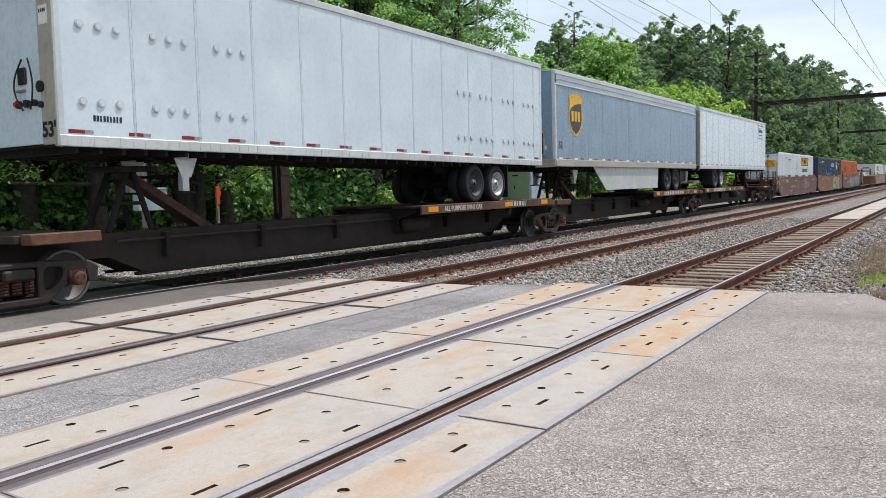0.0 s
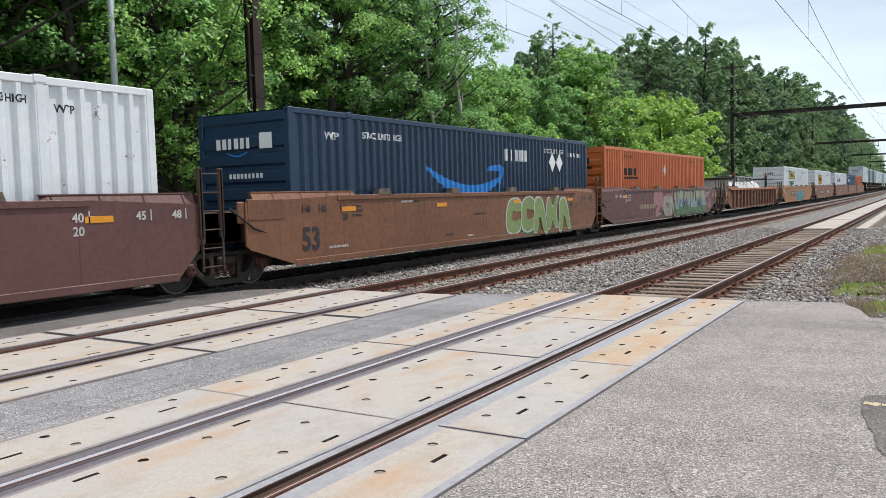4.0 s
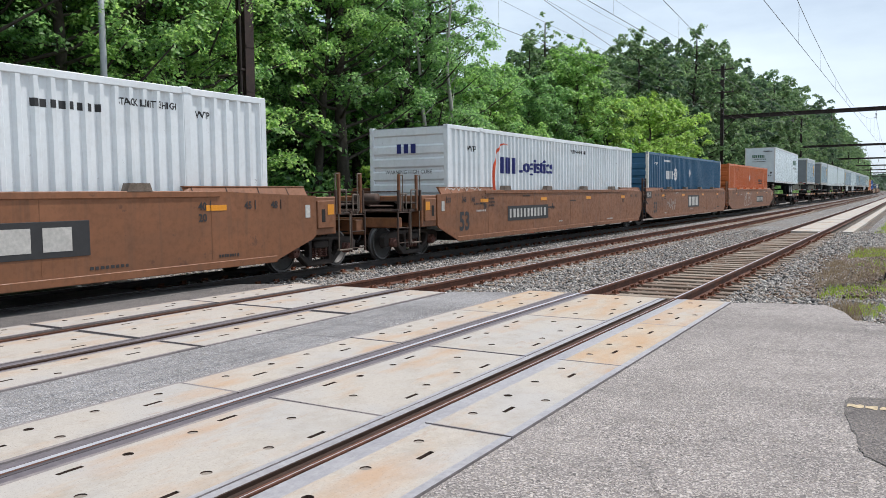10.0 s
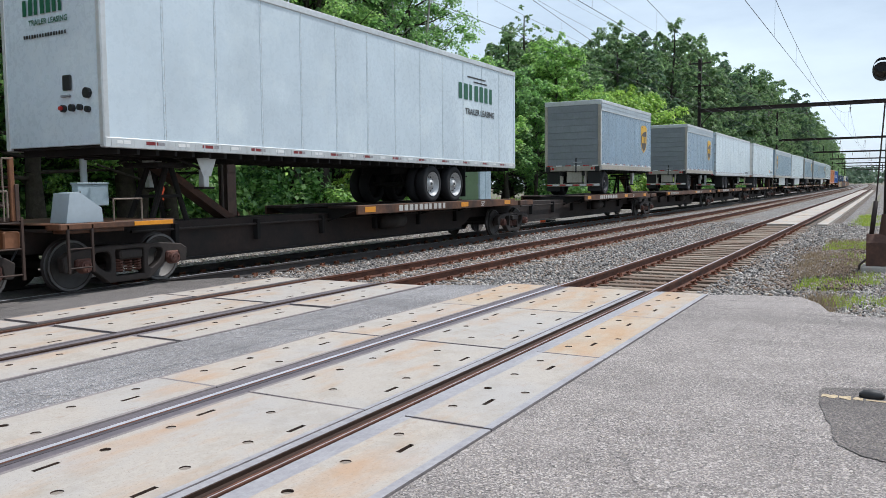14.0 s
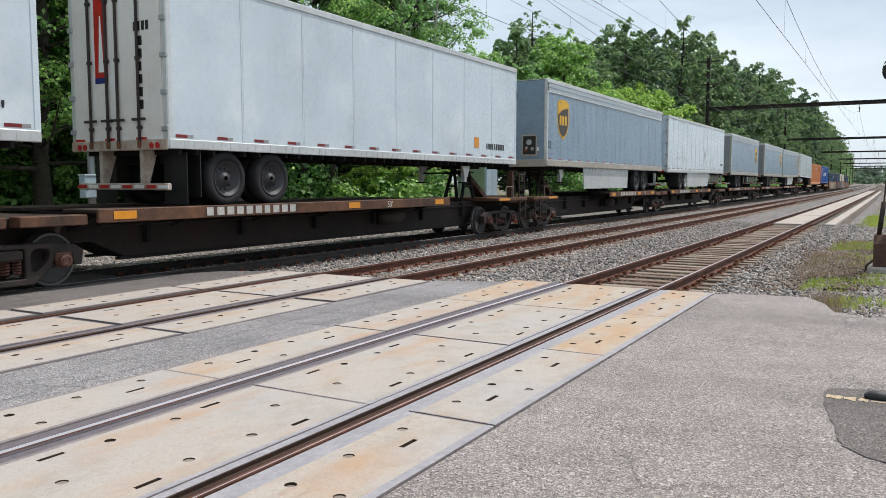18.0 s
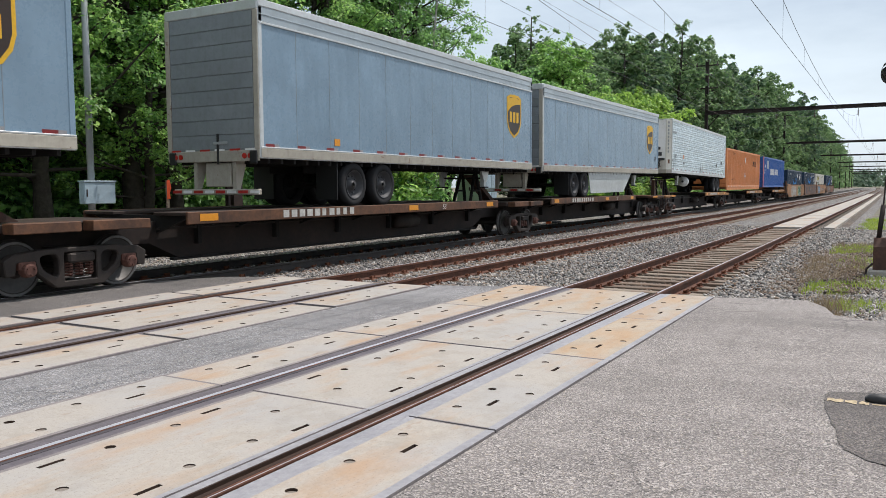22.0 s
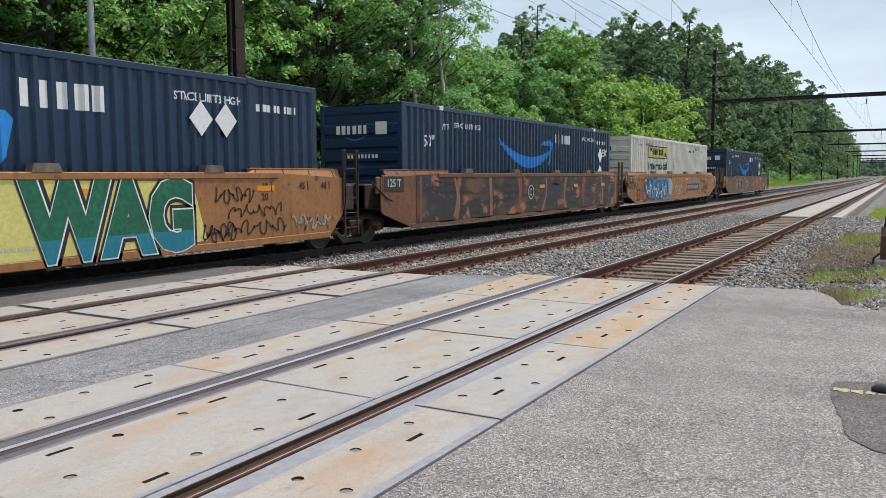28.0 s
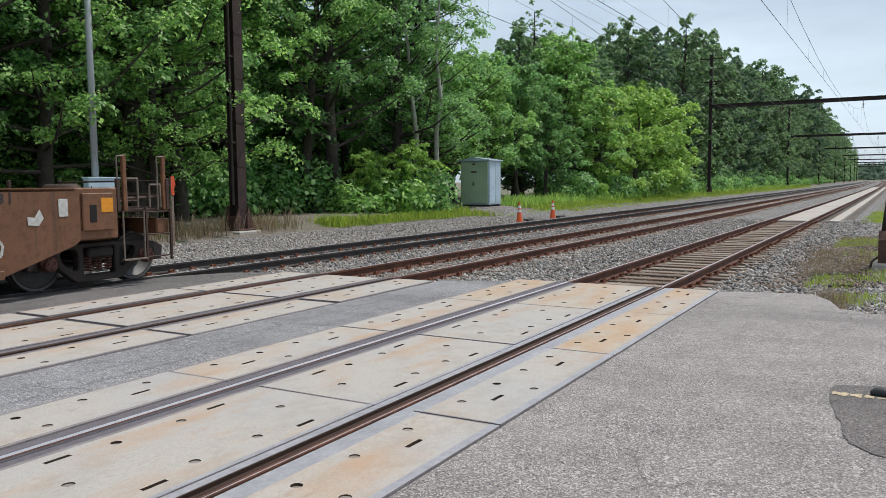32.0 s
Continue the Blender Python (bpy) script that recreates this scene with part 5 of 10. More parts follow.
def sparse_tree(x, y):
    m = tree_meshes(51, 17.2, 2.3, 0.55, 70, 16, 0.24, "leaf_d")
    tree_thing(m, x, y, 1.0, 1.0, "thin half-bare tree rising over the woods", "tree")


sparse_tree(64.0, 27.5)


# ---- grass, weeds, stones ----
def blades(name, spots, per, h, spread, mat, label, seed, wide=0.045):
    rng = np.random.default_rng(seed)
    c = np.repeat(np.asarray(spots, float), per, axis=0)
    n = len(c)
    a = rng.uniform(0, math.tau, n)
    q = np.sqrt(rng.random(n)) * spread * c[:, 3]
    base = c[:, :3] + np.stack([np.cos(a) * q, np.sin(a) * q, np.zeros(n)], 1)
    hh = (h * c[:, 3] * (0.4 + 0.8 * rng.random(n)))[:, None]
    az = rng.uniform(0, math.tau, n)
    side = np.stack([np.cos(az), np.sin(az), np.zeros(n)], 1) * hh * wide
    lean = np.stack([np.cos(az * 3 + 1), np.sin(az * 3 + 1), np.zeros(n)], 1) * hh * 0.35
    up = np.array([0, 0, 1.0]) * hh
    vs = np.stack([base - side, base + side, base + side * 0.8 + up * 0.6 + lean * 0.4, base + up * 0.95 + lean, base - side * 0.8 + up * 0.6 + lean * 0.4], 1).reshape(-1, 3)
    b = np.arange(n)[:, None] * 5
    fs = np.concatenate([b + np.array([[0, 1, 2]]), b + np.array([[0, 2, 4]]), b + np.array([[4, 2, 3]])], 0)
    return tagged(new(name, quick_mesh(name, vs, fs, mat)), label, "grass", kind="stuff")


def verges():
    rng = random.Random(12)
    spots = []
    for k in range(2600):
        x = 25 + 190 * rng.random() ** 1.5
        y = (19.3 + 0.9 * rng.random() if x < 36 else (17.6 if x > 46 else 18.4) + 2.6 * rng.random()) + bend(x)
        if 37.5 < x < 44.5 and y > 18.6 or (x < 30 and rng.random() < 0.5):
            continue
        spots.append((x, y, ground_height(x, y), rng.uniform(0.5, 1.2)))
    blades("verge_grass", spots, 34, 0.30, 0.6, "grass", "low yellow-green grass along the wood's edge", 3, 0.055)
    spots = []
    for k in range(900):
        x = 25 + 180 * rng.random() ** 1.4
        y = 20.1 + 1.6 * rng.random() + bend(x)
        if x < 43.5:
            continue
        spots.append((x, y, ground_height(x, y), rng.uniform(0.6, 1.3)))
    blades("tall_grass", spots, 34, 0.55, 0.5, "leaf_c", "tall green weeds before the trees", 6, 0.035)
    spots = []
    for x0, x1, y0, y1, n in ((14.6, 16.6, -1.6, 0.40, 60), (11.9, 13.0, -1.4, 0.60, 42), (16.6, 18.6, -2.2, 0.1, 40), (20.0, 23.0, -2.2, -0.3, 50), (25.5, 30.0, -3.0, -0.5, 60), (33.0, 60.0, -5.0, -1.4, 160)):
        for k in range(n):
            x, y = rng.uniform(x0, x1), y1 - (y1 - y0) * rng.random() ** 1.4
            if 16.8 < x < 17.6 and -0.6 < y < 0.5:
                continue
            spots.append((x, y, -0.12, rng.uniform(0.35, 1.1)))
    for x0, x1, y0, y1, n in ((13.9, 15.4, 0.6, 1.15, 34), (17.9, 21.5, -0.6, 0.9, 60), (22.3, 25.0, 0.3, 1.3, 70), (34.0, 46.0, 0.2, 1.1, 80)):
        for k in range(n):
            x = rng.uniform(x0, x1)
            spots.append((x, rng.uniform(y0, y1), -0.14, rng.uniform(0.6, 1.25)))
    blades("grass_tufts", spots, 40, 0.12, 0.24, "grass", "short bright green grass tufts by the asphalt edge", 4)
    spots = []
    for k in range(60):
        spots.append((14.5 + 8.5 * rng.random(), 19.5 + 1.5 * rng.random(), -0.1, rng.uniform(0.5, 1.3)))
    blades("dry_weeds", spots, 34, 0.7, 0.8, "dry", "dry brown weed stalks", 5, 0.016)
    spots = []
    for k in range(34):
        spots.append((11.9 + 2.6 * rng.random(), 0.55 + 0.45 * rng.random(), -0.2, rng.uniform(0.3, 0.6)))
    for x0, x1, y0, y1, n in ((11.6, 12.9, 0.55, 0.95, 30), (15.5, 21.0, 0.3, 1.6, 110), (22.0, 26.0, 0.2, 1.4, 60)):
        for k in range(n):
            spots.append((rng.uniform(x0, x1), rng.uniform(y0, y1), -0.17, rng.uniform(0.45, 0.8)))
    blades("dry_tufts", spots, 40, 0.26, 0.3, "dry", "low dry weed tufts among the stones", 7, 0.02)


verges()


def stones(name, n, region, size, seed, label, mat="stone"):
    rng = np.random.default_rng(seed)
    p = region(rng, n)
    n = len(p)
    oc = np.array([[1, 0, 0], [-1, 0, 0], [0, 1, 0], [0, -1, 0], [0, 0, 1], [0, 0, -1]], float)
    v = oc[None] * (0.55 + 0.75 * rng.random((n, 6, 1))) + rng.normal(size=(n, 6, 3)) * 0.16
    a = rng.uniform(0, math.tau, n)
    ca, sa = np.cos(a), np.sin(a)
    R = np.stack([np.stack([ca, -sa, 0 * a], 1), np.stack([sa, ca, 0 * a], 1), np.stack([0 * a, 0 * a, 1 + 0 * a], 1)], 1)
    tilt = rng.uniform(-0.9, 0.9, n)
    ct, st = np.cos(tilt), np.sin(tilt)
    T = np.stack([np.stack([1 + 0 * a, 0 * a, 0 * a], 1), np.stack([0 * a, ct, -st], 1), np.stack([0 * a, st, ct], 1)], 1)
    v = np.einsum("nij,njk,nlk->nli", R, T, v * np.array([1.0, 0.8, 0.7]))
    v = v * (size * (0.55 + 0.9 * rng.random(n)))[:, None, None] + p[:, None, :]
    f = np.array([[0, 2, 4], [2, 1, 4], [1, 3, 4], [3, 0, 4], [2, 0, 5], [1, 2, 5], [3, 1, 5], [0, 3, 5]])
    fs = (np.arange(n)[:, None, None] * 6 + f[None]).reshape(-1, 3)
    tagged(new(name, quick_mesh(name, v.reshape(-1, 3), fs, mat)), label, "ballast", kind="stuff")


def region_near(rng, n):
    x = 11.2 + 27 * rng.random(n) ** 1.7
    y = 0.95 + 18.2 * rng.random(n)
    keep = np.ones(n, bool)
    for t in TRACKS:
        d = np.abs(y - t)
        keep &= ~(np.abs(d - HALF) < 0.10)
        on_tie = (np.abs(((x - 11.97) / 0.56) % 1.0 - 0.5) > 0.27) & (d < 1.3)
        keep &= ~(on_tie & (rng.random(n) < 0.9))
    keep &= np.abs(y - TRACKS[0]) > 1.12
    keep &= (x > 12.1) | (y > 9.9)
    keep &= ~((y < 1.9) & (x < 12.6 + 0.5 * np.maximum(0, 1.2 - y)))
    keep &= ~((x < 11.9) & (y < 11.2))
    x, y = x[keep], y[keep]
    z = -0.195 + rng.normal(size=len(x)) * 0.014 - 0.08 * np.clip((y - 14.4) / 2.0, 0, 1) + 0.085 * np.clip((y - 16.8) / 2.2, 0, 1) + 0.09 * np.clip((1.7 - y) / 0.9, 0, 1)
    return np.stack([x, y, z], 1)


stones("ballast_stones", 150000, region_near, 0.041, 21, "loose grey and brown ballast stones")


def region_bed(rng, n):
    x = 12.1 + 24 * rng.random(n)
    y = TRACKS[0] + 1.35 * (2 * rng.random(n) - 1)
    d = np.abs(y - TRACKS[0])
    keep = np.abs(((x - 11.97) / 0.56) % 1.0 - 0.5) > 0.17
    keep |= (rng.random(n) < 0.16)
    keep &= np.abs(d - HALF) > 0.07
    x, y, d = x[keep], y[keep], d[keep]
    z = -0.238 + rng.normal(size=len(x)) * 0.016 + 0.04 * np.clip((d - 1.0) / 0.35, 0, 1)
    return np.stack([x, y, z], 1)


stones("bed_stones", 30000, region_bed, 0.033, 23, "rust-brown ballast stones packed between the ties", "stone_brown")


def region_dirt(rng, n):
    x = 14.0 + 10 * rng.random(n)
    y = 1.15 + 0.45 * rng.normal(size=n)
    keep = (y > 0.2) & (y < 2.2)
    x, y = x[keep], y[keep]
    z = -0.18 + rng.normal(size=len(x)) * 0.008 + 0.09 * np.clip((1.7 - y) / 0.9, 0, 1)
    return np.stack([x, y, z], 1)


stones("dirty_stones", 9000, region_dirt, 0.034, 24, "brown dirt-stained stones beside the near track", "stone_brown")


def region_verge(rng, n):
    x = 11.0 + 24 * rng.random(n) ** 1.5
    y = 1.2 - 2.6 * rng.random(n) ** 1.6
    keep = x > 12.3 - 0.0 * y
    keep |= (x > 11.2) & (y < 0.55)
    x, y = x[keep], y[keep]
    z = -0.095 - 0.055 * np.clip((y - 0.3) / 0.65, 0, 1) + rng.normal(size=len(x)) * 0.008
    return np.stack([x, y, z], 1)


stones("verge_stones", 26000, region_verge, 0.032, 22, "scattered grey stones in the grass verge")


# ---- train: shared pieces ----
SPEED = 17.1
HW = 1.295
movers = []
spinners = []


def bars(x, z, w, h, n, y, mat, seed=1, gap=0.3):
    """Unreadable writing: plain upright bars in a row, facing the road."""
    g = Geo()
    rng = random.Random(seed)
    step = w / n
    for k in range(n):
        a = x + k * step
        q = step * (1 - gap) * rng.choice((0.75, 0.9, 1.0, 1.0))
        g.box(a, a + q, y, y + 0.002, z, z + h, mat)
    return g


def words(text, size, mat, bold=0.0, shear=0.0):
    """Flat letters in the xz plane, starting at the origin, facing -y."""
    cu = bpy.data.curves.new("letters", "FONT")
    cu.body, cu.size, cu.offset, cu.shear, cu.fill_mode = text, size, bold, shear, "FRONT"
    cu.resolution_u = 3
    ob = bpy.data.objects.new("letters", cu)
    me = bpy.data.meshes.new_from_object(ob)
    bpy.data.objects.remove(ob)
    g = Geo()
    g.add([(v.co.x, 0.0, v.co.y) for v in me.vertices], [tuple(p.vertices) for p in me.polygons], mat)
    bpy.data.meshes.remove(me)
    return g


def rounded(pts, times=2):
    """Cuts the corners of an outline."""
    for _ in range(times):
        out = []
        for (a, b), (c, d) in zip(pts, list(pts[1:]) + [pts[0]]):
            out += [(a * 0.8 + c * 0.2, b * 0.8 + d * 0.2), (a * 0.2 + c * 0.8, b * 0.2 + d * 0.8)]
        pts = out
    return pts


def moved(g, x, y, z, stretch=(1, 1)):
    g.v = [(a * stretch[0] + x, b + y, c * stretch[1] + z) for a, b, c in g.v]
    return g


def to_end(g, x):
    """Turns a graphic that faces -y into one that faces -x at the plane x."""
    g.v = [(x + b, -a, c) for a, b, c in g.v]
    return g


PITCH, DEPTH = 0.27, 0.052
POSTS = (-6.12, 6.12)


def corr_breaks(half):
    """Break points (x, depth) of a container's corrugated side."""
    pts = []
    spans = [(-half + 0.16, POSTS[0] - 0.07), (POSTS[0] + 0.07, POSTS[1] - 0.07), (POSTS[1] + 0.07, half - 0.16)]
    for a, b in spans:
        n = max(1, round((b - a) / PITCH))
        p = (b - a) / n
        for k in range(n):
            x = a + k * p
            pts += [(x, 0.0), (x + 0.20 * p, 0.0), (x + 0.34 * p, DEPTH), (x + 0.80 * p, DEPTH), (x + 0.94 * p, 0.0)]
        pts.append((b, 0.0))
    return pts


CORR = corr_breaks(8.075)


def corr_depth(x):
    p = CORR[0]
    if x <= p[0]:
        return 0.0
    for q in CORR[1:]:
        if x <= q[0]:
            return p[1] + (q[1] - p[1]) * (x - p[0]) / max(1e-6, q[0] - p[0])
        p = q
    return 0.0


def conform(g, lift=0.004):
    """Lays a flat graphic on the corrugated side: cut at every fold, then pressed in."""
    me = g.mesh("graphic")
    bm = bmesh.new()
    bm.from_mesh(me)
    bmesh.ops.remove_doubles(bm, verts=bm.verts, dist=1e-5)
    lo, hi = min(v.co.x for v in bm.verts), max(v.co.x for v in bm.verts)
    for x, _ in CORR:
        if lo < x < hi:
            bmesh.ops.bisect_plane(bm, geom=bm.verts[:] + bm.edges[:] + bm.faces[:], plane_co=(x, 0, 0), plane_no=(1, 0, 0), dist=1e-5)
    for v in bm.verts:
        v.co.y = -HW - lift + corr_depth(v.co.x)
    bm.to_mesh(me)
    bm.free()
    return me


def flat_rect(x0, x1, z0, z1, mat):
    return Geo().add([(x0, 0, z0), (x1, 0, z0), (x1, 0, z1), (x0, 0, z1)], [(0, 1, 2, 3)], mat)


def diamond(x, z, r, mat):
    return Geo().add([(x - r, 0, z), (x, 0, z - r * 1.15), (x + r, 0, z), (x, 0, z + r * 1.15)], [(0, 1, 2, 3)], mat)


_cont = {}


def container_shell(col):
    """Meshes of a 53-foot container, shared by those of one colour."""
    if col in _cont:
        return _cont[col]
    L, z0, z1 = 8.075, 0.0, 2.9
    side = Geo()
    zb, zt = z0 + 0.17, z1 - 0.12
    vs, fs = [], []
    pts = [(-L + 0.14, 0.0)] + CORR + [(L - 0.14, 0.0)]
    for x, d in pts:
        vs += [(x, -HW + d, zb), (x, -HW + d, zt)]
    fs = [(2 * i, 2 * i + 2, 2 * i + 3, 2 * i + 1) for i in range(len(pts) - 1)]
    side.add(vs, fs, col)
    k = len(pts)
    side.add([(-L + 0.14, -HW + 0.05, zb), (L - 0.14, -HW + 0.05, zb), (L - 0.14, -HW + 0.05, zt), (-L + 0.14, -HW + 0.05, zt)], [(0, 3, 2, 1)], col)
    rail_t = Geo().box(-L, L, -HW - 0.002, -HW + 0.09, z1 - 0.12, z1, col, 0.012)
    rail_b = Geo().box(-L, L, -HW - 0.002, -HW + 0.09, z0, z0 + 0.17, col, 0.012)
    corner = Geo().box(-0.0, 0.15, -0.006, 0.13, z0, z1, col, 0.015)
    post = Geo().box(-0.07, 0.07, -HW - 0.006, -HW + 0.05, z0 + 0.1, z1 - 0.05, col, 0.01)
    cast = Geo().box(-0.10, 0.10, -HW - 0.016, -HW + 0.09, z1 - 0.10, z1 + 0.02, col, 0.012)
    roof = Geo()
    n = 34
    vs, fs = [], []
    for i in range(n + 1):
        x = -L + 0.02 + (2 * L - 0.04) * i / n
        z = z1 - 0.03 + (0.015 if i % 2 else 0.0)
        vs += [(x, -HW + 0.05, z), (x, HW - 0.05, z)]
    fs = [(2 * i, 2 * i + 2, 2 * i + 3, 2 * i + 1) for i in range(n)]
    roof.add(vs, fs, col)
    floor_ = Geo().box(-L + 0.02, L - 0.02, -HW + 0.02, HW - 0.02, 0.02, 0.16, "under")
    end = Geo()
    prof = [(-L + 0.05, 0.1), (-L + 0.05, 0.28)]
    for q in range(6):
        z = 0.30 + 0.36 * q
        prof += [(-L + 0.05, z), (-L + 0.0, z + 0.05), (-L + 0.0, z + 0.24), (-L + 0.05, z + 0.29)]
    prof += [(-L + 0.05, 2.62), (-L + 0.01, 2.66), (-L + 0.01, 2.84), (-L + 0.05, 2.86)]
    m = len(prof)
    vs = [(x, -HW + 0.1, z) for x, z in prof] + [(x, HW - 0.1, z) for x, z in prof]
    end.add(vs, [(q, q + 1, m + q + 1, m + q) for q in range(m - 1)], col)
    sill = Geo().box(-L, -L + 0.12, -HW + 0.12, HW - 0.12, 0.0, 0.2, col, 0.015)
    doors = []
    for a, b in ((-HW + 0.13, -0.012), (0.012, HW - 0.13)):
        d = Geo()
        prof = [(-L - 0.012, 0.15)]
        for z in (0.30, 0.95, 1.58, 2.36):
            prof += [(-L - 0.012, z), (-L + 0.022, z + 0.03), (-L + 0.022, z + (0.30 if z > 2 else 0.50)), (-L - 0.012, z + (0.33 if z > 2 else 0.53))]
        prof += [(-L - 0.012, 2.8), (-L + 0.05, 2.8), (-L + 0.05, 0.15)]
        d.prism(prof, a, b, col)
        doors.append(d.mesh("door"))
    rod_list = []
    for y in (-0.58, -0.16, 0.20, 0.62):
        rods = Geo()
        rods.tube((-L - 0.05, y, 0.15), (-L - 0.05, y, 2.86), 0.024, "rod_grey", 8)
        for z in (0.5, 1.4, 2.55):
            rods.box(-L - 0.07, -L - 0.01, y - 0.045, y + 0.045, z, z + 0.16, "rod_grey", 0.008)
        rods.box(-L - 0.075, -L - 0.04, y - 0.02, y + 0.3 * (1 if y < 0 else -1) * 0.9, 1.0, 1.04, "rod_grey")
        rod_list.append(rods.mesh("lock_rod"))
    _cont[col] = {k2: (v.mesh(k2) if isinstance(v, Geo) else v) for k2, v in
                  dict(side=side, rail_t=rail_t, rail_b=rail_b, corner=corner, post=post, cast=cast, roof=roof, floor=floor_, end=end, sill=sill).items()}
    _cont[col]["doors"], _cont[col]["rods"] = doors, rod_list
    return _cont[col]


def container(s, col, label, z=0.60, doors=False, corner_mat=None, post_cast=None):
    c = thing("container", label, "shipping container", "containers on the train", (s, TRACKS[2], z))
    k = container_shell(col)
    L = 8.075
    part("side_wall", k["side"], c)
    far = part("side_wall", k["side"], c)
    far.rotation_euler = (0, 0, math.pi)
    for nm, key in (("top_rail", "rail_t"), ("bottom_rail", "rail_b")):
        part(nm, k[key], c)
        part(nm, k[key], c).rotation_euler = (0, 0, math.pi)
    cm = k["corner"] if corner_mat is None else container_shell(corner_mat)["corner"]
    for x, y, r in ((-L, -HW, 0), (L - 0.15, -HW, 0), (L, HW, math.pi), (-L + 0.15, HW, math.pi)):
        ob = part("corner_post", cm, c)
        ob.location, ob.rotation_euler = (x, y, 0), (0, 0, r)
    for x in POSTS:
        part("side_post", k["post"], c).location = (x, 0, 0)
        ob = part("corner_casting", k["cast"] if post_cast is None else container_shell(post_cast)["cast"], c)
        ob.location = (x, 0, 0)
    part("roof", k["roof"], c)
    part("floor", k["floor"], c)
    if doors:
        for d in k["doors"]:
            part("door", d, c)
        for q in k["rods"]:
            part("lock_rod", q, c, "dark grey lock rod")
        part("door_seal", Geo().box(-L - 0.004, -L + 0.04, -0.012, 0.012, 0.16, 2.8, "black"), c, "black rubber door seal")
        for y in (-HW + 0.115, HW - 0.115):
            part("door_seal", Geo().box(-L - 0.012, -L + 0.02, y - 0.016, y + 0.016, 0.16, 2.82, "rod_grey"), c, "dark seal beside the door")
        part("door_header", Geo().box(-L - 0.03, -L + 0.05, -HW + 0.05, HW - 0.05, 2.815, 2.90, "rod_grey", 0.01), c, "grey door header")
        for y in (-HW + 0.14, HW - 0.14):
            for z in (0.5, 1.35, 2.5):
                part("hinge", Geo().box(-L - 0.035, -L - 0.008, y - 0.09, y + 0.09, z, z + 0.09, col, 0.012), c)
    else:
        part("front_wall", k["end"], c)
    part("end_sill", k["sill"], c)
    far = part("front_wall", k["end"], c)
    far.rotation_euler = (0, 0, math.pi)
    movers.append((c, s))
    return c


def on_side(c, g, name, label=""):
    """Lays a graphic on the corrugated side; a placard is a stiff plate that bridges the folds."""
    if name == "placard_holder":
        part(name, Geo().prism([(x, z) for x, _, z in g.v], -HW - 0.016, -HW - 0.004, g.mats[0]), c, label)
        return
    part(name, conform(g), c, label)


# ---- rail trucks ----
def truck_meshes():
    outer = [(-1.22, 0.34), (-1.25, 0.57), (-1.10, 0.66), (-0.6, 0.71), (0.6, 0.71), (1.10, 0.66), (1.25, 0.57), (1.22, 0.34), (1.07, 0.34), (1.04, 0.53), (0.76, 0.53), (0.72, 0.34), (0.42, 0.10),
             (-0.42, 0.10), (-0.72, 0.34), (-0.76, 0.53), (-1.04, 0.53), (-1.07, 0.34)]
    side = rounded([(0.375, 0.24), (0.64, 0.40), (0.70, 0.61), (0.375, 0.63)], 2)
    holes = [side, [(-a, b) for a, b in side], [(-0.28, 0.20), (0.28, 0.20), (0.28, 0.635), (-0.28, 0.635)]]
    bm = bmesh.new()
    loops = []
    for ring in [outer] + holes:
        vs = [bm.verts.new((x, 0, z)) for x, z in ring]
        loops += [bm.edges.new((vs[i], vs[(i + 1) % len(vs)])) for i in range(len(vs))]
    bmesh.ops.triangle_fill(bm, use_beauty=True, edges=loops)
    geom = bmesh.ops.extrude_face_region(bm, geom=bm.faces[:])
    for v in [e for e in geom["geom"] if isinstance(e, bmesh.types.BMVert)]:
        v.co.y += 0.16
    bmesh.ops.recalc_face_normals(bm, faces=bm.faces[:])
    sharp = [e for e in bm.edges if len(e.link_faces) == 2 and e.calc_face_angle() > 0.7]
    bmesh.ops.bevel(bm, geom=sharp, offset=0.016, segments=1, affect="EDGES")
    fr_me = bpy.data.meshes.new("side_frame")
    bm.to_mesh(fr_me)
    bm.free()
    fr_me.materials.append(M["truck"])
    spring = Geo()
    coil = [Vector((0.06 * math.cos(k * 1.05), 0.07 + 0.06 * math.sin(k * 1.05), 0.265 + 0.0072 * k)) for k in range(34)]
    for p, q in zip(coil[:-1], coil[1:]):
        spring.tube(p, q, 0.017, "axle_cap", 5, cap=False)
    cap = Geo().lathe([(-0.10, 0.075), (-0.09, 0.10), (0.0, 0.115), (0.05, 0.115)], 0, 0, 0.42, "axle_cap", 14)
    for k in range(3):
        a = k * math.tau / 3 + 0.5
        cap.tube((0.06 * math.cos(a), -0.125, 0.42 + 0.06 * math.sin(a)), (0.06 * math.cos(a), -0.09, 0.42 + 0.06 * math.sin(a)), 0.02, "axle_cap", 6)
    cap.box(-0.135, 0.135, -0.03, 0.10, 0.42, 0.545, "axle_cap", 0.02)
    ws = Geo()
    for s in (-1, 1):
        ws.lathe([(s * 0.0665, 0.375), (s * 0.0665, 0.412)], s * HALF, 0, 0, "tread", 28, (False, False))
        ws.lathe([(-s * 0.065, 0.45), (-s * 0.045, 0.45), (-s * 0.03, 0.42), (s * 0.06, 0.415), (s * 0.065, 0.36), (s * 0.02, 0.34), (s * 0.02, 0.16), (s * 0.08, 0.13), (s * 0.08, 0.09)], s * HALF, 0, 0, "wheel", 28)
        ws.lathe([(-s * 0.028, 0.4215), (s * 0.058, 0.4165)], s * HALF, 0, 0, "tread", 28)
        for k in range(5):
            a = k * math.tau / 5
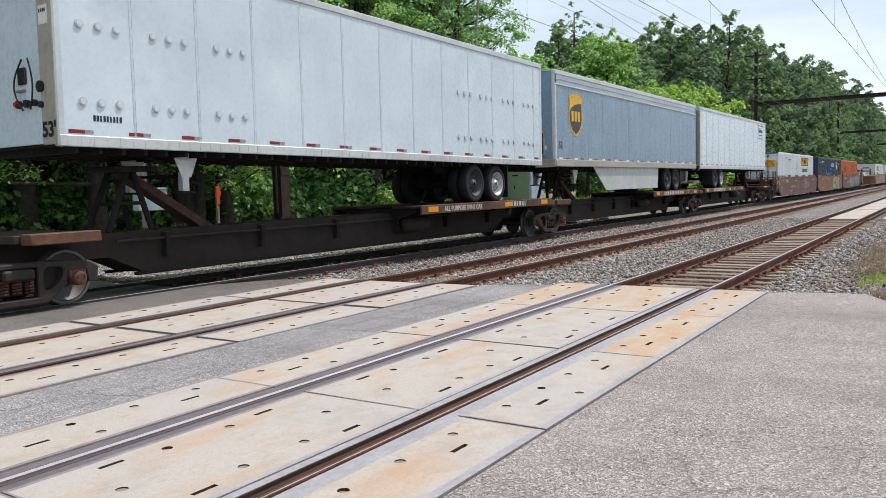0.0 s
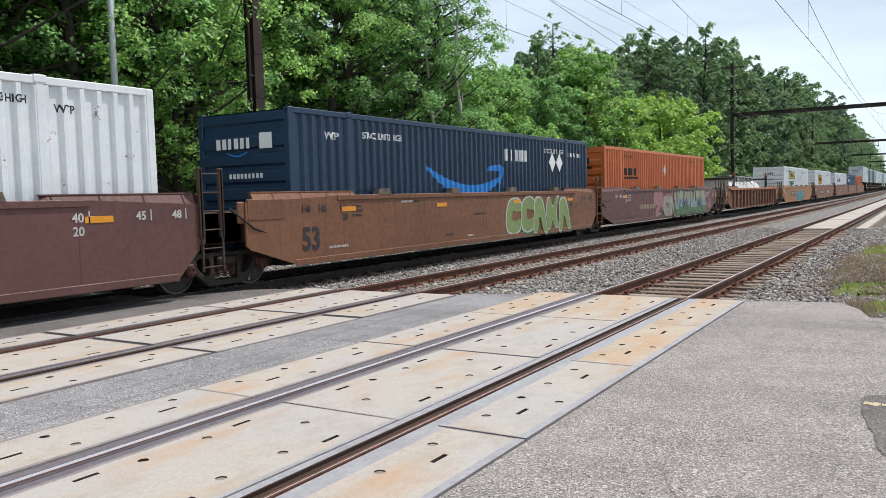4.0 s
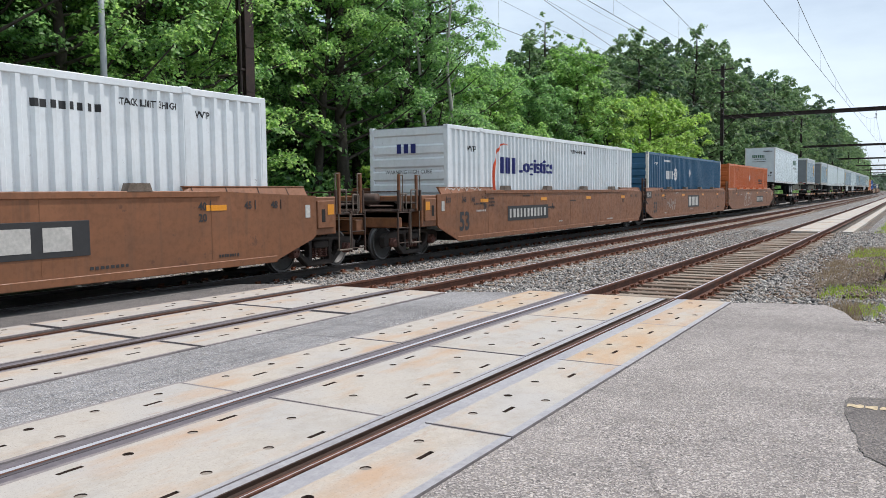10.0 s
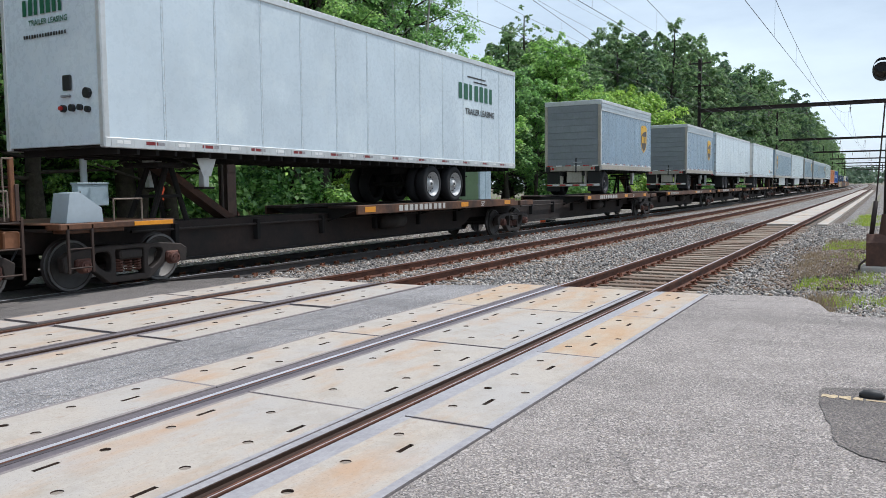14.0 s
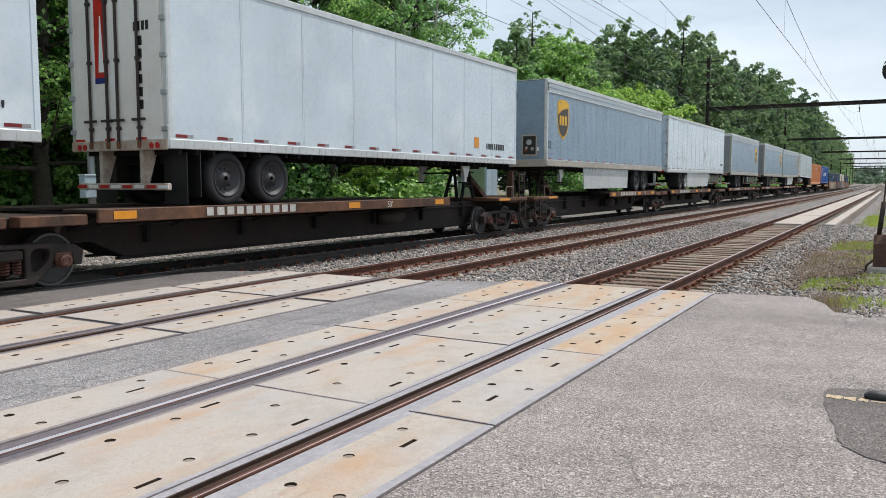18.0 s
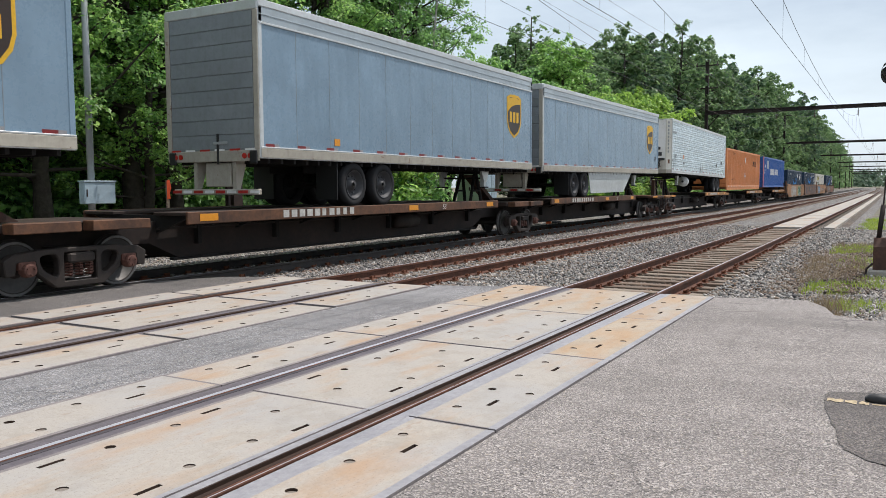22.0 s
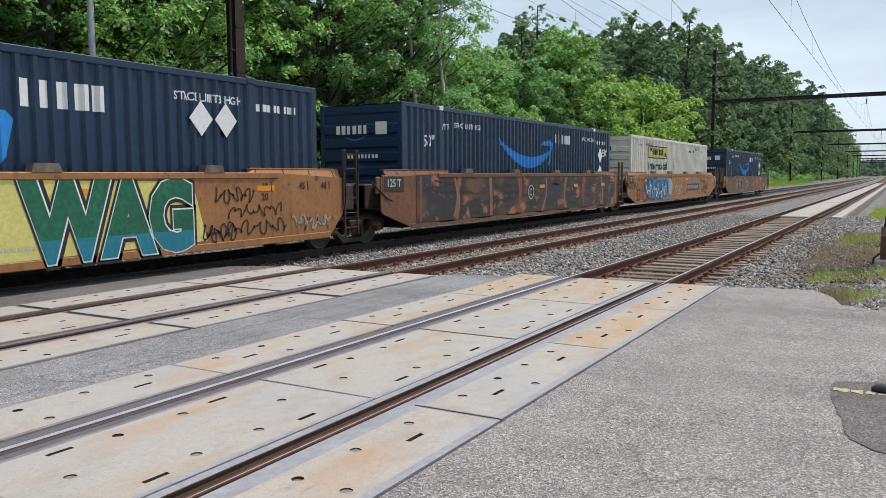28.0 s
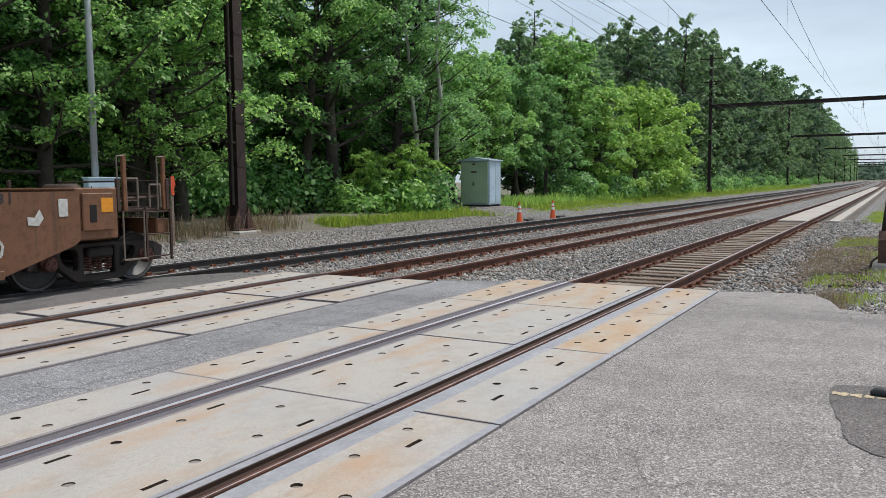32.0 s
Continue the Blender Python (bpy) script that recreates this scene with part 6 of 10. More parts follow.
            ws.tube((0.25 * math.cos(a), s * HALF + s * 0.005, 0.25 * math.sin(a)), (0.25 * math.cos(a), s * HALF + s * 0.035, 0.25 * math.sin(a)), 0.035, "truck", 8)
    ws.tube((0, -1.0, 0), (0, 1.0, 0), 0.085, "wheel", 12)
    bol = Geo().box(-0.23, 0.23, -1.17, 1.17, 0.47, 0.625, "truck", 0.03).box(-0.22, 0.22, -0.95, 0.95, 0.42, 0.70, "truck", 0.03)
    bol.tube((0, 0, 0.70), (0, 0, 0.78), 0.30, "truck", 16)
    for s in (-1, 1):
        bol.box(-0.75, 0.75, s * 0.55 - 0.05, s * 0.55 + 0.05, 0.30, 0.38, "truck", 0.01)
    return fr_me, spring.mesh("spring", weld=True), cap.mesh("bearing_cap"), ws.mesh("wheelset", True), bol.mesh("truck")


TRUCK = truck_meshes()


def truck(parent, x, s):
    """A two-axle truck under a car at x in the car's space; s is the place of the car in the train."""
    fr, spring, cap, ws, bol = TRUCK
    t = part("truck", bol, parent, "grimy two-axle truck, shade beneath the car in its colour")
    t.location = (x, 0, 0)
    a = part("side_frame", fr, t)
    a.location = (0, -1.12, 0)
    b = part("side_frame", fr, t)
    b.location, b.rotation_euler = (0, 1.12, 0), (0, 0, math.pi)
    for d in (-0.18, 0.0, 0.18):
        part("spring", spring, t).location = (d, -1.13, 0)
    for d in (-0.89, 0.89):
        part("bearing_cap", cap, t).location = (d, -1.12, 0)
        w = part("wheelset", ws, t)
        w.location = (d, 0, 0.42)
        spinners.append((w, d, s + x + d))
    return t


def coupler(c, x0, x1):
    g = Geo().box(min(x0, x1), max(x0, x1), -0.09, 0.09, 0.78, 0.94, "under", 0.02)
    g.box(x1 - 0.16, x1 + 0.16, -0.15, 0.15, 0.70, 1.0, "under", 0.04)
    part("coupler", g, c)
    h = Geo()
    vs, fs = [], []
    for k in range(9):
        p = (x0 + (x1 - x0) * k / 8, 0.72 - 0.28 * math.sin(math.pi * k / 8))
        vs += [(p[0], -0.3 + 0.025 * math.cos(a * math.tau / 6), p[1] + 0.025 * math.sin(a * math.tau / 6)) for a in range(6)]
    fs = [(k * 6 + a, k * 6 + (a + 1) % 6, (k + 1) * 6 + (a + 1) % 6, (k + 1) * 6 + a) for k in range(8) for a in range(6)]
    h.add(vs, fs, "black")
    part("air_hose", h, c)


def ladder(c, x, y, z0, z1, mat, rungs=5, w=0.42):
    g = Geo()
    for d in (-w / 2, w / 2):
        g.box(x + d - 0.02, x + d + 0.02, y - 0.02, y + 0.02, z0, z1, mat, 0.004)
    for k in range(rungs):
        z = z0 + 0.08 + (z1 - z0 - 0.16) * k / (rungs - 1)
        g.tube((x - w / 2, y, z), (x + w / 2, y, z), 0.014, mat, 6)
    part("ladder", g, c)


def brake_wheel(c, x, y, z, mat="truck"):
    g = Geo()
    n = 14
    for k in range(n):
        a, b = k * math.tau / n, (k + 1) * math.tau / n
        g.tube((x, y + 0.27 * math.cos(a), z + 0.27 * math.sin(a)), (x, y + 0.27 * math.cos(b), z + 0.27 * math.sin(b)), 0.016, mat, 6)
    for k in range(4):
        a = k * math.tau / 4 + 0.3
        g.tube((x, y, z), (x, y + 0.27 * math.cos(a), z + 0.27 * math.sin(a)), 0.012, mat, 5)
    g.tube((x, y, z), (x + 0.25, y, z), 0.025, mat, 6)
    part("brake_wheel", g, c)


# ---- well cars ----
YW = -1.50


def well_unit(s, mat, label, left="end", right="end", ribs=False, number=1, yellow=4, plate=None, big53=True, dark53=True, hi=1.70, flare=True, shift=0.0, guides=True):
    """One well. left and right: 'end' with coupler and platform, 'shared' with the truck under this unit, 'hung' on the next one's truck."""
    c = thing("well_car", label, "railcar", "well cars of the train", (s, TRACKS[2], 0))
    L = 9.25
    lo = 0.36
    R = 8.65 if right == "shared" else L
    low_l, low_r = (-7.95 if left == "hung" else -8.2), (8.2 if right == "shared" else 8.05)
    outline = [(low_l, lo), (low_r, lo), (R - 0.1, 0.72), (R, 0.80), (R, min(1.60, hi)), (6.6, hi), (-6.6, hi), (-L, min(1.60, hi)), (-L, 0.80), (-L + 0.1, 0.72)]
    for sgn in (1, -1):
        g = Geo().prism(outline, sgn * YW - 0.02, sgn * YW + 0.02, mat)
        part("side_wall", g, c)
        g = Geo().box(low_l, low_r, min(sgn * YW, sgn * (YW - 0.03)), max(sgn * YW, sgn * (YW - 0.03)) + 0.0, lo - 0.04, lo + 0.09, mat, 0.01)
        part("bottom_chord", g, c)
        g = Geo().box(-6.6, 6.6, sgn * (YW + 0.0) - 0.045, sgn * (YW + 0.0) + 0.045, hi - 0.10, hi + 0.012, mat, 0.012)
        part("top_chord", g, c)
        for e in (-1, 1) if flare else ():
            g = Geo()
            x0, x1 = sorted((e * 5.9, 8.62 if e > 0 and right == "shared" else e * 9.0))
            g.add([(x0, sgn * YW, 1.60), (x1, sgn * YW, 1.60), (x1, sgn * (YW + 0.10), 1.79), (x0 + (0.12 if e > 0 else 0), sgn * (YW + 0.10), 1.79),
                   (x0, sgn * (YW + 0.05), 1.60), (x1, sgn * (YW + 0.05), 1.60), (x1, sgn * (YW + 0.16), 1.79), (x0, sgn * (YW + 0.16), 1.79)],
                  [(0, 1, 2, 3), (5, 4, 7, 6), (3, 2, 6, 7), (0, 3, 7, 4), (1, 5, 6, 2)], mat)
            g.box(x0, x1, sgn * (YW + 0.13) - 0.05, sgn * (YW + 0.13) + 0.05, 1.775, 1.80, mat, 0.004)
            part("end_flare", g, c)
    seam = Geo().box(-0.006, 0.006, YW - 0.023, YW - 0.02, lo + 0.1, hi - 0.11, mat).mesh("weld_seam")
    for k in range(5):
        part("weld_seam", seam, c).location = (-6.4 + 3.2 * k, 0, 0)
    for e in (-1, 1) if flare else ():
        for k in range(4):
            x = e * (6.05 + (0.8 if e < 0 or right != "shared" else 0.78) * k)
            g = Geo().add([(x - 0.012, YW - 0.006, 1.60), (x + 0.012, YW - 0.006, 1.60), (x + 0.012, YW + 0.094, 1.785), (x - 0.012, YW + 0.094, 1.785)], [(0, 1, 2, 3)], "under")
            part("flare_joint", g, c)
    if ribs:
        for k in range(15):
            x = -7.9 + 15.8 * k / 14
            part("rib", Geo().box(x - 0.07, x + 0.07, YW - 0.14, YW - 0.02, lo + 0.06, hi - 0.11, mat, 0.012), c)
        part("top_flange", Geo().box(-9.0, 9.0, YW - 0.16, YW + 0.02, hi - 0.1, hi + 0.03, "flange", 0.012), c, "worn yellow-orange top flange")
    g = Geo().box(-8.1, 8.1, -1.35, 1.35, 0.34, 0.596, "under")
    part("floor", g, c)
    for e in (-1, 1):
        x0, x1 = sorted((e * 8.35, e * 9.95))
        part("end_beam", Geo().box(x0, x1, -1.2, 1.2, 0.86, 1.45, "end_steel", 0.03), c, "grimy end beam")
        if (left if e < 0 else right) != "end":
            if e < 0:
                part("end_box_plate", Geo().box(-9.2, -8.2, YW - 0.03, YW + 0.03, 1.26, 1.66, mat, 0.012), c)
                part("lift_slot", Geo().box(-9.42, -9.24, YW + 0.0, YW + 0.05, 1.22, 1.62, mat, 0.02), c)
                part("brake_hose", Geo().tube((-9.6, YW + 0.02, 1.5), (-9.05, YW - 0.03, 1.12), 0.022, "black", 6).tube((-9.05, YW - 0.03, 1.12), (-8.5, YW + 0.02, 0.96), 0.022, "black", 6), c, "curved black brake hose")
            continue
        g = Geo()
        g.box(min(e * 9.2, e * 9.95), max(e * 9.2, e * 9.95), YW + 0.02, -YW - 0.02, 0.78, 1.58, mat, 0.02)
        part("end_bulkhead", g, c)
        part("end_box_plate", Geo().box(min(e * 9.3, e * 9.85), max(e * 9.3, e * 9.85), YW - 0.02, YW + 0.03, 0.92, 1.5, mat, 0.015), c)
        part("lift_slot", Geo().box(min(e * 9.42, e * 9.54), max(e * 9.42, e * 9.54), YW - 0.026, YW - 0.018, 1.05, 1.32, "under", 0.004), c, "dark lifting slot")
        part("end_reflector", Geo().box(min(e * 9.62, e * 9.83), max(e * 9.62, e * 9.83), YW - 0.026, YW - 0.019, 1.2, 1.42, "amber", 0.002), c, "amber end reflector")
        part("end_label", Geo().box(min(e * 9.05, e * 8.9), max(e * 9.05, e * 8.9), YW - 0.03, YW - 0.022, 1.16, 1.42, "stencil", 0.002), c)
    body = mat
    for e, kind in ((-1, left), (1, right)):
        if kind == "end":
            mat = body
            x0, x1 = sorted((e * 9.95, e * 11.0))
            g = Geo().box(x0, x1, -0.45, 0.45, 0.62, 1.02, mat, 0.02)
            g.box(min(e * 10.75, e * 11.0), max(e * 10.75, e * 11.0), -1.42, 1.42, 0.80, 1.05, mat, 0.02)
            part("end_sill", g, c)
            mat = "end_steel"
            g = Geo().box(x0, x1, -1.4, 1.4, 1.18, 1.23, mat, 0.008)
            for k in range(9):
                y = -1.3 + k * 0.32
                g.box(x0, x1, y, y + 0.02, 1.23, 1.25, mat)
            part("platform", g, c, "steel end platform")
            for x in (e * 9.98, e * 10.95):
                for y in (-1.45, 1.45):
                    part("handrail_post", Geo().box(x - 0.03, x + 0.03, y - 0.03, y + 0.03, 1.2, 1.72, mat, 0.006), c)
            for z in (1.45, 1.68):
                part("handrail", Geo().tube((e * 10.95, -1.45, z), (e * 10.95, 1.45, z), 0.018, mat, 6), c)
            ladder(c, e * 10.75, YW + 0.04, 0.35, 1.25, mat, 3, 0.5)
            for y in (YW + 0.03, -YW - 0.03):
                g = Geo().tube((e * 10.45, y, 1.2), (e * 10.45, y, 0.42), 0.016, "grab", 6).tube((e * 10.05, y, 1.2), (e * 10.05, y, 0.42), 0.016, "grab", 6)
                g.box(min(e * 10.02, e * 10.48), max(e * 10.02, e * 10.48), y - 0.04, y + 0.04, 0.40, 0.43, "grab", 0.004)
                part("step_stirrup", g, c, "worn steel step stirrup")
            for x, z1 in ((e * 10.15, 1.72), (e * 10.6, 1.62)):
                part("grab_iron", Geo().tube((x, YW + 0.06, 1.25), (x, YW + 0.06, z1), 0.018, "grab", 6).tube((x, YW + 0.06, z1), (x + e * 0.22, YW + 0.06, z1), 0.018, "grab", 6).tube((x + e * 0.22, YW + 0.06, z1), (x + e * 0.22, YW + 0.06, 1.25), 0.018, "grab", 6), c, "worn grab iron")
            for y, z in ((YW + 0.1, 1.38), (-0.6, 1.3), (0.5, 1.35)):
                part("brake_pipe", Geo().tube((e * 9.2, y, z), (e * 11.0, y, z + 0.04), 0.03, "end_steel", 6), c)
            part("brake_cylinder", Geo().tube((e * 10.1, -0.2, 1.48), (e * 10.1, 0.5, 1.48), 0.17, "end_steel", 14), c, "", True)
            for x in (e * 10.12, e * 10.9):
                g = Geo().box(x - 0.035, x + 0.035, YW + 0.04, YW + 0.10, 1.2, 2.10, "post_rust", 0.008)
                g.tube((x - e * 0.14, YW + 0.05, 1.2), (x - e * 0.14, YW + 0.05, 2.08), 0.014, "grab", 6).tube((x - e * 0.14, YW + 0.05, 2.08), (x, YW + 0.05, 2.08), 0.014, "grab", 6)
                part("end_post", g, c, "rusty end post with a thin grab loop")
            truck(c, e * 9.85, s)
            coupler(c, e * 10.9, e * 11.35)
        elif kind == "shared":
            truck(c, e * 9.6, s)
        if kind in ("shared", "hung"):
            if kind == "shared":
                ladder(c, 8.92, YW - 0.05, 0.42, 2.2, mat, 6, 0.46)
                for d in (-0.23, 0.23):
                    part("ladder_post", Geo().box(8.92 + d - 0.045, 8.92 + d + 0.045, YW - 0.07, YW + 0.0, 1.0, 2.22, mat, 0.008), c)
            g = Geo().box(min(e * 8.9, e * 9.7), max(e * 8.9, e * 9.7), -0.35, 0.35, 0.7, 1.0, mat, 0.03)
            part("drawbar", g, c)
    for ob in c.children:
        ob.location.x += shift
    block = Geo().prism([(-0.24, hi + 0.005), (0.24, hi + 0.005), (0.19, hi + 0.14), (-0.19, hi + 0.14)], YW - 0.05, YW + 0.12, "grab").mesh("guide_block")
    for x in (-4.9, -1.7, 1.7, 4.9) if guides else ():
        part("guide_block", block, c, "worn steel guide block").location = (x, 0, 0)
    y = YW - 0.024
    rng = random.Random(number)
    for k in range(yellow):
        x = -6.3 + 12.6 * k / max(1, yellow - 1) + rng.uniform(-0.3, 0.3)
        part("reflector", Geo().box(x - 0.24, x + 0.24, y - 0.004, y, 1.36, 1.46, "amber", 0.002), c, "amber reflector")
    if plate is not None:
        px, pw = plate
        part("mark_panel", Geo().box(px - 0.1, px + pw + 0.1, y - 0.006, y, 1.02, 1.34, "black_panel", 0.002), c, "black number panel")
        part("number_marking", bars(px, 1.07, pw, 0.22, 11, y - 0.009, "stencil", number), c)
    if big53:
        part("size_number", moved(words("53", 0.72, "black_panel" if dark53 else "stencil", 0.02), -7.75, y - 0.003, 0.62, (0.8, 0.9)), c)
    ink = "stencil" if body == "well_maroon" else "black_panel"
    for x, txt in ((-8.5, "53"), (-7.65, "48"), (-7.15, "45"), (-6.45, "40"), (-6.45, "20"), (7.2, "45"), (7.9, "48"), (6.1, "40"), (6.1, "20")):
        part("length_mark", moved(words(txt, 0.19, ink, 0.005), x, y - 0.003, 1.18 if txt == "20" else 1.38), c)
        if txt != "20":
            lx = x - 0.05 if x < 0 else x + 0.27
            part("length_line", Geo().box(lx, lx + 0.02, y - 0.004, y - 0.001, 1.36, 1.54, ink), c)
    for x, z, w, n in ((-6.12, 1.44, 0.36, 6), (-6.12, 1.34, 0.42, 7), (-6.12, 1.24, 0.36, 6)):
        part("load_writing", bars(x, z, w, 0.05, n, y - 0.003, ink, number), c)
    for k in range(7):
        x = rng.uniform(-7, 7)
        part("stencil_marking", bars(x, rng.choice((0.52, 0.6, 1.1, 1.3, 1.5)), rng.uniform(0.3, 0.8), 0.05, 8, y - 0.003, "stencil" if k % 2 else "black_panel", number + k), c)
    movers.append((c, s))
    return c


# ---- spine cars ----
def spine_unit(s, x_left, x_right, deck, label, left="hung", right="shared", hitch=None, number=1, text=None, bright=False, inset=1.45):
    c = thing("spine_car", label, "railcar", "spine cars of the train", (s, TRACKS[2], 0))
    col = "spine_orange" if bright else "spine"
    edge = "spine_bright" if bright else "spine_orange"
    a, b = x_left, x_right
    g = Geo()
    prof = [(a, 0.62), (a, 1.02), (b, 1.02), (b, 0.62), (b - 1.9, 0.62), (b - 2.6, 0.30), (a + 2.6, 0.30), (a + 1.9, 0.62)]
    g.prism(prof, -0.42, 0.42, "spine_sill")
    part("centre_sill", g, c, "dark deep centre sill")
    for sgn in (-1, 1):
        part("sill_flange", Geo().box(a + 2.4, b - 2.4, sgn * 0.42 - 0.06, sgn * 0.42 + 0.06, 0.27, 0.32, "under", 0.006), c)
    d0, d1 = deck
    for sgn in (-1, 1):
        g = Geo().box(d0, d1, min(sgn * 0.55, sgn * 1.38), max(sgn * 0.55, sgn * 1.38), 1.13, 1.19, "spine", 0.01)
        part("runway_deck", g, c)
        g = Geo().box(d0, d1, sgn * 1.40 - 0.03, sgn * 1.40 + 0.03, 0.98, 1.20, edge, 0.012)
        part("deck_side", g, c, "rusty orange-brown deck edge")
    n = max(3, int((d1 - d0) / 1.6))
    for k in range(n):
        x = d0 + 0.2 + (d1 - d0 - 0.4) * k / (n - 1)
        yz = [(-1.36, 1.13), (-0.42, 0.8), (0.42, 0.8), (1.36, 1.13)]
        vs = [(x + d, py, pz) for d in (-0.04, 0.04) for py, pz in yz]
        part("cross_bearer", Geo().add(vs, [(0, 3, 2, 1), (4, 5, 6, 7), (0, 1, 5, 4), (1, 2, 6, 5), (2, 3, 7, 6), (3, 0, 4, 7)], "under"), c)
    y = -1.433
    for x in (d0 + 0.5, d0 + (d1 - d0) * 0.6, d1 - 0.6):
        part("reflector", Geo().box(x - 0.22, x + 0.22, y - 0.004, y, 1.03, 1.16, "amber", 0.002), c, "faded amber reflector")
    if text:
        part("lettering", moved(words(text, 0.17, "stencil", 0.004), d0 + 1.0, y - 0.003, 1.03), c)
        part("number_marking", bars(d0 + (d1 - d0) * 0.62, 1.03, 1.0, 0.13, 6, y - 0.003, "stencil", number), c)
    else:
        part("number_marking", bars(d0 + (d1 - d0) * 0.2, 1.02, 2.5, 0.15, 10, y - 0.003, "stencil", number), c)
    part("length_mark", moved(words("53'", 0.2, "stencil", 0.004), d0 + (d1 - d0) * 0.72, y - 0.003, 1.02), c)
    for e in (a, b):
        sg = 1 if e > 0 else -1
        x0, x1 = sorted((e, e - sg * 1.3))
        part("end_platform", Geo().box(x0, x1, -1.05, 1.05, 0.98, 1.10, col, 0.012), c)
        part("end_side", Geo().box(x0 + 0.1, x1 - 0.1, -1.32, -1.05, 0.96, 1.12, edge, 0.012), c)
    x = hitch if hitch is not None else 0.0
    if hitch is not None:
        g = Geo()
        for y in (-0.31, 0.31):
            g.tube((x - 0.5, y, 1.02), (x - 0.06, y * 0.8, 2.05), 0.055, "under", 8)
            g.tube((x + 0.35, y, 1.02), (x + 0.06, y * 0.8, 2.05), 0.055, "under", 8)
            g.tube((x - 0.3, y, 1.5), (x + 0.2, y, 1.5), 0.035, "under", 6)
        g.box(x - 0.42, x + 0.42, -0.48, 0.48, 2.04, 2.13, "under", 0.02)
        part("hitch", g, c, "trailer hitch stanchion")
        part("hitch_brace", Geo().prism([(x + 1.55, 1.02), (x + 1.85, 1.02), (x + 0.15, 2.02), (x - 0.12, 2.02)], -0.16, 0.16, "hitch_rust"), c, "rusty diagonal hitch brace")
    part("air_tank", Geo().tube((1.2, -0.62, 0.72), (2.2, -0.62, 0.72), 0.19, "truck", 14), c, "cylindrical air reservoir", True)
    g = Geo()
    for k in range(6):
        x = a + 3 + (b - a - 6) * k / 5
        g.box(x - 0.05, x + 0.05, -0.55, -0.42, 0.55, 0.98, "under", 0.01)
    g.tube((a + 2.0, -0.5, 0.88), (b - 2.0, -0.5, 0.88), 0.025, "truck", 6)
    part("brake_pipe", g, c)
    for e, kind, sg in ((a, left, -1), (b, right, 1)):
        if kind == "end":
            truck(c, e - sg * inset, s)
            coupler(c, e, e + sg * 0.5)
            part("end_deck", Geo().box(min(e, e - sg * 2.2), max(e, e - sg * 2.2), -1.38, 1.38, 1.02, 1.12, edge, 0.015), c)
            ladder(c, e - sg * 0.35, -1.36, 0.35, 1.1, col, 3, 0.42)
            if sg > 0:
                ladder(c, e - 0.3, -1.30, 1.12, 1.95, col, 4, 0.42)
                brake_wheel(c, e - 0.1, -0.85, 1.75)
                part("brake_stand", Geo().prism([(e - 0.30, 1.12), (e - 0.06, 1.12), (e - 0.12, 1.98), (e - 0.24, 1.98)], -0.93, -0.76, "hitch_rust"), c, "rusty hand-brake housing")
            part("grab_rail", Geo().tube((e - sg * 1.0, -1.33, 1.12), (e - sg * 1.0, -1.33, 1.48), 0.016, "grab", 6).tube((e - sg * 1.0, -1.33, 1.48), (e - sg * 1.55, -1.33, 1.48), 0.016, "grab", 6).tube((e - sg * 1.55, -1.33, 1.48), (e - sg * 1.55, -1.33, 1.12), 0.016, "grab", 6), c, "worn steel grab rail")
            part("end_reflector", Geo().box(min(e - sg * 2.15, e - sg * 1.35), max(e - sg * 2.15, e - sg * 1.35), -1.388, -1.38, 1.035, 1.105, "amber", 0.002), c, "amber end reflector")
        elif kind == "shared":
            truck(c, e, s)
    movers.append((c, s))
    return c


# ---- trailers ----
def wheel_meshes(rim):
    g = Geo().lathe([(-0.02, 0.335), (-0.14, 0.34), (-0.14, 0.46), (-0.11, 0.50), (0.11, 0.50), (0.14, 0.46), (0.14, 0.34), (0.02, 0.335)], 0, 0, 0, "tyre", 28)
    r = Geo().lathe([(-0.150, 0.335), (-0.140, 0.31), (-0.03, 0.28), (-0.02, 0.14), (-0.10, 0.12), (-0.11, 0.05)], 0, 0, 0, rim, 24, (False, True))
    for k in range(10):
        a = k * math.tau / 10
        r.tube((0.20 * math.cos(a), -0.05, 0.20 * math.sin(a)), (0.20 * math.cos(a), -0.01, 0.20 * math.sin(a)), 0.022, "rim_dark", 6)
    return g.mesh("tyre", True), r.mesh("rim", True)


RIMS = {k: wheel_meshes(k) for k in ("rim", "rim_dark")}
_tape = {}


def tape_mesh(mat, w):
    if (mat, w) not in _tape:
        if mat == "red":
            g = Geo().box(-0.2, 0.06, -0.003, 0.001, -0.028, 0.028, "tape_red").box(0.06, 0.2, -0.003, 0.001, -0.028, 0.028, "tape_grey")
        else:
            g = Geo().box(-w / 2, w / 2, -0.003, 0.001, -0.028, 0.028, mat)
        _tape[(mat, w)] = g.mesh("reflector")
    return _tape[(mat, w)]


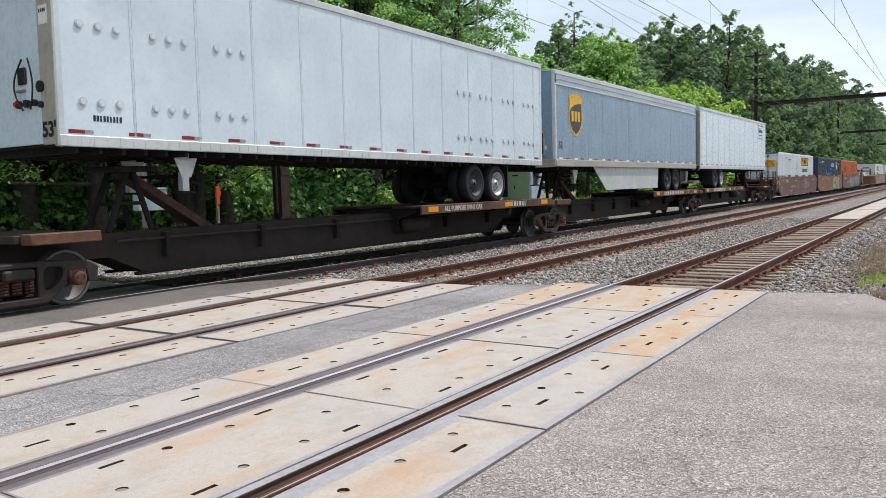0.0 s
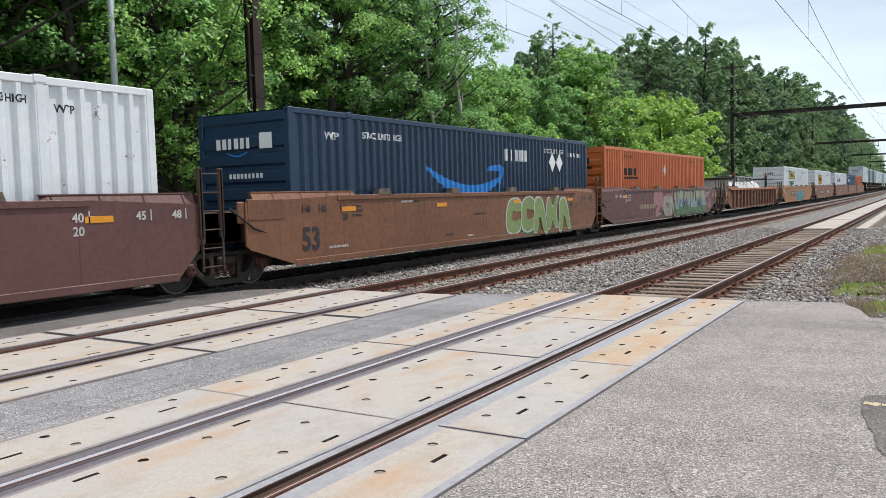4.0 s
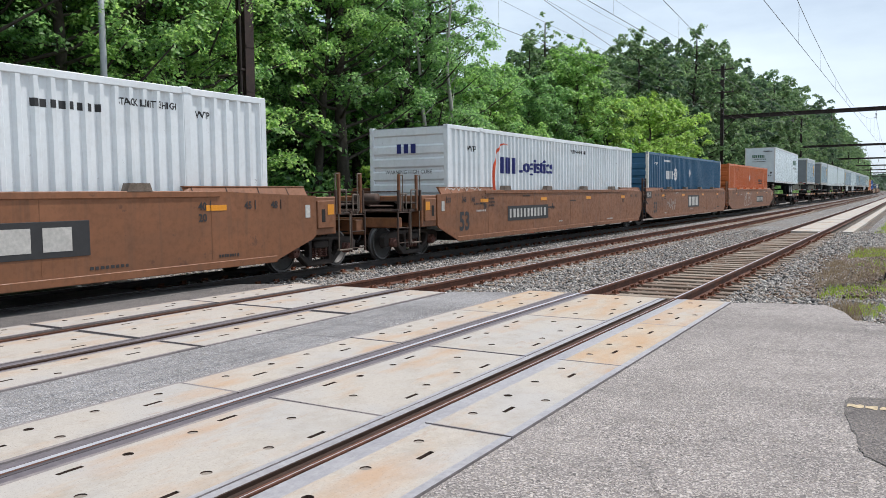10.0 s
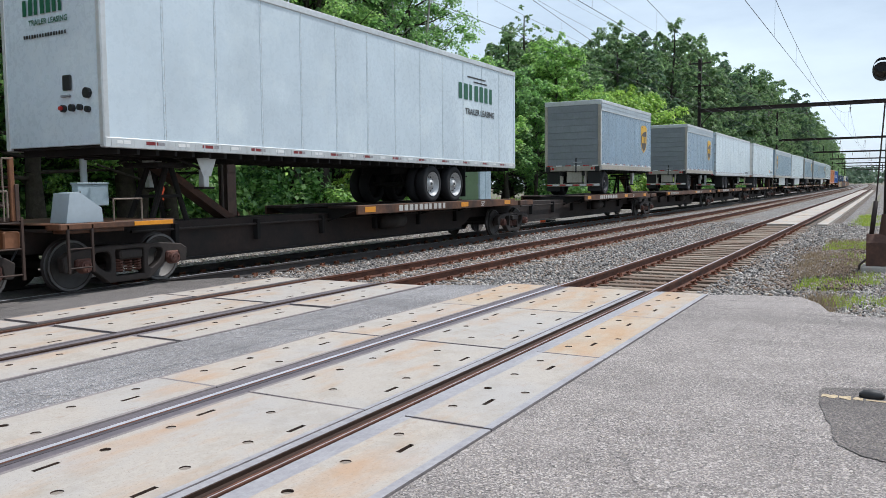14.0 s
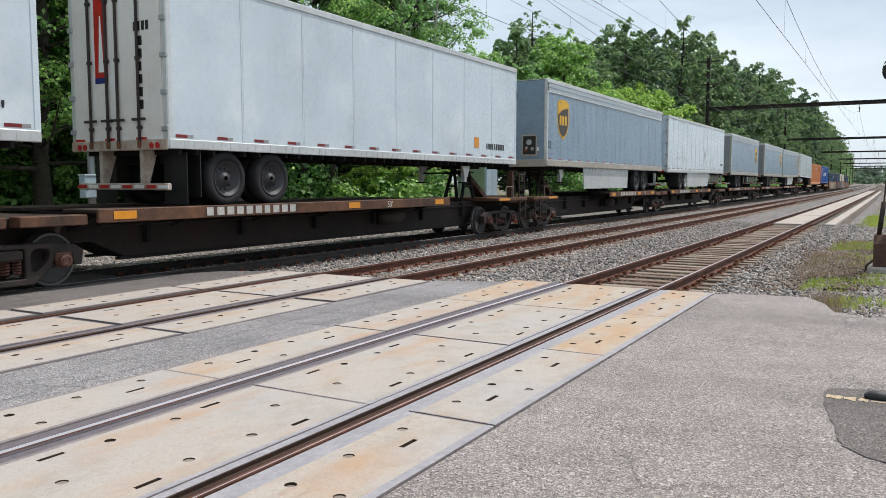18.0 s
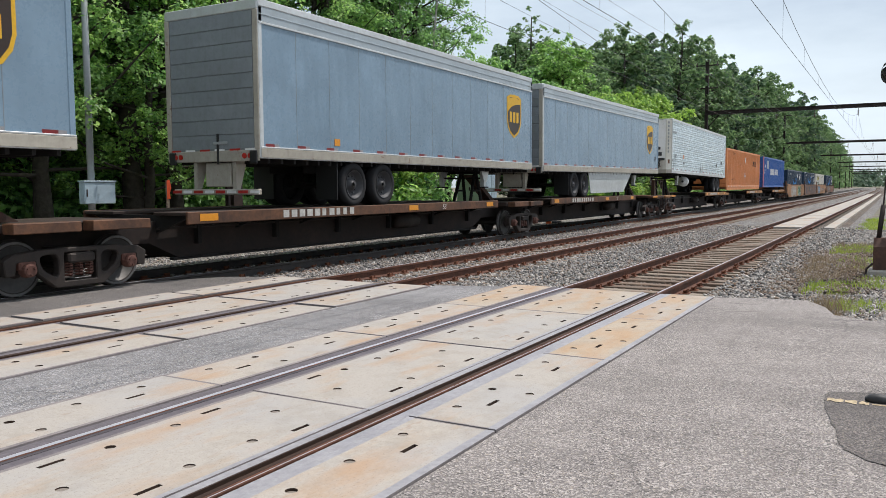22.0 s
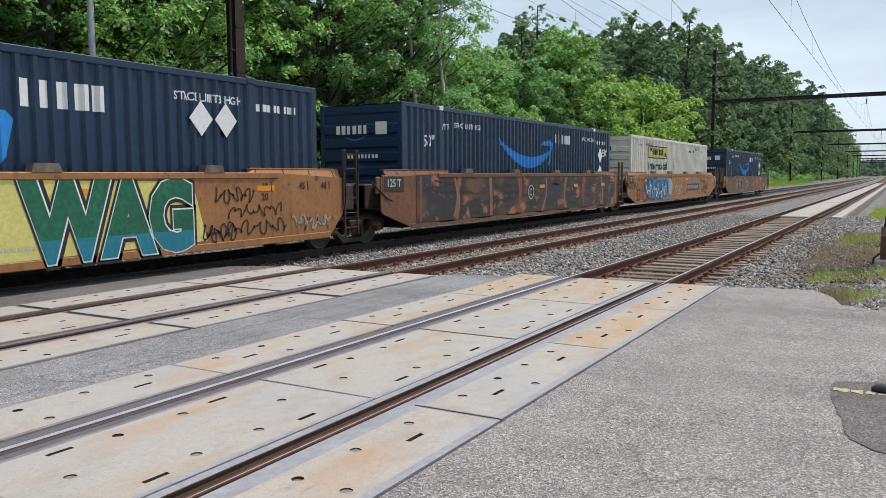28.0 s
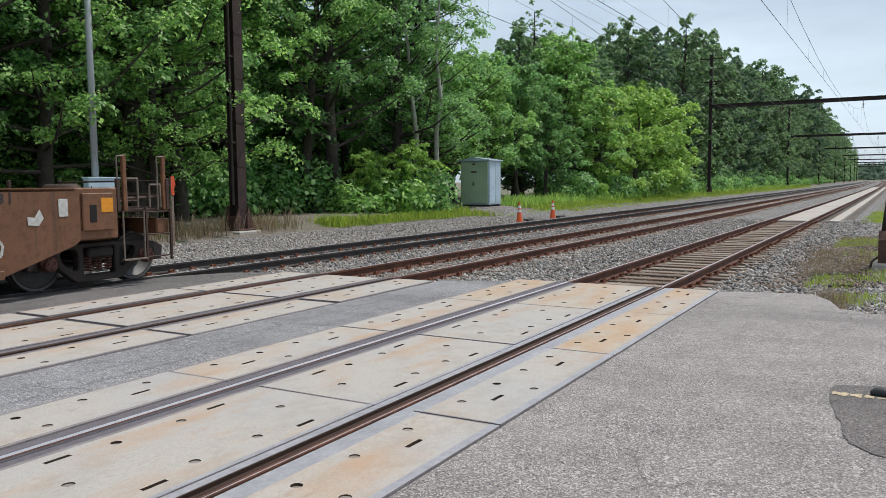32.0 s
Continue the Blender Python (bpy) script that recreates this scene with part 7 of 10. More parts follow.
def trailer(s, length, col, label, z0=2.20, z1=5.30, tandem="rear_right", posts=13, skirt=None, rims=("rim_dark", "rim_dark"), end_style="nose",
            tape="red", axles=2, wheels=None, front_mat=None, ribbed=False, rods=False, guard="alu", seam="alu", tilt=0.0, legs=None):
    """A van trailer; the end at -x leads and shows. tandem: 'left' under the leading end or 'right'."""
    c = thing("semi_trailer", label, "trailer", "trailers on the train", (s, TRACKS[2], 0))
    L = length / 2
    hw = 1.29
    for sgn in (-1, 1):
        g = Geo()
        if ribbed and sgn < 0:
            vs = []
            for i in range(20):
                z = z0 + 0.44 + 0.25 * (i // 2) + 0.105 * (i % 2)
                for dz, dy in ((0.0, 0.0), (0.008, -0.016), (0.02, -0.018), (0.032, 0.0)):
                    if z < z1 - 0.2:
                        vs += [(-L + 0.05, -hw + dy, z + dz), (L - 0.05, -hw + dy, z + dz)]
            m = len(vs) // 2
            fs = [(2 * i, 2 * i + 1, 2 * i + 3, 2 * i + 2) for i in range(m - 1)]
            g.add(vs, fs, col)
            g.box(-L + 0.04, L - 0.04, -hw + 0.002, -hw + 0.05, z0 + 0.1, z1 - 0.08, col)
        else:
            g.box(-L + 0.04, L - 0.04, min(sgn * hw, sgn * (hw - 0.05)), max(sgn * hw, sgn * (hw - 0.05)), z0 + 0.1, z1 - 0.08, col)
        part("side_wall", g, c)
    if ribbed:
        sm = Geo().box(-0.005, 0.005, -hw - 0.001, -hw + 0.003, z0 + 0.2, z1 - 0.16, "trailer_band").mesh("panel_seam")
        for k in range(1, 13):
            part("panel_seam", sm, c).location = (-L + 1.22 * k, 0, 0)
    if posts and not ribbed:
        pm = Geo().box(-0.020, 0.020, -hw - 0.005, -hw, z0 + 0.16, z1 - 0.13, col, 0.001) if col != "trailer_grey" else Geo().box(-0.006, 0.006, -hw - 0.002, -hw, z0 + 0.24, z1 - 0.13, "trailer_end")
        for k in range(0 if col == "trailer_grey" else 22):
            z = z0 + 0.25 + (z1 - z0 - 0.5) * k / 21
            pm.box(-0.012, 0.012, -hw - 0.009, -hw - 0.004, z, z + 0.022, seam)
        if col == "trailer_white":
            pm.box(0.020, 0.027, -hw - 0.003, -hw, z0 + 0.16, z1 - 0.13, "trailer_end")
        pm = pm.mesh("side_post")
        for k in range(1, math.ceil(posts)):
            part("side_post", pm, c).location = (-L + 2 * L * k / posts, 0, 0)
    for nm, a, b in (("bottom_rail", z0, z0 + 0.17), ("top_rail", z1 - 0.14, z1)):
        for sgn in (-1, 1):
            g = Geo().box(-L, L, sgn * hw - 0.022, sgn * hw + 0.022, a, b, "alu", 0.012)
            if nm == "bottom_rail" and sgn < 0:
                for k in range(int(length / 0.22)):
                    x = -L + 0.12 + k * 0.22
                    g.box(x - 0.012, x + 0.012, -hw - 0.026, -hw - 0.02, a + 0.03, b - 0.03, "alu")
            part(nm, g, c)
    if col == "trailer_grey":
        part("rail_face", Geo().box(-L, L, -hw - 0.034, -hw - 0.0235, z0 + 0.02, z0 + 0.20, "sill_beige", 0.004), c, "scuffed beige lower rail")
        part("rail_bead", Geo().box(-L, L, -hw - 0.030, -hw + 0.01, z0 + 0.205, z0 + 0.235, "alu", 0.006), c, "bright bead over the lower rail")
        part("cornice", Geo().box(-L, L, -hw - 0.012, -hw + 0.01, z1 - 0.43, z1 - 0.14, "trailer_band", 0.006), c, "pale band under the roof")
        part("cornice_rail", Geo().box(-L, L, -hw - 0.026, -hw, z1 - 0.475, z1 - 0.432, "alu", 0.006), c, "bright rail under the band")
        part("cornice_bead", Geo().box(-L, L, -hw - 0.022, -hw - 0.013, z1 - 0.30, z1 - 0.275, "trailer_band", 0.003), c)
    part("roof", Geo().box(-L + 0.01, L - 0.01, -hw + 0.02, hw - 0.02, z1 - 0.03, z1 - 0.004, "alu"), c)
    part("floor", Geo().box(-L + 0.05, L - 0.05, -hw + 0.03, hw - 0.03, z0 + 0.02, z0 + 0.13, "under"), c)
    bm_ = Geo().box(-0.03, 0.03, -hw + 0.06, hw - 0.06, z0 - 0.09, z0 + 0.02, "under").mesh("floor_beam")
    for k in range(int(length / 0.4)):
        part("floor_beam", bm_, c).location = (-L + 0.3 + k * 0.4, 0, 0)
    fm = front_mat or col
    for e in (-1, 1):
        leading = e < 0
        x0, x1 = sorted((e * L, e * (L - 0.04)))
        part("end_wall", Geo().box(x0, x1, -hw + 0.03, hw - 0.03, z0 + 0.05, z1 - 0.05, fm, 0.01), c)
        for y in (-hw, hw - 0.1):
            x0, x1 = sorted((e * (L + 0.012), e * (L - 0.11)))
            part("corner_post", Geo().box(x0, x1, y - 0.012, y + 0.112, z0, z1 + 0.005, "alu" if leading else col, 0.02), c)
    yface = -L - 0.004
    if end_style == "nose":
        part("service_box", Geo().box(yface - 0.03, yface, -0.55, -0.33, z0 + 0.95, z0 + 1.2, "black", 0.02), c, "black document box")
        part("document_tube", Geo().box(yface - 0.05, yface, -0.52, -0.30, z0 + 0.84, z0 + 0.88, "trailer_end", 0.01), c)
        for y, z, r in ((-0.34, 0.66, 0.06), (-0.56, 0.66, 0.06), (-0.76, 0.66, 0.05), (-0.95, 0.88, 0.085), (-0.95, 0.62, 0.05)):
            part("socket", Geo().tube((yface - 0.06, y, z0 + z), (yface, y, z0 + z), r, "black", 12), c, "round black socket")
        part("gladhand", Geo().tube((yface - 0.10, -0.34, z0 + 0.66), (yface - 0.05, -0.34, z0 + 0.66), 0.035, "red", 10), c, "red air coupling")
    if end_style == "parcel":
        for y, zz, w, h, m in ((0.72, 0.50, 0.26, 0.58, "trailer_band"), (-0.62, 0.42, 0.30, 0.66, "black")):
            g = Geo()
            for ya, yb, za, zb in ((-w, w, -0.05, 0.0), (-w, w, h, h + 0.05), (-w, -w + 0.05, 0, h), (w - 0.05, w, 0, h)):
                g.box(yface - 0.03, yface, y + ya, y + yb, z0 + zz + za, z0 + zz + zb, "sill_beige", 0.008)
            part("box_frame", g, c, "worn beige frame")
            part("service_panel", Geo().box(yface - 0.012, yface, y - w + 0.05, y + w - 0.05, z0 + zz, z0 + zz + h, m, 0.004), c, "black socket recess" if m == "black" else "")
        for y, z, r, m in ((-0.75, 0.62, 0.06, "galv"), (-0.52, 0.66, 0.05, "galv"), (-0.62, 0.86, 0.10, "trailer_band"), (-0.50, 0.58, 0.04, "red")):
            part("socket", Geo().tube((yface - 0.07, y, z0 + z), (yface - 0.01, y, z0 + z), r, m, 12), c, "air and power socket")
        part("nose_sill", Geo().box(yface - 0.022, yface, -hw, hw, z0 - 0.02, z0 + 0.24, "sill_beige", 0.01), c, "scuffed beige nose sill")
        part("marker_lamp", Geo().box(yface - 0.02, yface, -0.98, -0.92, z0 + 0.55, z0 + 0.68, "white", 0.006), c)
    if end_style == "doors":
        for a, b in ((-hw + 0.12, -0.012), (0.012, hw - 0.12)):
            part("door", Geo().box(yface - 0.02, yface, a, b, z0 + 0.16, z1 - 0.12, fm, 0.008), c)
        for y in (0.68, 0.21, -0.07, -0.62) if rods else (-0.3, 0.3):
            g = Geo().tube((yface - 0.06, y, z0 + 0.04), (yface - 0.06, y, z1 - 0.1), 0.026 if rods else 0.018, "steel_dark", 8)
            for z in (z0 + 0.35, (z0 + z1) / 2, z1 - 0.5):
                g.box(yface - 0.08, yface - 0.02, y - 0.05, y + 0.05, z, z + 0.06, "steel_dark" if rods else "galv", 0.008)
            if rods:
                g.box(yface - 0.085, yface - 0.05, y - 0.17, y + 0.17, z0 + 0.50, z0 + 0.545, "steel_dark", 0.008)
                g.box(yface - 0.09, yface - 0.05, y - 0.035, y + 0.035, z0 + 0.02, z0 + 0.14, "post_rust", 0.01)
            part("lock_rod", g, c)
        if rods:
            part("rear_sill", Geo().box(yface - 0.035, yface, -hw, hw, z0 - 0.02, z0 + 0.17, guard, 0.015), c, "white rear sill streaked with rust")
            for y in (-0.95, 0.95):
                part("mud_flap", Geo().box(-L + 0.42, -L + 0.44, y - 0.3, y + 0.3, z0 - 0.98, z0 - 0.05, "black", 0.006), c, "black rubber mud flap")
        for y in (-hw + 0.06, hw - 0.06):
            for k in range(5):
                z = z0 + 0.3 + (z1 - z0 - 0.6) * k / 4
                part("hinge", Geo().box(yface - 0.04, yface, y - 0.08, y + 0.08, z, z + 0.09, "galv", 0.01), c)
    if end_style == "roll":
        door = part("roll_door", Geo().box(yface - 0.006, yface + 0.01, -hw + 0.12, hw - 0.12, z0 + 0.18, z1 - 0.18, "trailer_end"), c, "dull grey slatted roll-up door")
        for k in range(9):
            z = z0 + 0.2 + (z1 - z0 - 0.4) * k / 9
            part("slat", Geo().box(yface - 0.022, yface - 0.004, -hw + 0.14, hw - 0.14, z, z + (z1 - z0 - 0.4) / 9 - 0.016, "trailer_end", 0.006), door)
        part("door_header", Geo().box(yface - 0.03, yface, -hw, hw, z1 - 0.2, z1, "alu", 0.015), c)
        part("door_sill", Geo().box(yface - 0.03, yface, -hw, hw, z0 - 0.05, z0 + 0.18, "sill_beige", 0.015), c, "scuffed beige rear sill")
        for y in (-hw + 0.06, hw - 0.06):
            part("door_jamb", Geo().box(yface - 0.035, yface, y - 0.065, y + 0.065, z0 + 0.18, z1 - 0.2, "sill_beige", 0.012), c, "scuffed beige door post")
        part("door_strap", Geo().box(yface - 0.04, yface - 0.022, -0.20, -0.14, z0 - 0.1, z0 + 0.52, "black", 0.006).box(yface - 0.045, yface - 0.02, -0.45, -0.05, z0 + 0.30, z0 + 0.36, "galv", 0.01), c, "black pull strap and latch")
        part("lock_plate", Geo().box(-L + 0.06, -L + 0.2, -0.42, 0.30, z0 - 0.56, z0 - 0.06, "sill_beige", 0.02), c, "beige centre plate")
        for y in (-hw + 0.05, hw - 0.25):
            part("dock_bumper", Geo().box(yface - 0.06, yface, y, y + 0.20, z0 - 0.10, z0 + 0.16, "black", 0.02), c, "black rubber dock bumper")
    if end_style in ("doors", "roll"):
        for y in (-1.05, -0.9, 0.9, 1.05):
            part("tail_lamp", Geo().tube((yface - 0.05, y, z0 + 0.06), (yface, y, z0 + 0.06), 0.055, "red", 12), c, "round red tail lamp")
        g = Geo().box(-L + 0.02, -L + 0.12, -1.2, 1.2, z0 - 0.72, z0 - 0.60, guard, 0.015)
        for y in (-0.55, 0.55):
            g.prism([(-L + 0.03, z0), (-L + 0.35, z0), (-L + 0.13, z0 - 0.66), (-L + 0.03, z0 - 0.66)], y - 0.05, y + 0.05, guard)
        part("bumper", g, c, "rear underride guard")
        for k in range(8):
            y = -1.1 + 2.2 * k / 7
            part("reflector", Geo().box(-L + 0.012, -L + 0.018, y - 0.13, y + 0.13, z0 - 0.69, z0 - 0.63, "red" if k % 2 else "white"), c)
        for k in range(6):
            y = -1.05 + 2.1 * k / 5
            part("reflector", Geo().box(yface - 0.024, yface - 0.019, y - 0.14, y + 0.14, z0 + 0.16, z0 + 0.21, "red" if k % 2 else "white"), c)
    n = int(length / (0.95 if tape == "red" else 0.62))
    for k in range(n):
        x = -L + 0.35 + (2 * L - 0.7) * k / (n - 1)
        ob = part("reflector", tape_mesh("red" if tape == "red" or k % 2 else "white", 0.26), c)
        ob.location = (x, -hw - (0.022 if tape != "red" else 0.002), z0 + (0.265 if col == "trailer_grey" else 0.225 if tape == "red" else 0.1))
    # running gear
    left = tandem == "left"
    xs = [(-L + 1.9 if left else L - 3.1) + 1.25 * k for k in range(axles)] if axles == 2 else [(-L + 1.0 if left else L - 1.0)]
    if tandem == "right_rear":
        xs = [L - 2.2 - 1.25, L - 2.2]
    if wheels:
        xs = [w - s for w in wheels]
    zc = 1.19 + 0.50 + math.tan(radians(tilt)) * (sum(xs) / len(xs))
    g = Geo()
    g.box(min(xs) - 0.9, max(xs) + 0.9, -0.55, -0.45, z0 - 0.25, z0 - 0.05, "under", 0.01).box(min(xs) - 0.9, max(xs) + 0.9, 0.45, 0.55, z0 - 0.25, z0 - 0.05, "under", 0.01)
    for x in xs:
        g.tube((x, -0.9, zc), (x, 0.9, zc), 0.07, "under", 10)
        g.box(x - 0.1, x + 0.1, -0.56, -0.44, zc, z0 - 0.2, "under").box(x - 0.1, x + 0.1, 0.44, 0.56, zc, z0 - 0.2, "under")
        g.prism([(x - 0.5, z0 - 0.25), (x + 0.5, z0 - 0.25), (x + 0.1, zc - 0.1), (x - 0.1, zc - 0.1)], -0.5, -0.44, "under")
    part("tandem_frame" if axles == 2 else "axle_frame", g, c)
    for i, x in enumerate(xs):
        ty, ri = RIMS[rims[i % 2]]
        for y in (-1.10, -0.78, 0.78, 1.10):
            t = part("tyre", ty, c)
            t.location = (x, y, zc)
            if abs(y) > 1:
                r = part("rim", ri, t)
                if y > 0:
                    t.rotation_euler = (0, 0, math.pi)
    for sgn in (-1, 1):
        x = (max(xs) + 0.62) if not left else (min(xs) - 0.66)
        part("mudflap", Geo().box(x - 0.01, x + 0.01, sgn * 0.95 - 0.3, sgn * 0.95 + 0.3, 1.35, z0, "black"), c, "black rubber mudflap")
    lx = L - 2.6 if left else -L + 2.6
    if axles == 1:
        lx = L - 1.6 if left else -L + 1.6
    if legs is not None:
        lx = legs
    g = Geo()
    for sgn in (-1, 1):
        g.box(lx - 0.07, lx + 0.07, sgn * 0.75 - 0.07, sgn * 0.75 + 0.07, 1.62, z0, "alu", 0.01)
        g.box(lx - 0.15, lx + 0.15, sgn * 0.75 - 0.13, sgn * 0.75 + 0.13, 1.59, 1.63, "under", 0.01)
        g.tube((lx, sgn * 0.75, 1.95), (lx + (0.7 if left else -0.7), sgn * 0.5, z0), 0.03, "under", 6)
        g.prism([(lx - 0.28, z0), (lx + 0.28, z0), (lx + 0.10, z0 - 0.42), (lx - 0.10, z0 - 0.42)], sgn * 0.75 - 0.085, sgn * 0.75 - 0.07, "alu")
    g.tube((lx, -0.75, 1.9), (lx, 0.75, 1.9), 0.03, "under", 6)
    part("landing_gear", g, c)
    if skirt:
        a, b, ca, cb = skirt
        a, b = a - s, b - s
        pts = [(a, z0), (b, z0), (b - cb, 1.36), (a + ca, 1.36)]
        part("side_skirt", Geo().prism(pts, -hw + 0.06, -hw + 0.085, "skirt"), c, "pale side skirt panel")
    movers.append((c, s, tilt))
    return c


def shield(c, x, z, w):
    """A brown and gold shield emblem with plain gold bars."""
    h = w * 1.28
    out = [(-0.5, 0.92), (-0.30, 0.985), (0, 1.0), (0.30, 0.985), (0.5, 0.92), (0.5, 0.42), (0.44, 0.26), (0.30, 0.12), (0, 0.0), (-0.30, 0.12), (-0.44, 0.26), (-0.5, 0.42)]
    y = -1.296
    def poly(k, mat, dy):
        g = Geo()
        pts = [(x + a * w * k, y - dy, z + h / 2 + (b - 0.5) * h * k) for a, b in out]
        return g.add(pts, [tuple(range(len(pts)))], mat)
    em = part("emblem", poly(1.0, "yellow", 0.0), c, "gold-edged brown shield emblem")
    part("emblem_field", poly(0.88, "shield", 0.003), em)
    g = Geo()
    top = [(-0.44, 0.885), (0, 0.95), (0.44, 0.885), (0.44, 0.80), (0.25, 0.785), (0.0, 0.76), (-0.2, 0.71), (-0.44, 0.60)]
    pts = [(x + a * w, y - 0.006, z + b * h) for a, b in top]
    g.add(pts, [tuple(range(len(pts)))], "yellow")
    part("emblem_crest", g, em)
    g = Geo()
    for dx in (-0.32, -0.09, 0.14):
        g.add([(x + dx * w, y - 0.006, z + 0.36 * h), (x + (dx + 0.16) * w, y - 0.006, z + 0.36 * h), (x + (dx + 0.16) * w, y - 0.006, z + 0.60 * h), (x + dx * w, y - 0.006, z + 0.60 * h)], [(0, 1, 2, 3)], "yellow")
    part("emblem_writing", g, em)


def smile(c, x0, x1, top):
    """A long curved blue arrow on the corrugated side."""
    g = Geo()
    n = 40
    w = x1 - x0
    a, b = [], []
    for k in range(n + 1):
        u = k / n
        x = x0 + w * 0.94 * u
        mid = top - 0.06 - 0.78 * math.sin(math.pi * (0.03 + 0.80 * u)) ** 0.9
        t = 0.035 + 0.155 * math.sin(math.pi * min(1.0, u * 0.92))
        a.append((x, 0, mid + t))
        b.append((x, 0, mid - t))
    g.add(a + b, [(k, n + 1 + k, n + 2 + k, k + 1) for k in range(n)], "sky_blue")
    z, hx = top - 0.40, x1
    out = [(hx - 0.95, z + 0.16), (hx - 0.25, z + 0.16), (hx - 0.29, z - 0.2), (hx - 0.33, z - 0.55), (hx - 0.10, z - 0.22), (hx + 0.02, z + 0.24), (hx - 0.1, z + 0.36), (hx - 0.85, z + 0.30)]
    part("arrow_head", conform(Geo().add([(a, 0, b) for a, b in out], [tuple(range(8))], "sky_blue"), 0.009), c)
    on_side(c, g, "arrow_emblem", "bright blue curved arrow emblem")


STROKES = (
    ((0, 0), (0.25, 1), (0.75, 1), (1, 0), (0.68, 0), (0.5, 0.6), (0.32, 0)),
    ((0, 0), (0.15, 1), (0.45, 1), (0.5, 0.62), (0.8, 1), (1.05, 1), (0.72, 0.5), (1, 0), (0.62, 0), (0.48, 0.36), (0.4, 0)),
    ((0, 1), (0.3, 1), (0.36, 0.45), (0.5, 0.85), (0.62, 0.45), (0.72, 1), (1, 1), (0.82, 0), (0.6, 0), (0.5, 0.4), (0.4, 0), (0.18, 0)),
    ((0, 0), (0.1, 1), (0.4, 1), (0.65, 0.5), (0.7, 1), (1, 1), (0.95, 0), (0.65, 0), (0.4, 0.48), (0.35, 0)),
    ((0.1, 0.1), (0, 0.5), (0.15, 0.95), (0.6, 1.03), (0.95, 0.85), (0.98, 0.6), (0.62, 0.62), (0.4, 0.68), (0.36, 0.4), (0.6, 0.34), (0.98, 0.42), (0.92, 0.06), (0.5, -0.03)),
)


PUFFS = (
    ((0.05, 0), (0, 0.5), (0.1, 1), (0.6, 1.02), (0.85, 0.78), (0.6, 0.55), (0.98, 0.4), (0.9, 0.08), (0.5, -0.02)),
    ((0, 1), (0.3, 1), (0.38, 0.45), (0.6, 0.45), (0.68, 1), (1, 1), (0.98, 0.2), (0.7, 0), (0.3, 0), (0.05, 0.2)),
    ((0, 0.5), (0.15, 0.95), (0.5, 1.02), (0.85, 0.95), (1, 0.5), (0.85, 0.05), (0.5, -0.02), (0.15, 0.05)),
    ((0.95, 0.95), (0.5, 1.02), (0.08, 0.85), (0.1, 0.5), (0.55, 0.4), (0.1, 0.3), (0.02, 0.02), (0.6, -0.02), (1, 0.25), (0.95, 0.6), (0.55, 0.65), (0.95, 0.75)),
)


def clipped(g, z, upper):
    """The part of a flat shape above or below z."""
    me = g.mesh("clip")
    bm = bmesh.new()
    bm.from_mesh(me)
    bmesh.ops.bisect_plane(bm, geom=bm.verts[:] + bm.edges[:] + bm.faces[:], plane_co=(0, 0, z), plane_no=(0, 0, -1 if upper else 1), clear_outer=True)
    bm.to_mesh(me)
    bm.free()
    return me


def graffiti(c, x, z, w, h, n, fill, edge, y, seed, halo="stencil", low=None, floor_=0.35):
    """Sprayed piece: leaning overlapping letter-like shapes with an outline, no words."""
    rng = random.Random(seed)
    for k in range(n):
        shape = rounded(STROKES[rng.randrange(len(STROKES))], 2)
        cw, ch = w / n * rng.uniform(1.08, 1.28), h * rng.uniform(0.86, 1.0)
        cx, cz = x + w * (k + 0.5) / n, z + h / 2 + rng.uniform(-0.04, 0.04) * h
        lean, tilt = rng.uniform(-0.15, 0.15), rng.uniform(-0.08, 0.08)
        yk = y - 0.007 * (k % 3)

        def shape_at(grow, dy, dx=0.0, dz=0.0):
            pts = []
            for a, b in shape:
                u, v = (a - 0.5) * cw, (b - 0.5) * ch
                u += math.copysign(grow, u) if abs(u) > 0.02 else 0
                v += math.copysign(grow, v) if abs(v) > 0.02 else 0
                pts.append((cx + dx + u + lean * v + tilt * cw, yk - dy, cz + dz + v + tilt * u))
            return pts
        g = Geo().add(shape_at(0.06, 0.0, 0.05, -0.04), [tuple(range(len(shape)))], edge)
        g.add(shape_at(0.045, 0.0015), [tuple(range(len(shape)))], halo)
        part("graffiti", g, c, "sprayed outlined graffiti shape")
        f = Geo().add(shape_at(0.0, 0.003), [tuple(range(len(shape)))], fill)
        part("graffiti", f, c)
        if low:
            part("graffiti", clipped(Geo().add(shape_at(0.0, 0.0045), [tuple(range(len(shape)))], low), z + h * (floor_ + rng.uniform(-0.08, 0.08)), False), c)


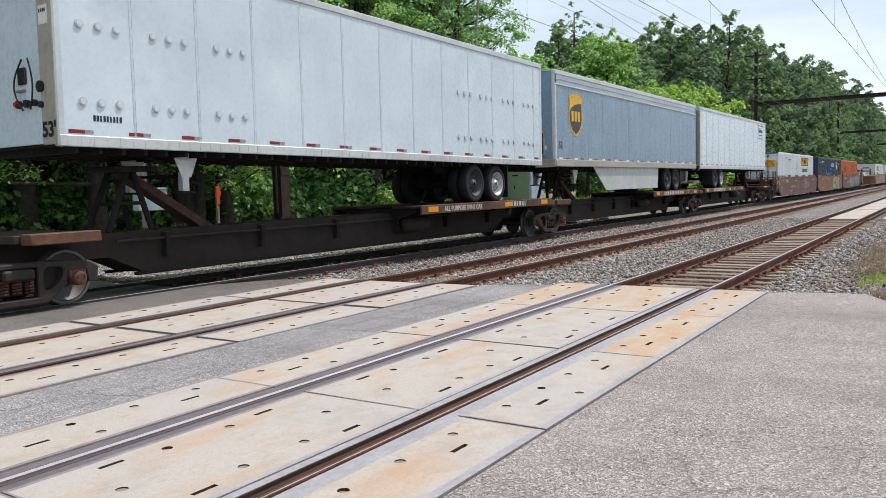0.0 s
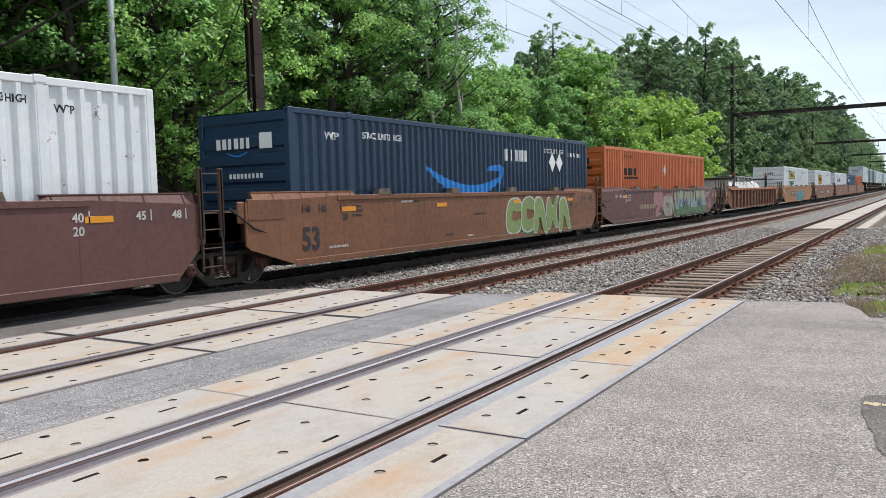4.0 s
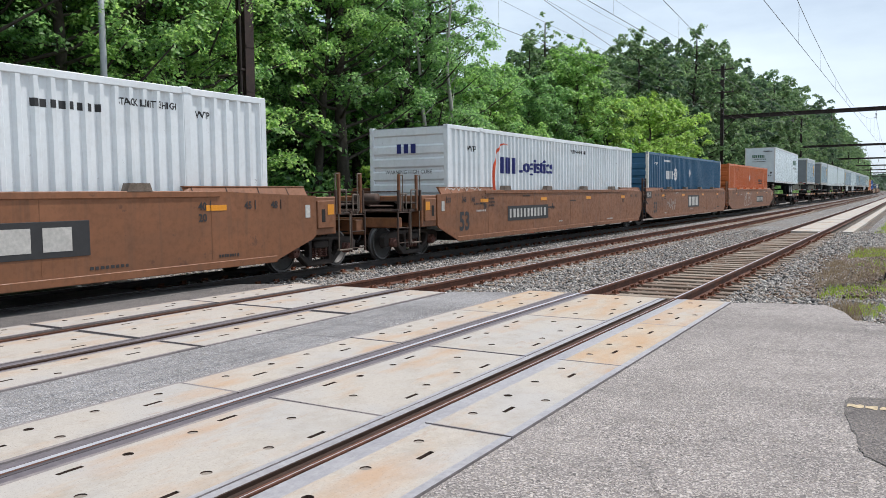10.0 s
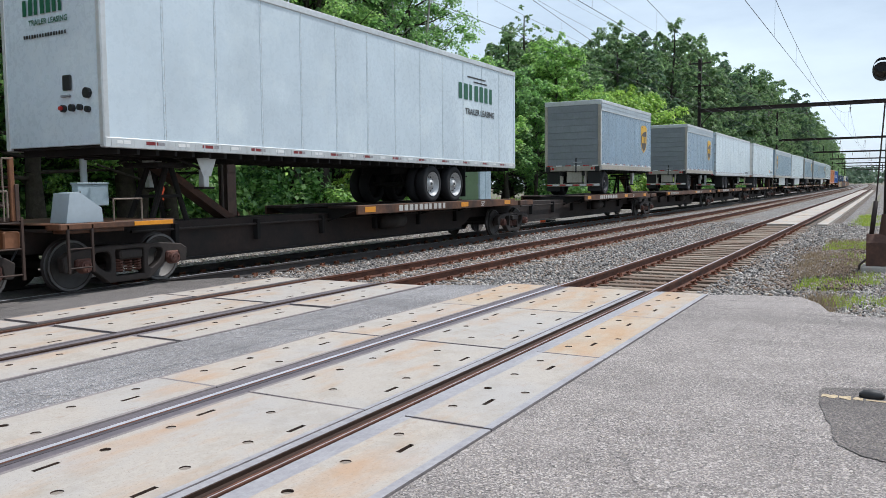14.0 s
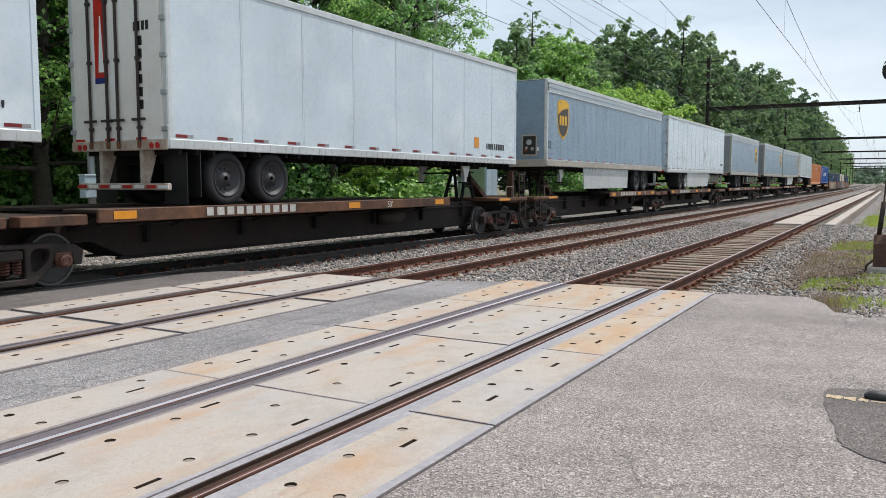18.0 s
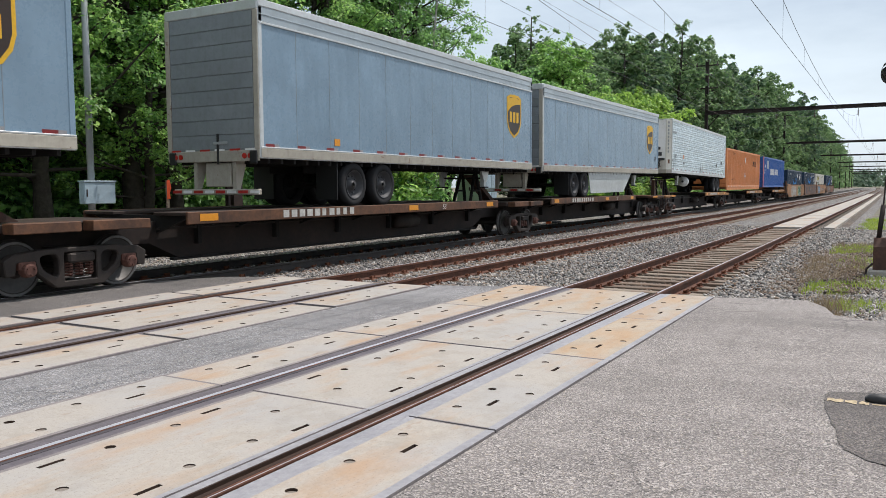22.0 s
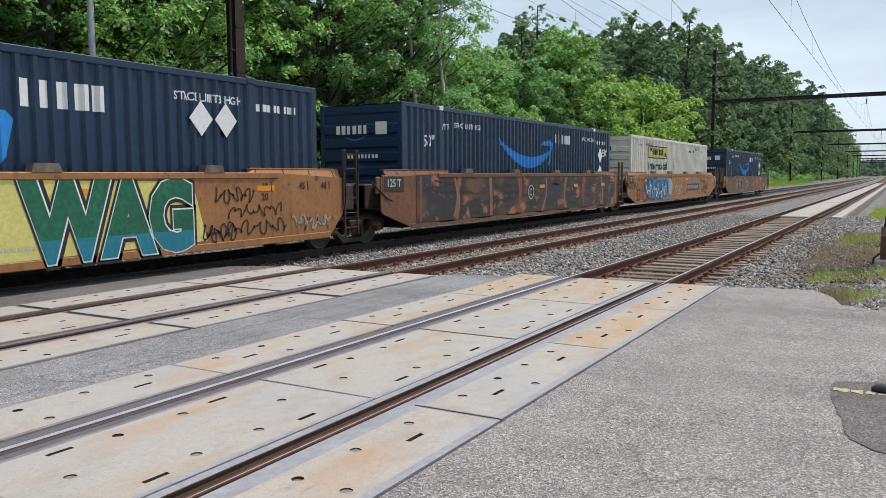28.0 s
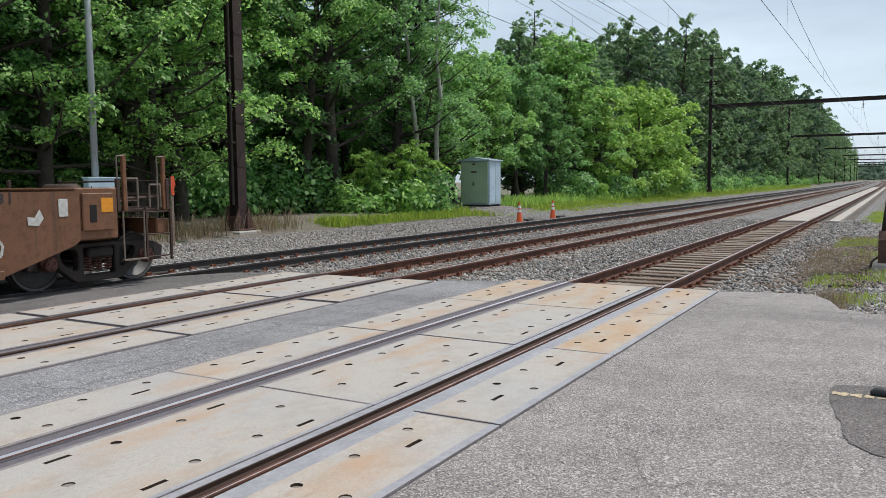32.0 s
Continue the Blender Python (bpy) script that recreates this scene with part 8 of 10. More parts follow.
def block_piece(c, x0, x1, z0, z1, n, y, seed):
    """A row of huge smoke-dark letters filling the side, parted by soft tan gaps."""
    rng = random.Random(seed)
    m = 60
    lo = [(x0 + (x1 - x0) * k / m, y, z0 + 0.02 * math.sin(k * 0.8)) for k in range(m + 1)]
    hi = [(a, y, z1 - 0.02 + 0.03 * math.sin(k * 0.5 + 1)) for k, (a, _, _) in enumerate(lo)]
    part("graffiti", Geo().add(lo + hi, [(k, k + 1, m + 2 + k, m + 1 + k) for k in range(m)], "graf_smoke"), c, "smoke-dark sprayed ground")
    step = (x1 - x0) / n

    def strip(points, mat, dy, label=""):
        """A soft-edged band through (x, z, half width) points."""
        left, right = [], []
        for i, (px, pz, w) in enumerate(points):
            qx, qz, _ = points[min(i + 1, len(points) - 1)]
            rx, rz, _ = points[max(i - 1, 0)]
            dx, dz = qx - rx, qz - rz
            q = math.hypot(dx, dz) + 1e-6
            left.append((px - dz / q * w, y - dy, pz + dx / q * w))
            right.append((px + dz / q * w, y - dy, pz - dx / q * w))
        k = len(points)
        part("graffiti", Geo().add(left + right, [(i, i + 1, k + i + 1, k + i) for i in range(k - 1)], mat), c, label)

    h = z1 - z0
    for k in range(n + 1):
        xk = x0 + step * k + (rng.uniform(-0.15, 0.15) if 0 < k < n else 0.2 * (1 if k == 0 else -1))
        top, bot = rng.choice(((0.17, 0.03), (0.04, 0.15), (0.09, 0.08), (0.05, 0.05)))
        bow, lean = (rng.uniform(-0.25, 0.25), rng.uniform(-0.3, 0.3)) if 0 < k < n else (0.0, 0.0)
        pts = [(xk + lean * (t - 0.5) + bow * math.sin(math.pi * t), z0 + 0.04 + (h - 0.08) * t, bot + (top - bot) * t) for t in [i / 10 for i in range(11)]]
        strip(pts, "graf_tan" if k % 3 else "graf_rust", 0.002 + 0.0004 * k, "soft tan gap between letters")
    for k in range(n):
        cx = x0 + step * (k + 0.5)
        for q in range(3):
            zq = z0 + h * rng.uniform(0.12, 0.92)
            xa = cx + rng.uniform(-0.7, 0.1)
            strip([(xa + 0.9 * t, zq + 0.05 * math.sin(3 * t + q), 0.012 + 0.02 * math.sin(math.pi * t)) for t in [i / 6 for i in range(7)]], "graf_umber", 0.005)


def mural(c, x0, x1, z0, z1, y, seed):
    """A broad sprayed piece: tall letter shapes, olive above, steel blue in the middle, green below."""
    n = 40
    g = Geo()
    lo = [(x0 - 0.2 + (x1 - x0 + 0.3) * k / n, y, z0) for k in range(n + 1)]
    hi = [(a, y, z1 - 0.03 - 0.05 * (1 + math.sin(k * 0.9))) for k, (a, _, _) in enumerate(lo)]
    mid = [(a, y - 0.002, z0 + (z1 - z0) * (0.42 + 0.10 * math.sin(k * 0.55))) for k, (a, _, _) in enumerate(lo)]
    g.add(lo + hi, [(k, k + 1, n + 2 + k, n + 1 + k) for k in range(n)], "graf_moss")
    g.add([(a, y - 0.002, b) for a, _, b in lo] + mid, [(k, k + 1, n + 2 + k, n + 1 + k) for k in range(n)], "graf_grass")
    part("graffiti", g, c, "broad green sprayed ground")
    rng = random.Random(seed)
    count = 8
    for k in range(count):
        shape = [(1 - p if k % 2 else p, q) for p, q in rounded(PUFFS[(k * 3 + 1) % len(PUFFS)], 2)]
        cw, ch = (x1 - x0) / count * rng.uniform(1.15, 1.45), (z1 - z0) * rng.uniform(0.84, 0.96)
        cx, cz = x0 + (x1 - x0) * (k + 0.5) / count, (z0 + z1) / 2
        lean = rng.uniform(-0.35, 0.4)
        yk = y - 0.006 - 0.008 * (k % 3)

        def at(grow, dy):
            return [(cx + (a - 0.5) * (cw + 2 * grow) + lean * (b - 0.5) * ch, yk - dy, cz + (b - 0.5) * (ch + 2 * grow)) for a, b in shape]
        ids = [tuple(range(len(shape)))]
        part("graffiti", Geo().add(at(0.035, 0.0), ids, "graf_black"), c, "tall outlined sprayed letter")
        part("graffiti", Geo().add(at(0.0, 0.002), ids, "graf_olive"), c)
        part("graffiti", clipped(Geo().add(at(0.0, 0.0035), ids, "graf_steel"), z0 + (z1 - z0) * rng.uniform(0.56, 0.72), False), c)
        part("graffiti", clipped(Geo().add(at(0.0, 0.005), ids, "graf_grass"), z0 + (z1 - z0) * rng.uniform(0.26, 0.40), False), c)
    for k in range(2):
        scrawl(c, x0 + 1.2 + (x1 - x0) * k / 2, z0 + 0.25, (x1 - x0) / 6, 0.7, "graf_black", y - 0.034, seed + k, 0.012)


def bubbles(c, x0, x1, z0, z1, mat, y, seed, n=9):
    """A sprayed cloud of round puffs."""
    rng = random.Random(seed)
    for k in range(n):
        r = rng.uniform(0.12, 0.42)
        cx, cz = rng.uniform(x0, x1), min(z1 - r, max(z0 + r, rng.uniform(z0, z1)))
        part("graffiti", Geo().add([(cx + r * math.cos(a * math.tau / 20), y - 0.0004 * k, cz + r * math.sin(a * math.tau / 20)) for a in range(20)], [tuple(range(20))], mat), c)


def scrawl(c, x, z, w, h, mat, y, seed, t=0.02):
    """A thin sprayed scribble."""
    g = Geo()
    n = 46
    pts = [(x + w * (k / n) + 0.13 * h * math.sin(k * 1.3 + seed), z + h * (0.5 + 0.45 * math.sin(k * 0.9 + seed * 2) * math.cos(k * 0.23))) for k in range(n + 1)]
    for (xa, za), (xb, zb) in zip(pts[:-1], pts[1:]):
        dx, dz = xb - xa, zb - za
        q = math.hypot(dx, dz) + 1e-6
        ox, oz = -dz / q * t, dx / q * t
        g.add([(xa - ox, y, za - oz), (xb - ox, y, zb - oz), (xb + ox, y, zb + oz), (xa + ox, y, za + oz)], [(0, 1, 2, 3)], mat)
    part("graffiti_tag", g, c, "thin sprayed scribble")


def throw_up(c, x, z, w, h, n, mat, y, seed, t=0.028):
    """A row of fat bubble letters sprayed in outline only."""
    rng = random.Random(seed)
    g = Geo()
    for k in range(n):
        cw, ch = w / n * rng.uniform(1.1, 1.4), h * rng.uniform(0.72, 1.0)
        cx, cz = x + w * (k + 0.5) / n, z + h * 0.5 + rng.uniform(-0.06, 0.06) * h
        lean = rng.uniform(-0.12, 0.16)
        loops = [[(cx + (a - 0.5) * cw + lean * (b - 0.5) * ch, cz + (b - 0.5) * ch) for a, b in [(1 - p if k % 2 else p, q) for p, q in rounded(PUFFS[(seed + k) % len(PUFFS)], 3)]]]
        if k % 2 == 0:
            ex, ez = cx + rng.uniform(-0.06, 0.06) * cw, cz + rng.uniform(0.05, 0.2) * ch
            loops.append([(ex + cw * 0.10 * math.cos(a), ez + ch * 0.07 * math.sin(a)) for a in [math.tau * q / 16 for q in range(16)]])
        for ring in loops:
            for (xa, za), (xb, zb) in zip(ring, ring[1:] + ring[:1]):
                dx, dz = xb - xa, zb - za
                q = math.hypot(dx, dz) + 1e-6
                ox, oz = -dz / q * t, dx / q * t
                yk = y - 0.0006 * k
                g.add([(xa - ox, yk, za - oz), (xb - ox, yk, zb - oz), (xb + ox, yk, zb + oz), (xa + ox, yk, za + oz)], [(0, 1, 2, 3)], mat)
    part("graffiti_tag", g, c, "sprayed bubble outline")


def haulier_sign(c, x0, x1, z0, z1, ground_mat_, frame_mat, ink, lines=True):
    """A sign panel on a container side: coloured field, dark border, plain bars for the name."""
    on_side(c, flat_rect(x0, x1, z0, z1, frame_mat), "sign_border")
    e = 0.05
    me = conform(flat_rect(x0 + e, x1 - e, z0 + e, z1 - e, ground_mat_), 0.007)
    part("sign_field", me, c)
    w, h = x1 - x0, z1 - z0
    g = moved(bars(0, 0, w * 0.55, h * 0.42, 6, 0, ink, 3), x0 + w * 0.24, 0, z0 + h * 0.28)
    g2 = Geo()
    for k in range(0, len(g.v), 8):
        xs = [p[0] for p in g.v[k:k + 8]]
        zs = [p[2] for p in g.v[k:k + 8]]
        g2.add([(min(xs), 0, min(zs)), (max(xs), 0, min(zs)), (max(xs), 0, max(zs)), (min(xs), 0, max(zs))], [(0, 1, 2, 3)], ink)
    if lines:
        for k in range(3):
            zz = z0 + h * (0.80 - 0.05 * k)
            g2.add([(x0 + w * (0.06 + 0.02 * k), 0, zz), (x0 + w * 0.78, 0, zz), (x0 + w * 0.78, 0, zz + 0.012), (x0 + w * (0.06 + 0.02 * k), 0, zz + 0.012)], [(0, 1, 2, 3)], ink)
        g2.add([(x0 + w * 0.08, 0, z0 + h * 0.82), (x0 + w * 0.16, 0, z0 + h * 0.82), (x0 + w * 0.22, 0, z0 + h * 0.5), (x0 + w * 0.16, 0, z0 + h * 0.5)], [(0, 1, 2, 3)], ink)
        g2.add([(x0 + w * 0.80, 0, z0 + h * 0.5), (x0 + w * 0.88, 0, z0 + h * 0.5), (x0 + w * 0.95, 0, z0 + h * 0.2), (x0 + w * 0.86, 0, z0 + h * 0.2)], [(0, 1, 2, 3)], ink)
    part("sign_writing", conform(g2, 0.010), c)


def side_words(c, text, x, z, size, mat, bold=0.0, width=None):
    g = words(text, size, mat, bold)
    if width:
        w = max(p[0] for p in g.v) - min(p[0] for p in g.v)
        g.v = [(a * width / w, b, d) for a, b, d in g.v]
    on_side(c, moved(g, x, 0, z), "lettering")


def side_bars(c, x, z, w, h, n, mat, seed):
    g = bars(x, z, w, h, n, 0, mat, seed)
    g2 = Geo()
    for k in range(0, len(g.v), 8):
        xs = [p[0] for p in g.v[k:k + 8]]
        zs = [p[2] for p in g.v[k:k + 8]]
        g2.add([(min(xs), 0, min(zs)), (max(xs), 0, min(zs)), (max(xs), 0, max(zs)), (min(xs), 0, max(zs))], [(0, 1, 2, 3)], mat)
    on_side(c, g2, "number_marking")


# ---- the train, from its head to its tail ----
def head_spines():
    spine_unit(14.3, -8.7, 8.7, (0.9, 8.2), "grimy spine car under a white trailer", "shared", "shared", -6.2, 31, "ALL PURPOSE SPINE CAR")
    t = trailer(14.13, 15.84, "trailer_white", "white ribbed van trailer with round rivet plates", z0=2.29, z1=5.42, wheels=(18.05, 19.25), tandem="right", posts=12.42, rims=("rim_dark", "rim"), tilt=0.6)
    plate = Geo().tube((0, -1.310, 0), (0, -1.288, 0), 0.068, "alu", 14).tube((0, -1.318, 0), (0, -1.310, 0), 0.046, "trailer_white", 14).mesh("cover_plate")
    for x0 in (-7.52, -6.24, -4.94, 3.05, 4.2, 5.47, 6.75):
        for j in range(3):
            for z in (2.96, 4.10):
                part("cover_plate", plate, t, "round riveted cover plate").location = (x0 + j * 0.31, 0, z)
    part("nose_strip", Geo().box(-7.945, -7.92, -1.28, -0.92, 2.32, 5.38, "sill_beige", 0.008), t, "scuffed beige strip down the nose corner")
    part("nose_plate", Geo().box(-7.952, -7.945, -1.20, -0.98, 4.05, 4.32, "white", 0.002), t, "white label plate")
    part("plate_writing", to_end(moved(bars(1.0, 4.22, 0.18, 0.05, 4, 0, "black_panel", 3), 0, 0, 0), -7.956), t)
    part("size_number", to_end(moved(words("53'", 0.30, "black", 0.012), 0.93, 0, 2.44), -7.952), t)
    part("number_marking", bars(-7.36, 2.68, 0.5, 0.09, 9, -1.294, "grille_blue", 5), t)
    g = Geo()
    for y, q in ((-0.55, 0.25), (-0.70, -0.10)):
        for k in range(8):
            a, b = k / 8, (k + 1) / 8
            g.tube((-7.99, y + q * math.sin(3 * a), 3.6 - 0.75 * a), (-7.99, y + q * math.sin(3 * b), 3.6 - 0.75 * b), 0.014, "black", 6)
    part("cable", g, t, "hanging black cables")
    spine_unit(31.65, -8.65, 8.2, (0.9, 7.7), "grimy spine car under a grey-blue trailer", "hung", "shared", -6.2, 32)
    t = trailer(31.22, 16.26, "trailer_grey", "grey-blue parcel trailer with a shield emblem", tandem="right", end_style="parcel", wheels=(35.0, 36.3), posts=12, skirt=(26.4, 33.7, 1.2, 0.1), rims=("rim_dark", "rim_dark"), tape="white")
    shield(t, -6.49, 3.2, 1.12)
    part("size_number", moved(words("53", 0.30, "black", 0.008), -7.88, -1.296, 2.80), t)
    spine_unit(48.9, -9.05, 8.6, (-8.3, 0.3), "grimy spine car under a white leased trailer", "hung", "end", 5.8, 33)
    t = trailer(48.15, 16.0, "trailer_white", "white leased van trailer with a green-lettered sign", tandem="left", wheels=(43.35, 44.6), posts=13, end_style="roll", rims=("rim_dark", "rim"))
    sign_premier(t, 5.7, 4.2, True)


def sign_premier(t, x, z, boxed):
    y = -1.297
    if boxed:
        g = Geo()
        w, h = 1.5, 0.85
        for a, b, c, d in ((0, w, 0, 0.035), (0, w, h - 0.035, h), (0, 0.035, 0, h), (w - 0.035, w, 0, h)):
            g.box(x + a, x + b, y - 0.002, y, z + c, z + d, "black")
        part("sign_border", g, t)
        part("sign_writing", bars(x + 0.2, z + 0.40, 1.1, 0.2, 7, y - 0.003, "green", 4), t, "green name bars")
        part("sign_line", Geo().box(x + 0.2, x + 0.75, y - 0.002, y, z + 0.66, z + 0.69, "black").box(x + 0.25, x + 1.3, y - 0.002, y, z + 0.2, z + 0.27, "green"), t)
    else:
        part("sign_writing", bars(x, z, 2.35, 0.46, 7, y - 0.003, "green", 4), t, "green name bars")
        part("sign_lines", Geo().box(x + 0.55, x + 1.75, y - 0.002, y, z + 0.66, z + 0.70, "black").box(x + 0.95, x + 1.85, y - 0.002, y, z + 0.54, z + 0.58, "black"), t)
        part("lettering", moved(words("TRAILER LEASING", 0.25, "black", 0.006), x + 0.4, y - 0.003, z - 0.42), t)


def intermodal_white(s, label, sign, sub, doors=False, placard=(-0.1, 1.74), col="box_white", field="yellow", ink="black"):
    """sign and sub: (x0, x1, z0, z1) of the haulier sign and of the word below it."""
    c = container(s, col, label, doors=doors)
    x0, x1, za, zb = sign
    haulier_sign(c, x0, x1, za, zb, field, "black", ink)
    if sub:
        side_words(c, "Intermodal", sub[0], sub[2] + 0.10, (sub[3] - sub[2]) * 1.28, "green", 0.018, sub[1] - sub[0])
    on_side(c, diamond(placard[0], placard[1], 0.22, "silver_diamond"), "placard_holder", "silver diamond placard holder")
    for x in (-5.75, 4.75):
        side_words(c, "STACK LIMIT 3 HIGH", x, 2.50, 0.16, "black_panel", 0.004, 1.18)
    side_bars(c, -4.1, 2.36, 1.1, 0.09, 8, "black_panel", 3)
    for x in (-6.75, 6.35):
        side_words(c, "WTP", x, 2.40, 0.17, "black_panel", 0.004, 0.33)
    side_bars(c, 3.3, 2.34, 1.2, 0.12, 8, "black_panel", 5)
    if doors:
        g = flat_rect(-1.08, 1.08, 1.86, 2.36, "yellow")
        part("end_sign", to_end(moved(g, 0, -0.03, 0), -8.075), c, "yellow name panel")
        part("end_writing", to_end(moved(bars(-0.62, 1.98, 1.15, 0.27, 6, 0, ink, 2), 0, -0.034, 0), -8.075), c)
        g = Geo()
        for xa, xb, za, zb in ((-1.0, -0.6, 2.24, 1.94), (0.55, 0.98, 2.26, 1.96)):
            for k in range(4):
                d = 0.035 * k
                g.add([(xa + d * 2, 0, za - d), (xb - 0.16, 0, za - d), (xb - 0.16, 0, za - d - 0.014), (xa + d * 2, 0, za - d - 0.014)], [(0, 3, 2, 1)], ink)
            g.add([(xb - 0.20, 0, za), (xb - 0.16, 0, za), (xb, 0, zb), (xb - 0.05, 0, zb)], [(0, 3, 2, 1)], ink)
            part("end_emblem", to_end(moved(g, 0, -0.034, 0), -8.075), c)
            g = Geo()
    else:
        m = "yellow" if field == "yellow" else "white"
        part("end_sign", to_end(moved(flat_rect(-0.55, 0.55, 2.15, 2.45, m), 0, -0.034, 0), -8.05), c, "name panel on the end wall")
        part("end_writing", to_end(moved(bars(-0.4, 2.2, 0.8, 0.18, 6, 0, ink, 2), 0, -0.040, 0), -8.05), c)
        part("end_marking", to_end(moved(bars(-0.5, 1.75, 0.9, 0.09, 9, 0, "black_panel", 6), 0, -0.040, 0), -8.05), c)
    return c


def navy_prime(s, label, arrow, name, stacks, marks, white_end=False, sized=None, code=-6.9):
    """arrow: (x0, x1, top z); name: (x0, x1, z0, z1); stacks: starts of the stacking words; marks: (x, z) of the white diamonds."""
    c = container(s, "box_navy", label, post_cast="box_white" if white_end else None)
    smile(c, arrow[0], arrow[1], arrow[2] + 0.12)
    side_bars(c, name[0], name[2], name[1] - name[0], name[3] - name[2], 5, "white", 2)
    for x in stacks:
        side_words(c, "STACK LIMIT 3 HIGH", x, 2.38, 0.2, "white", 0.005, 1.56)
    side_words(c, "WTP", code, 2.3, 0.22, "white", 0.006, 0.42)
    side_bars(c, 6.3, 2.3, 1.2, 0.14, 8, "white", 7)
    for x, z in marks:
        on_side(c, diamond(x, z, 0.27, "white"), "placard_holder", "white diamond placard holder")
    if sized is not None:
        side_words(c, "53'", sized, 1.82, 0.42, "white", 0.01, 0.5)
        side_words(c, "53'", -6.95 if sized > 0 else 7.2, 1.82, 0.42, "white", 0.01, 0.5)
    part("end_writing", to_end(moved(bars(-0.75, 2.12, 1.05, 0.22, 6, 0, "white", 5), 0, -0.036, 0), -8.05), c)
    part("end_square", to_end(moved(flat_rect(0.5, 0.85, 2.1, 2.42, "white"), 0, -0.036, 0), -8.05), c)
    g = Geo()
    n = 12
    for k in range(n):
        a, b = -0.45 + 0.6 * k / n, -0.45 + 0.6 * (k + 1) / n
        za, zb = 2.06 - 0.08 * math.sin(math.pi * k / n), 2.06 - 0.08 * math.sin(math.pi * (k + 1) / n)
        g.add([(a, 0, za - 0.025), (b, 0, zb - 0.025), (b, 0, zb), (a, 0, za)], [(0, 1, 2, 3)], "sky_blue")
    part("end_arrow", to_end(moved(g, 0, -0.036, 0), -8.05), c)
    part("end_marking", to_end(moved(bars(-0.4, 1.5, 1.0, 0.1, 9, 0, "white", 8), 0, -0.036, 0), -8.05), c)
    part("end_size", to_end(moved(words("53'", 0.36, "white", 0.008), 0.1, -0.03, 0.55), -8.05), c)
    for y in (-HW + 0.02, HW - 0.14):
        part("end_reflector", Geo().box(-8.1, -8.085, y, y + 0.12, 0.25, 0.75, "red"), c, "red end reflector")
    return c


def orange_box(s, label, name, placards, col="box_orange", z=0.55, faded=False):
    """name: (x0, x1, z0, z1) of the underlined name."""
    c = container(s, col, label, z=z)
    x0, x1, za, zb = name
    side_bars(c, x0, za + 0.14, x1 - x0, zb - za - 0.14, 9, "black", 9)
    on_side(c, flat_rect(x0 - 0.02, x1, za, za + 0.08, "black"), "underline")
    for x, zz in placards:
        on_side(c, diamond(x, zz, 0.22, "silver_diamond"), "placard_holder", "silver diamond placard holder")
    if faded:
        side_words(c, "TOP LIFT ONLY", -5.96, 0.58, 0.2, "black", 0.004, 1.2)
        side_words(c, "STACK 2 HIGH ONLY", -5.8, 2.52, 0.17, "black", 0.003, 1.3)
        for k in range(14):
            x = -7.4 + k * 1.13
            part("reflector", Geo().box(x, x + 0.42, -HW - 0.008, -HW - 0.003, 0.06, 0.11, "white"), c, "white reflective dash")
        for y in (-HW + 0.01, HW - 0.11):
            part("lower_frame", Geo().box(-7.9, 7.9, y, y + 0.10, -0.20, -0.002, col, 0.012), c, "deep orange lower frame beam")
    else:
        side_words(c, "STACK 3 HIGH ONLY", -5.58, 2.5, 0.15, "black", 0.003, 1.03)
        side_words(c, "STACK 3 HIGH ONLY", 4.5, 2.5, 0.15, "black", 0.003, 1.03)
    part("end_name", to_end(moved(bars(-0.75, 2.2, 1.5, 0.24, 9, 0, "black", 9), 0, -0.036, 0), -8.05), c)
    part("end_underline", to_end(moved(flat_rect(-0.8, 0.8, 2.02, 2.1, "black"), 0, -0.036, 0), -8.05), c)
    return c


def panel_marks(u, x0, x1, z0, z1, n=11, seed=3, label="black number panel"):
    """A black panel with a row of plain bars on a well car's side."""
    part("mark_panel", Geo().box(x0, x1, YW - 0.030, YW - 0.024, z0, z1, "black_panel", 0.002), u, label)
    part("number_marking", bars(x0 + 0.12, z0 + 0.09, x1 - x0 - 0.24, z1 - z0 - 0.18, n, YW - 0.034, "stencil", seed, 0.28 if n < 6 else 0.4), u)


def well_number(u, x, z0, z1, mat="black_panel"):
    part("size_number", moved(words("53", (z1 - z0) * 1.4, mat, 0.02), x, YW - 0.027, z0 + 0.02, (0.85, 1.0)), u)


def tag_lines(u, spots, mat, seed):
    """Sprayed thin scribbles: (x, z, width, height)."""
    for k, (x, z, w, h) in enumerate(spots):
        scrawl(u, x, z, w, h, mat, YW - 0.03, seed + k, 0.014)


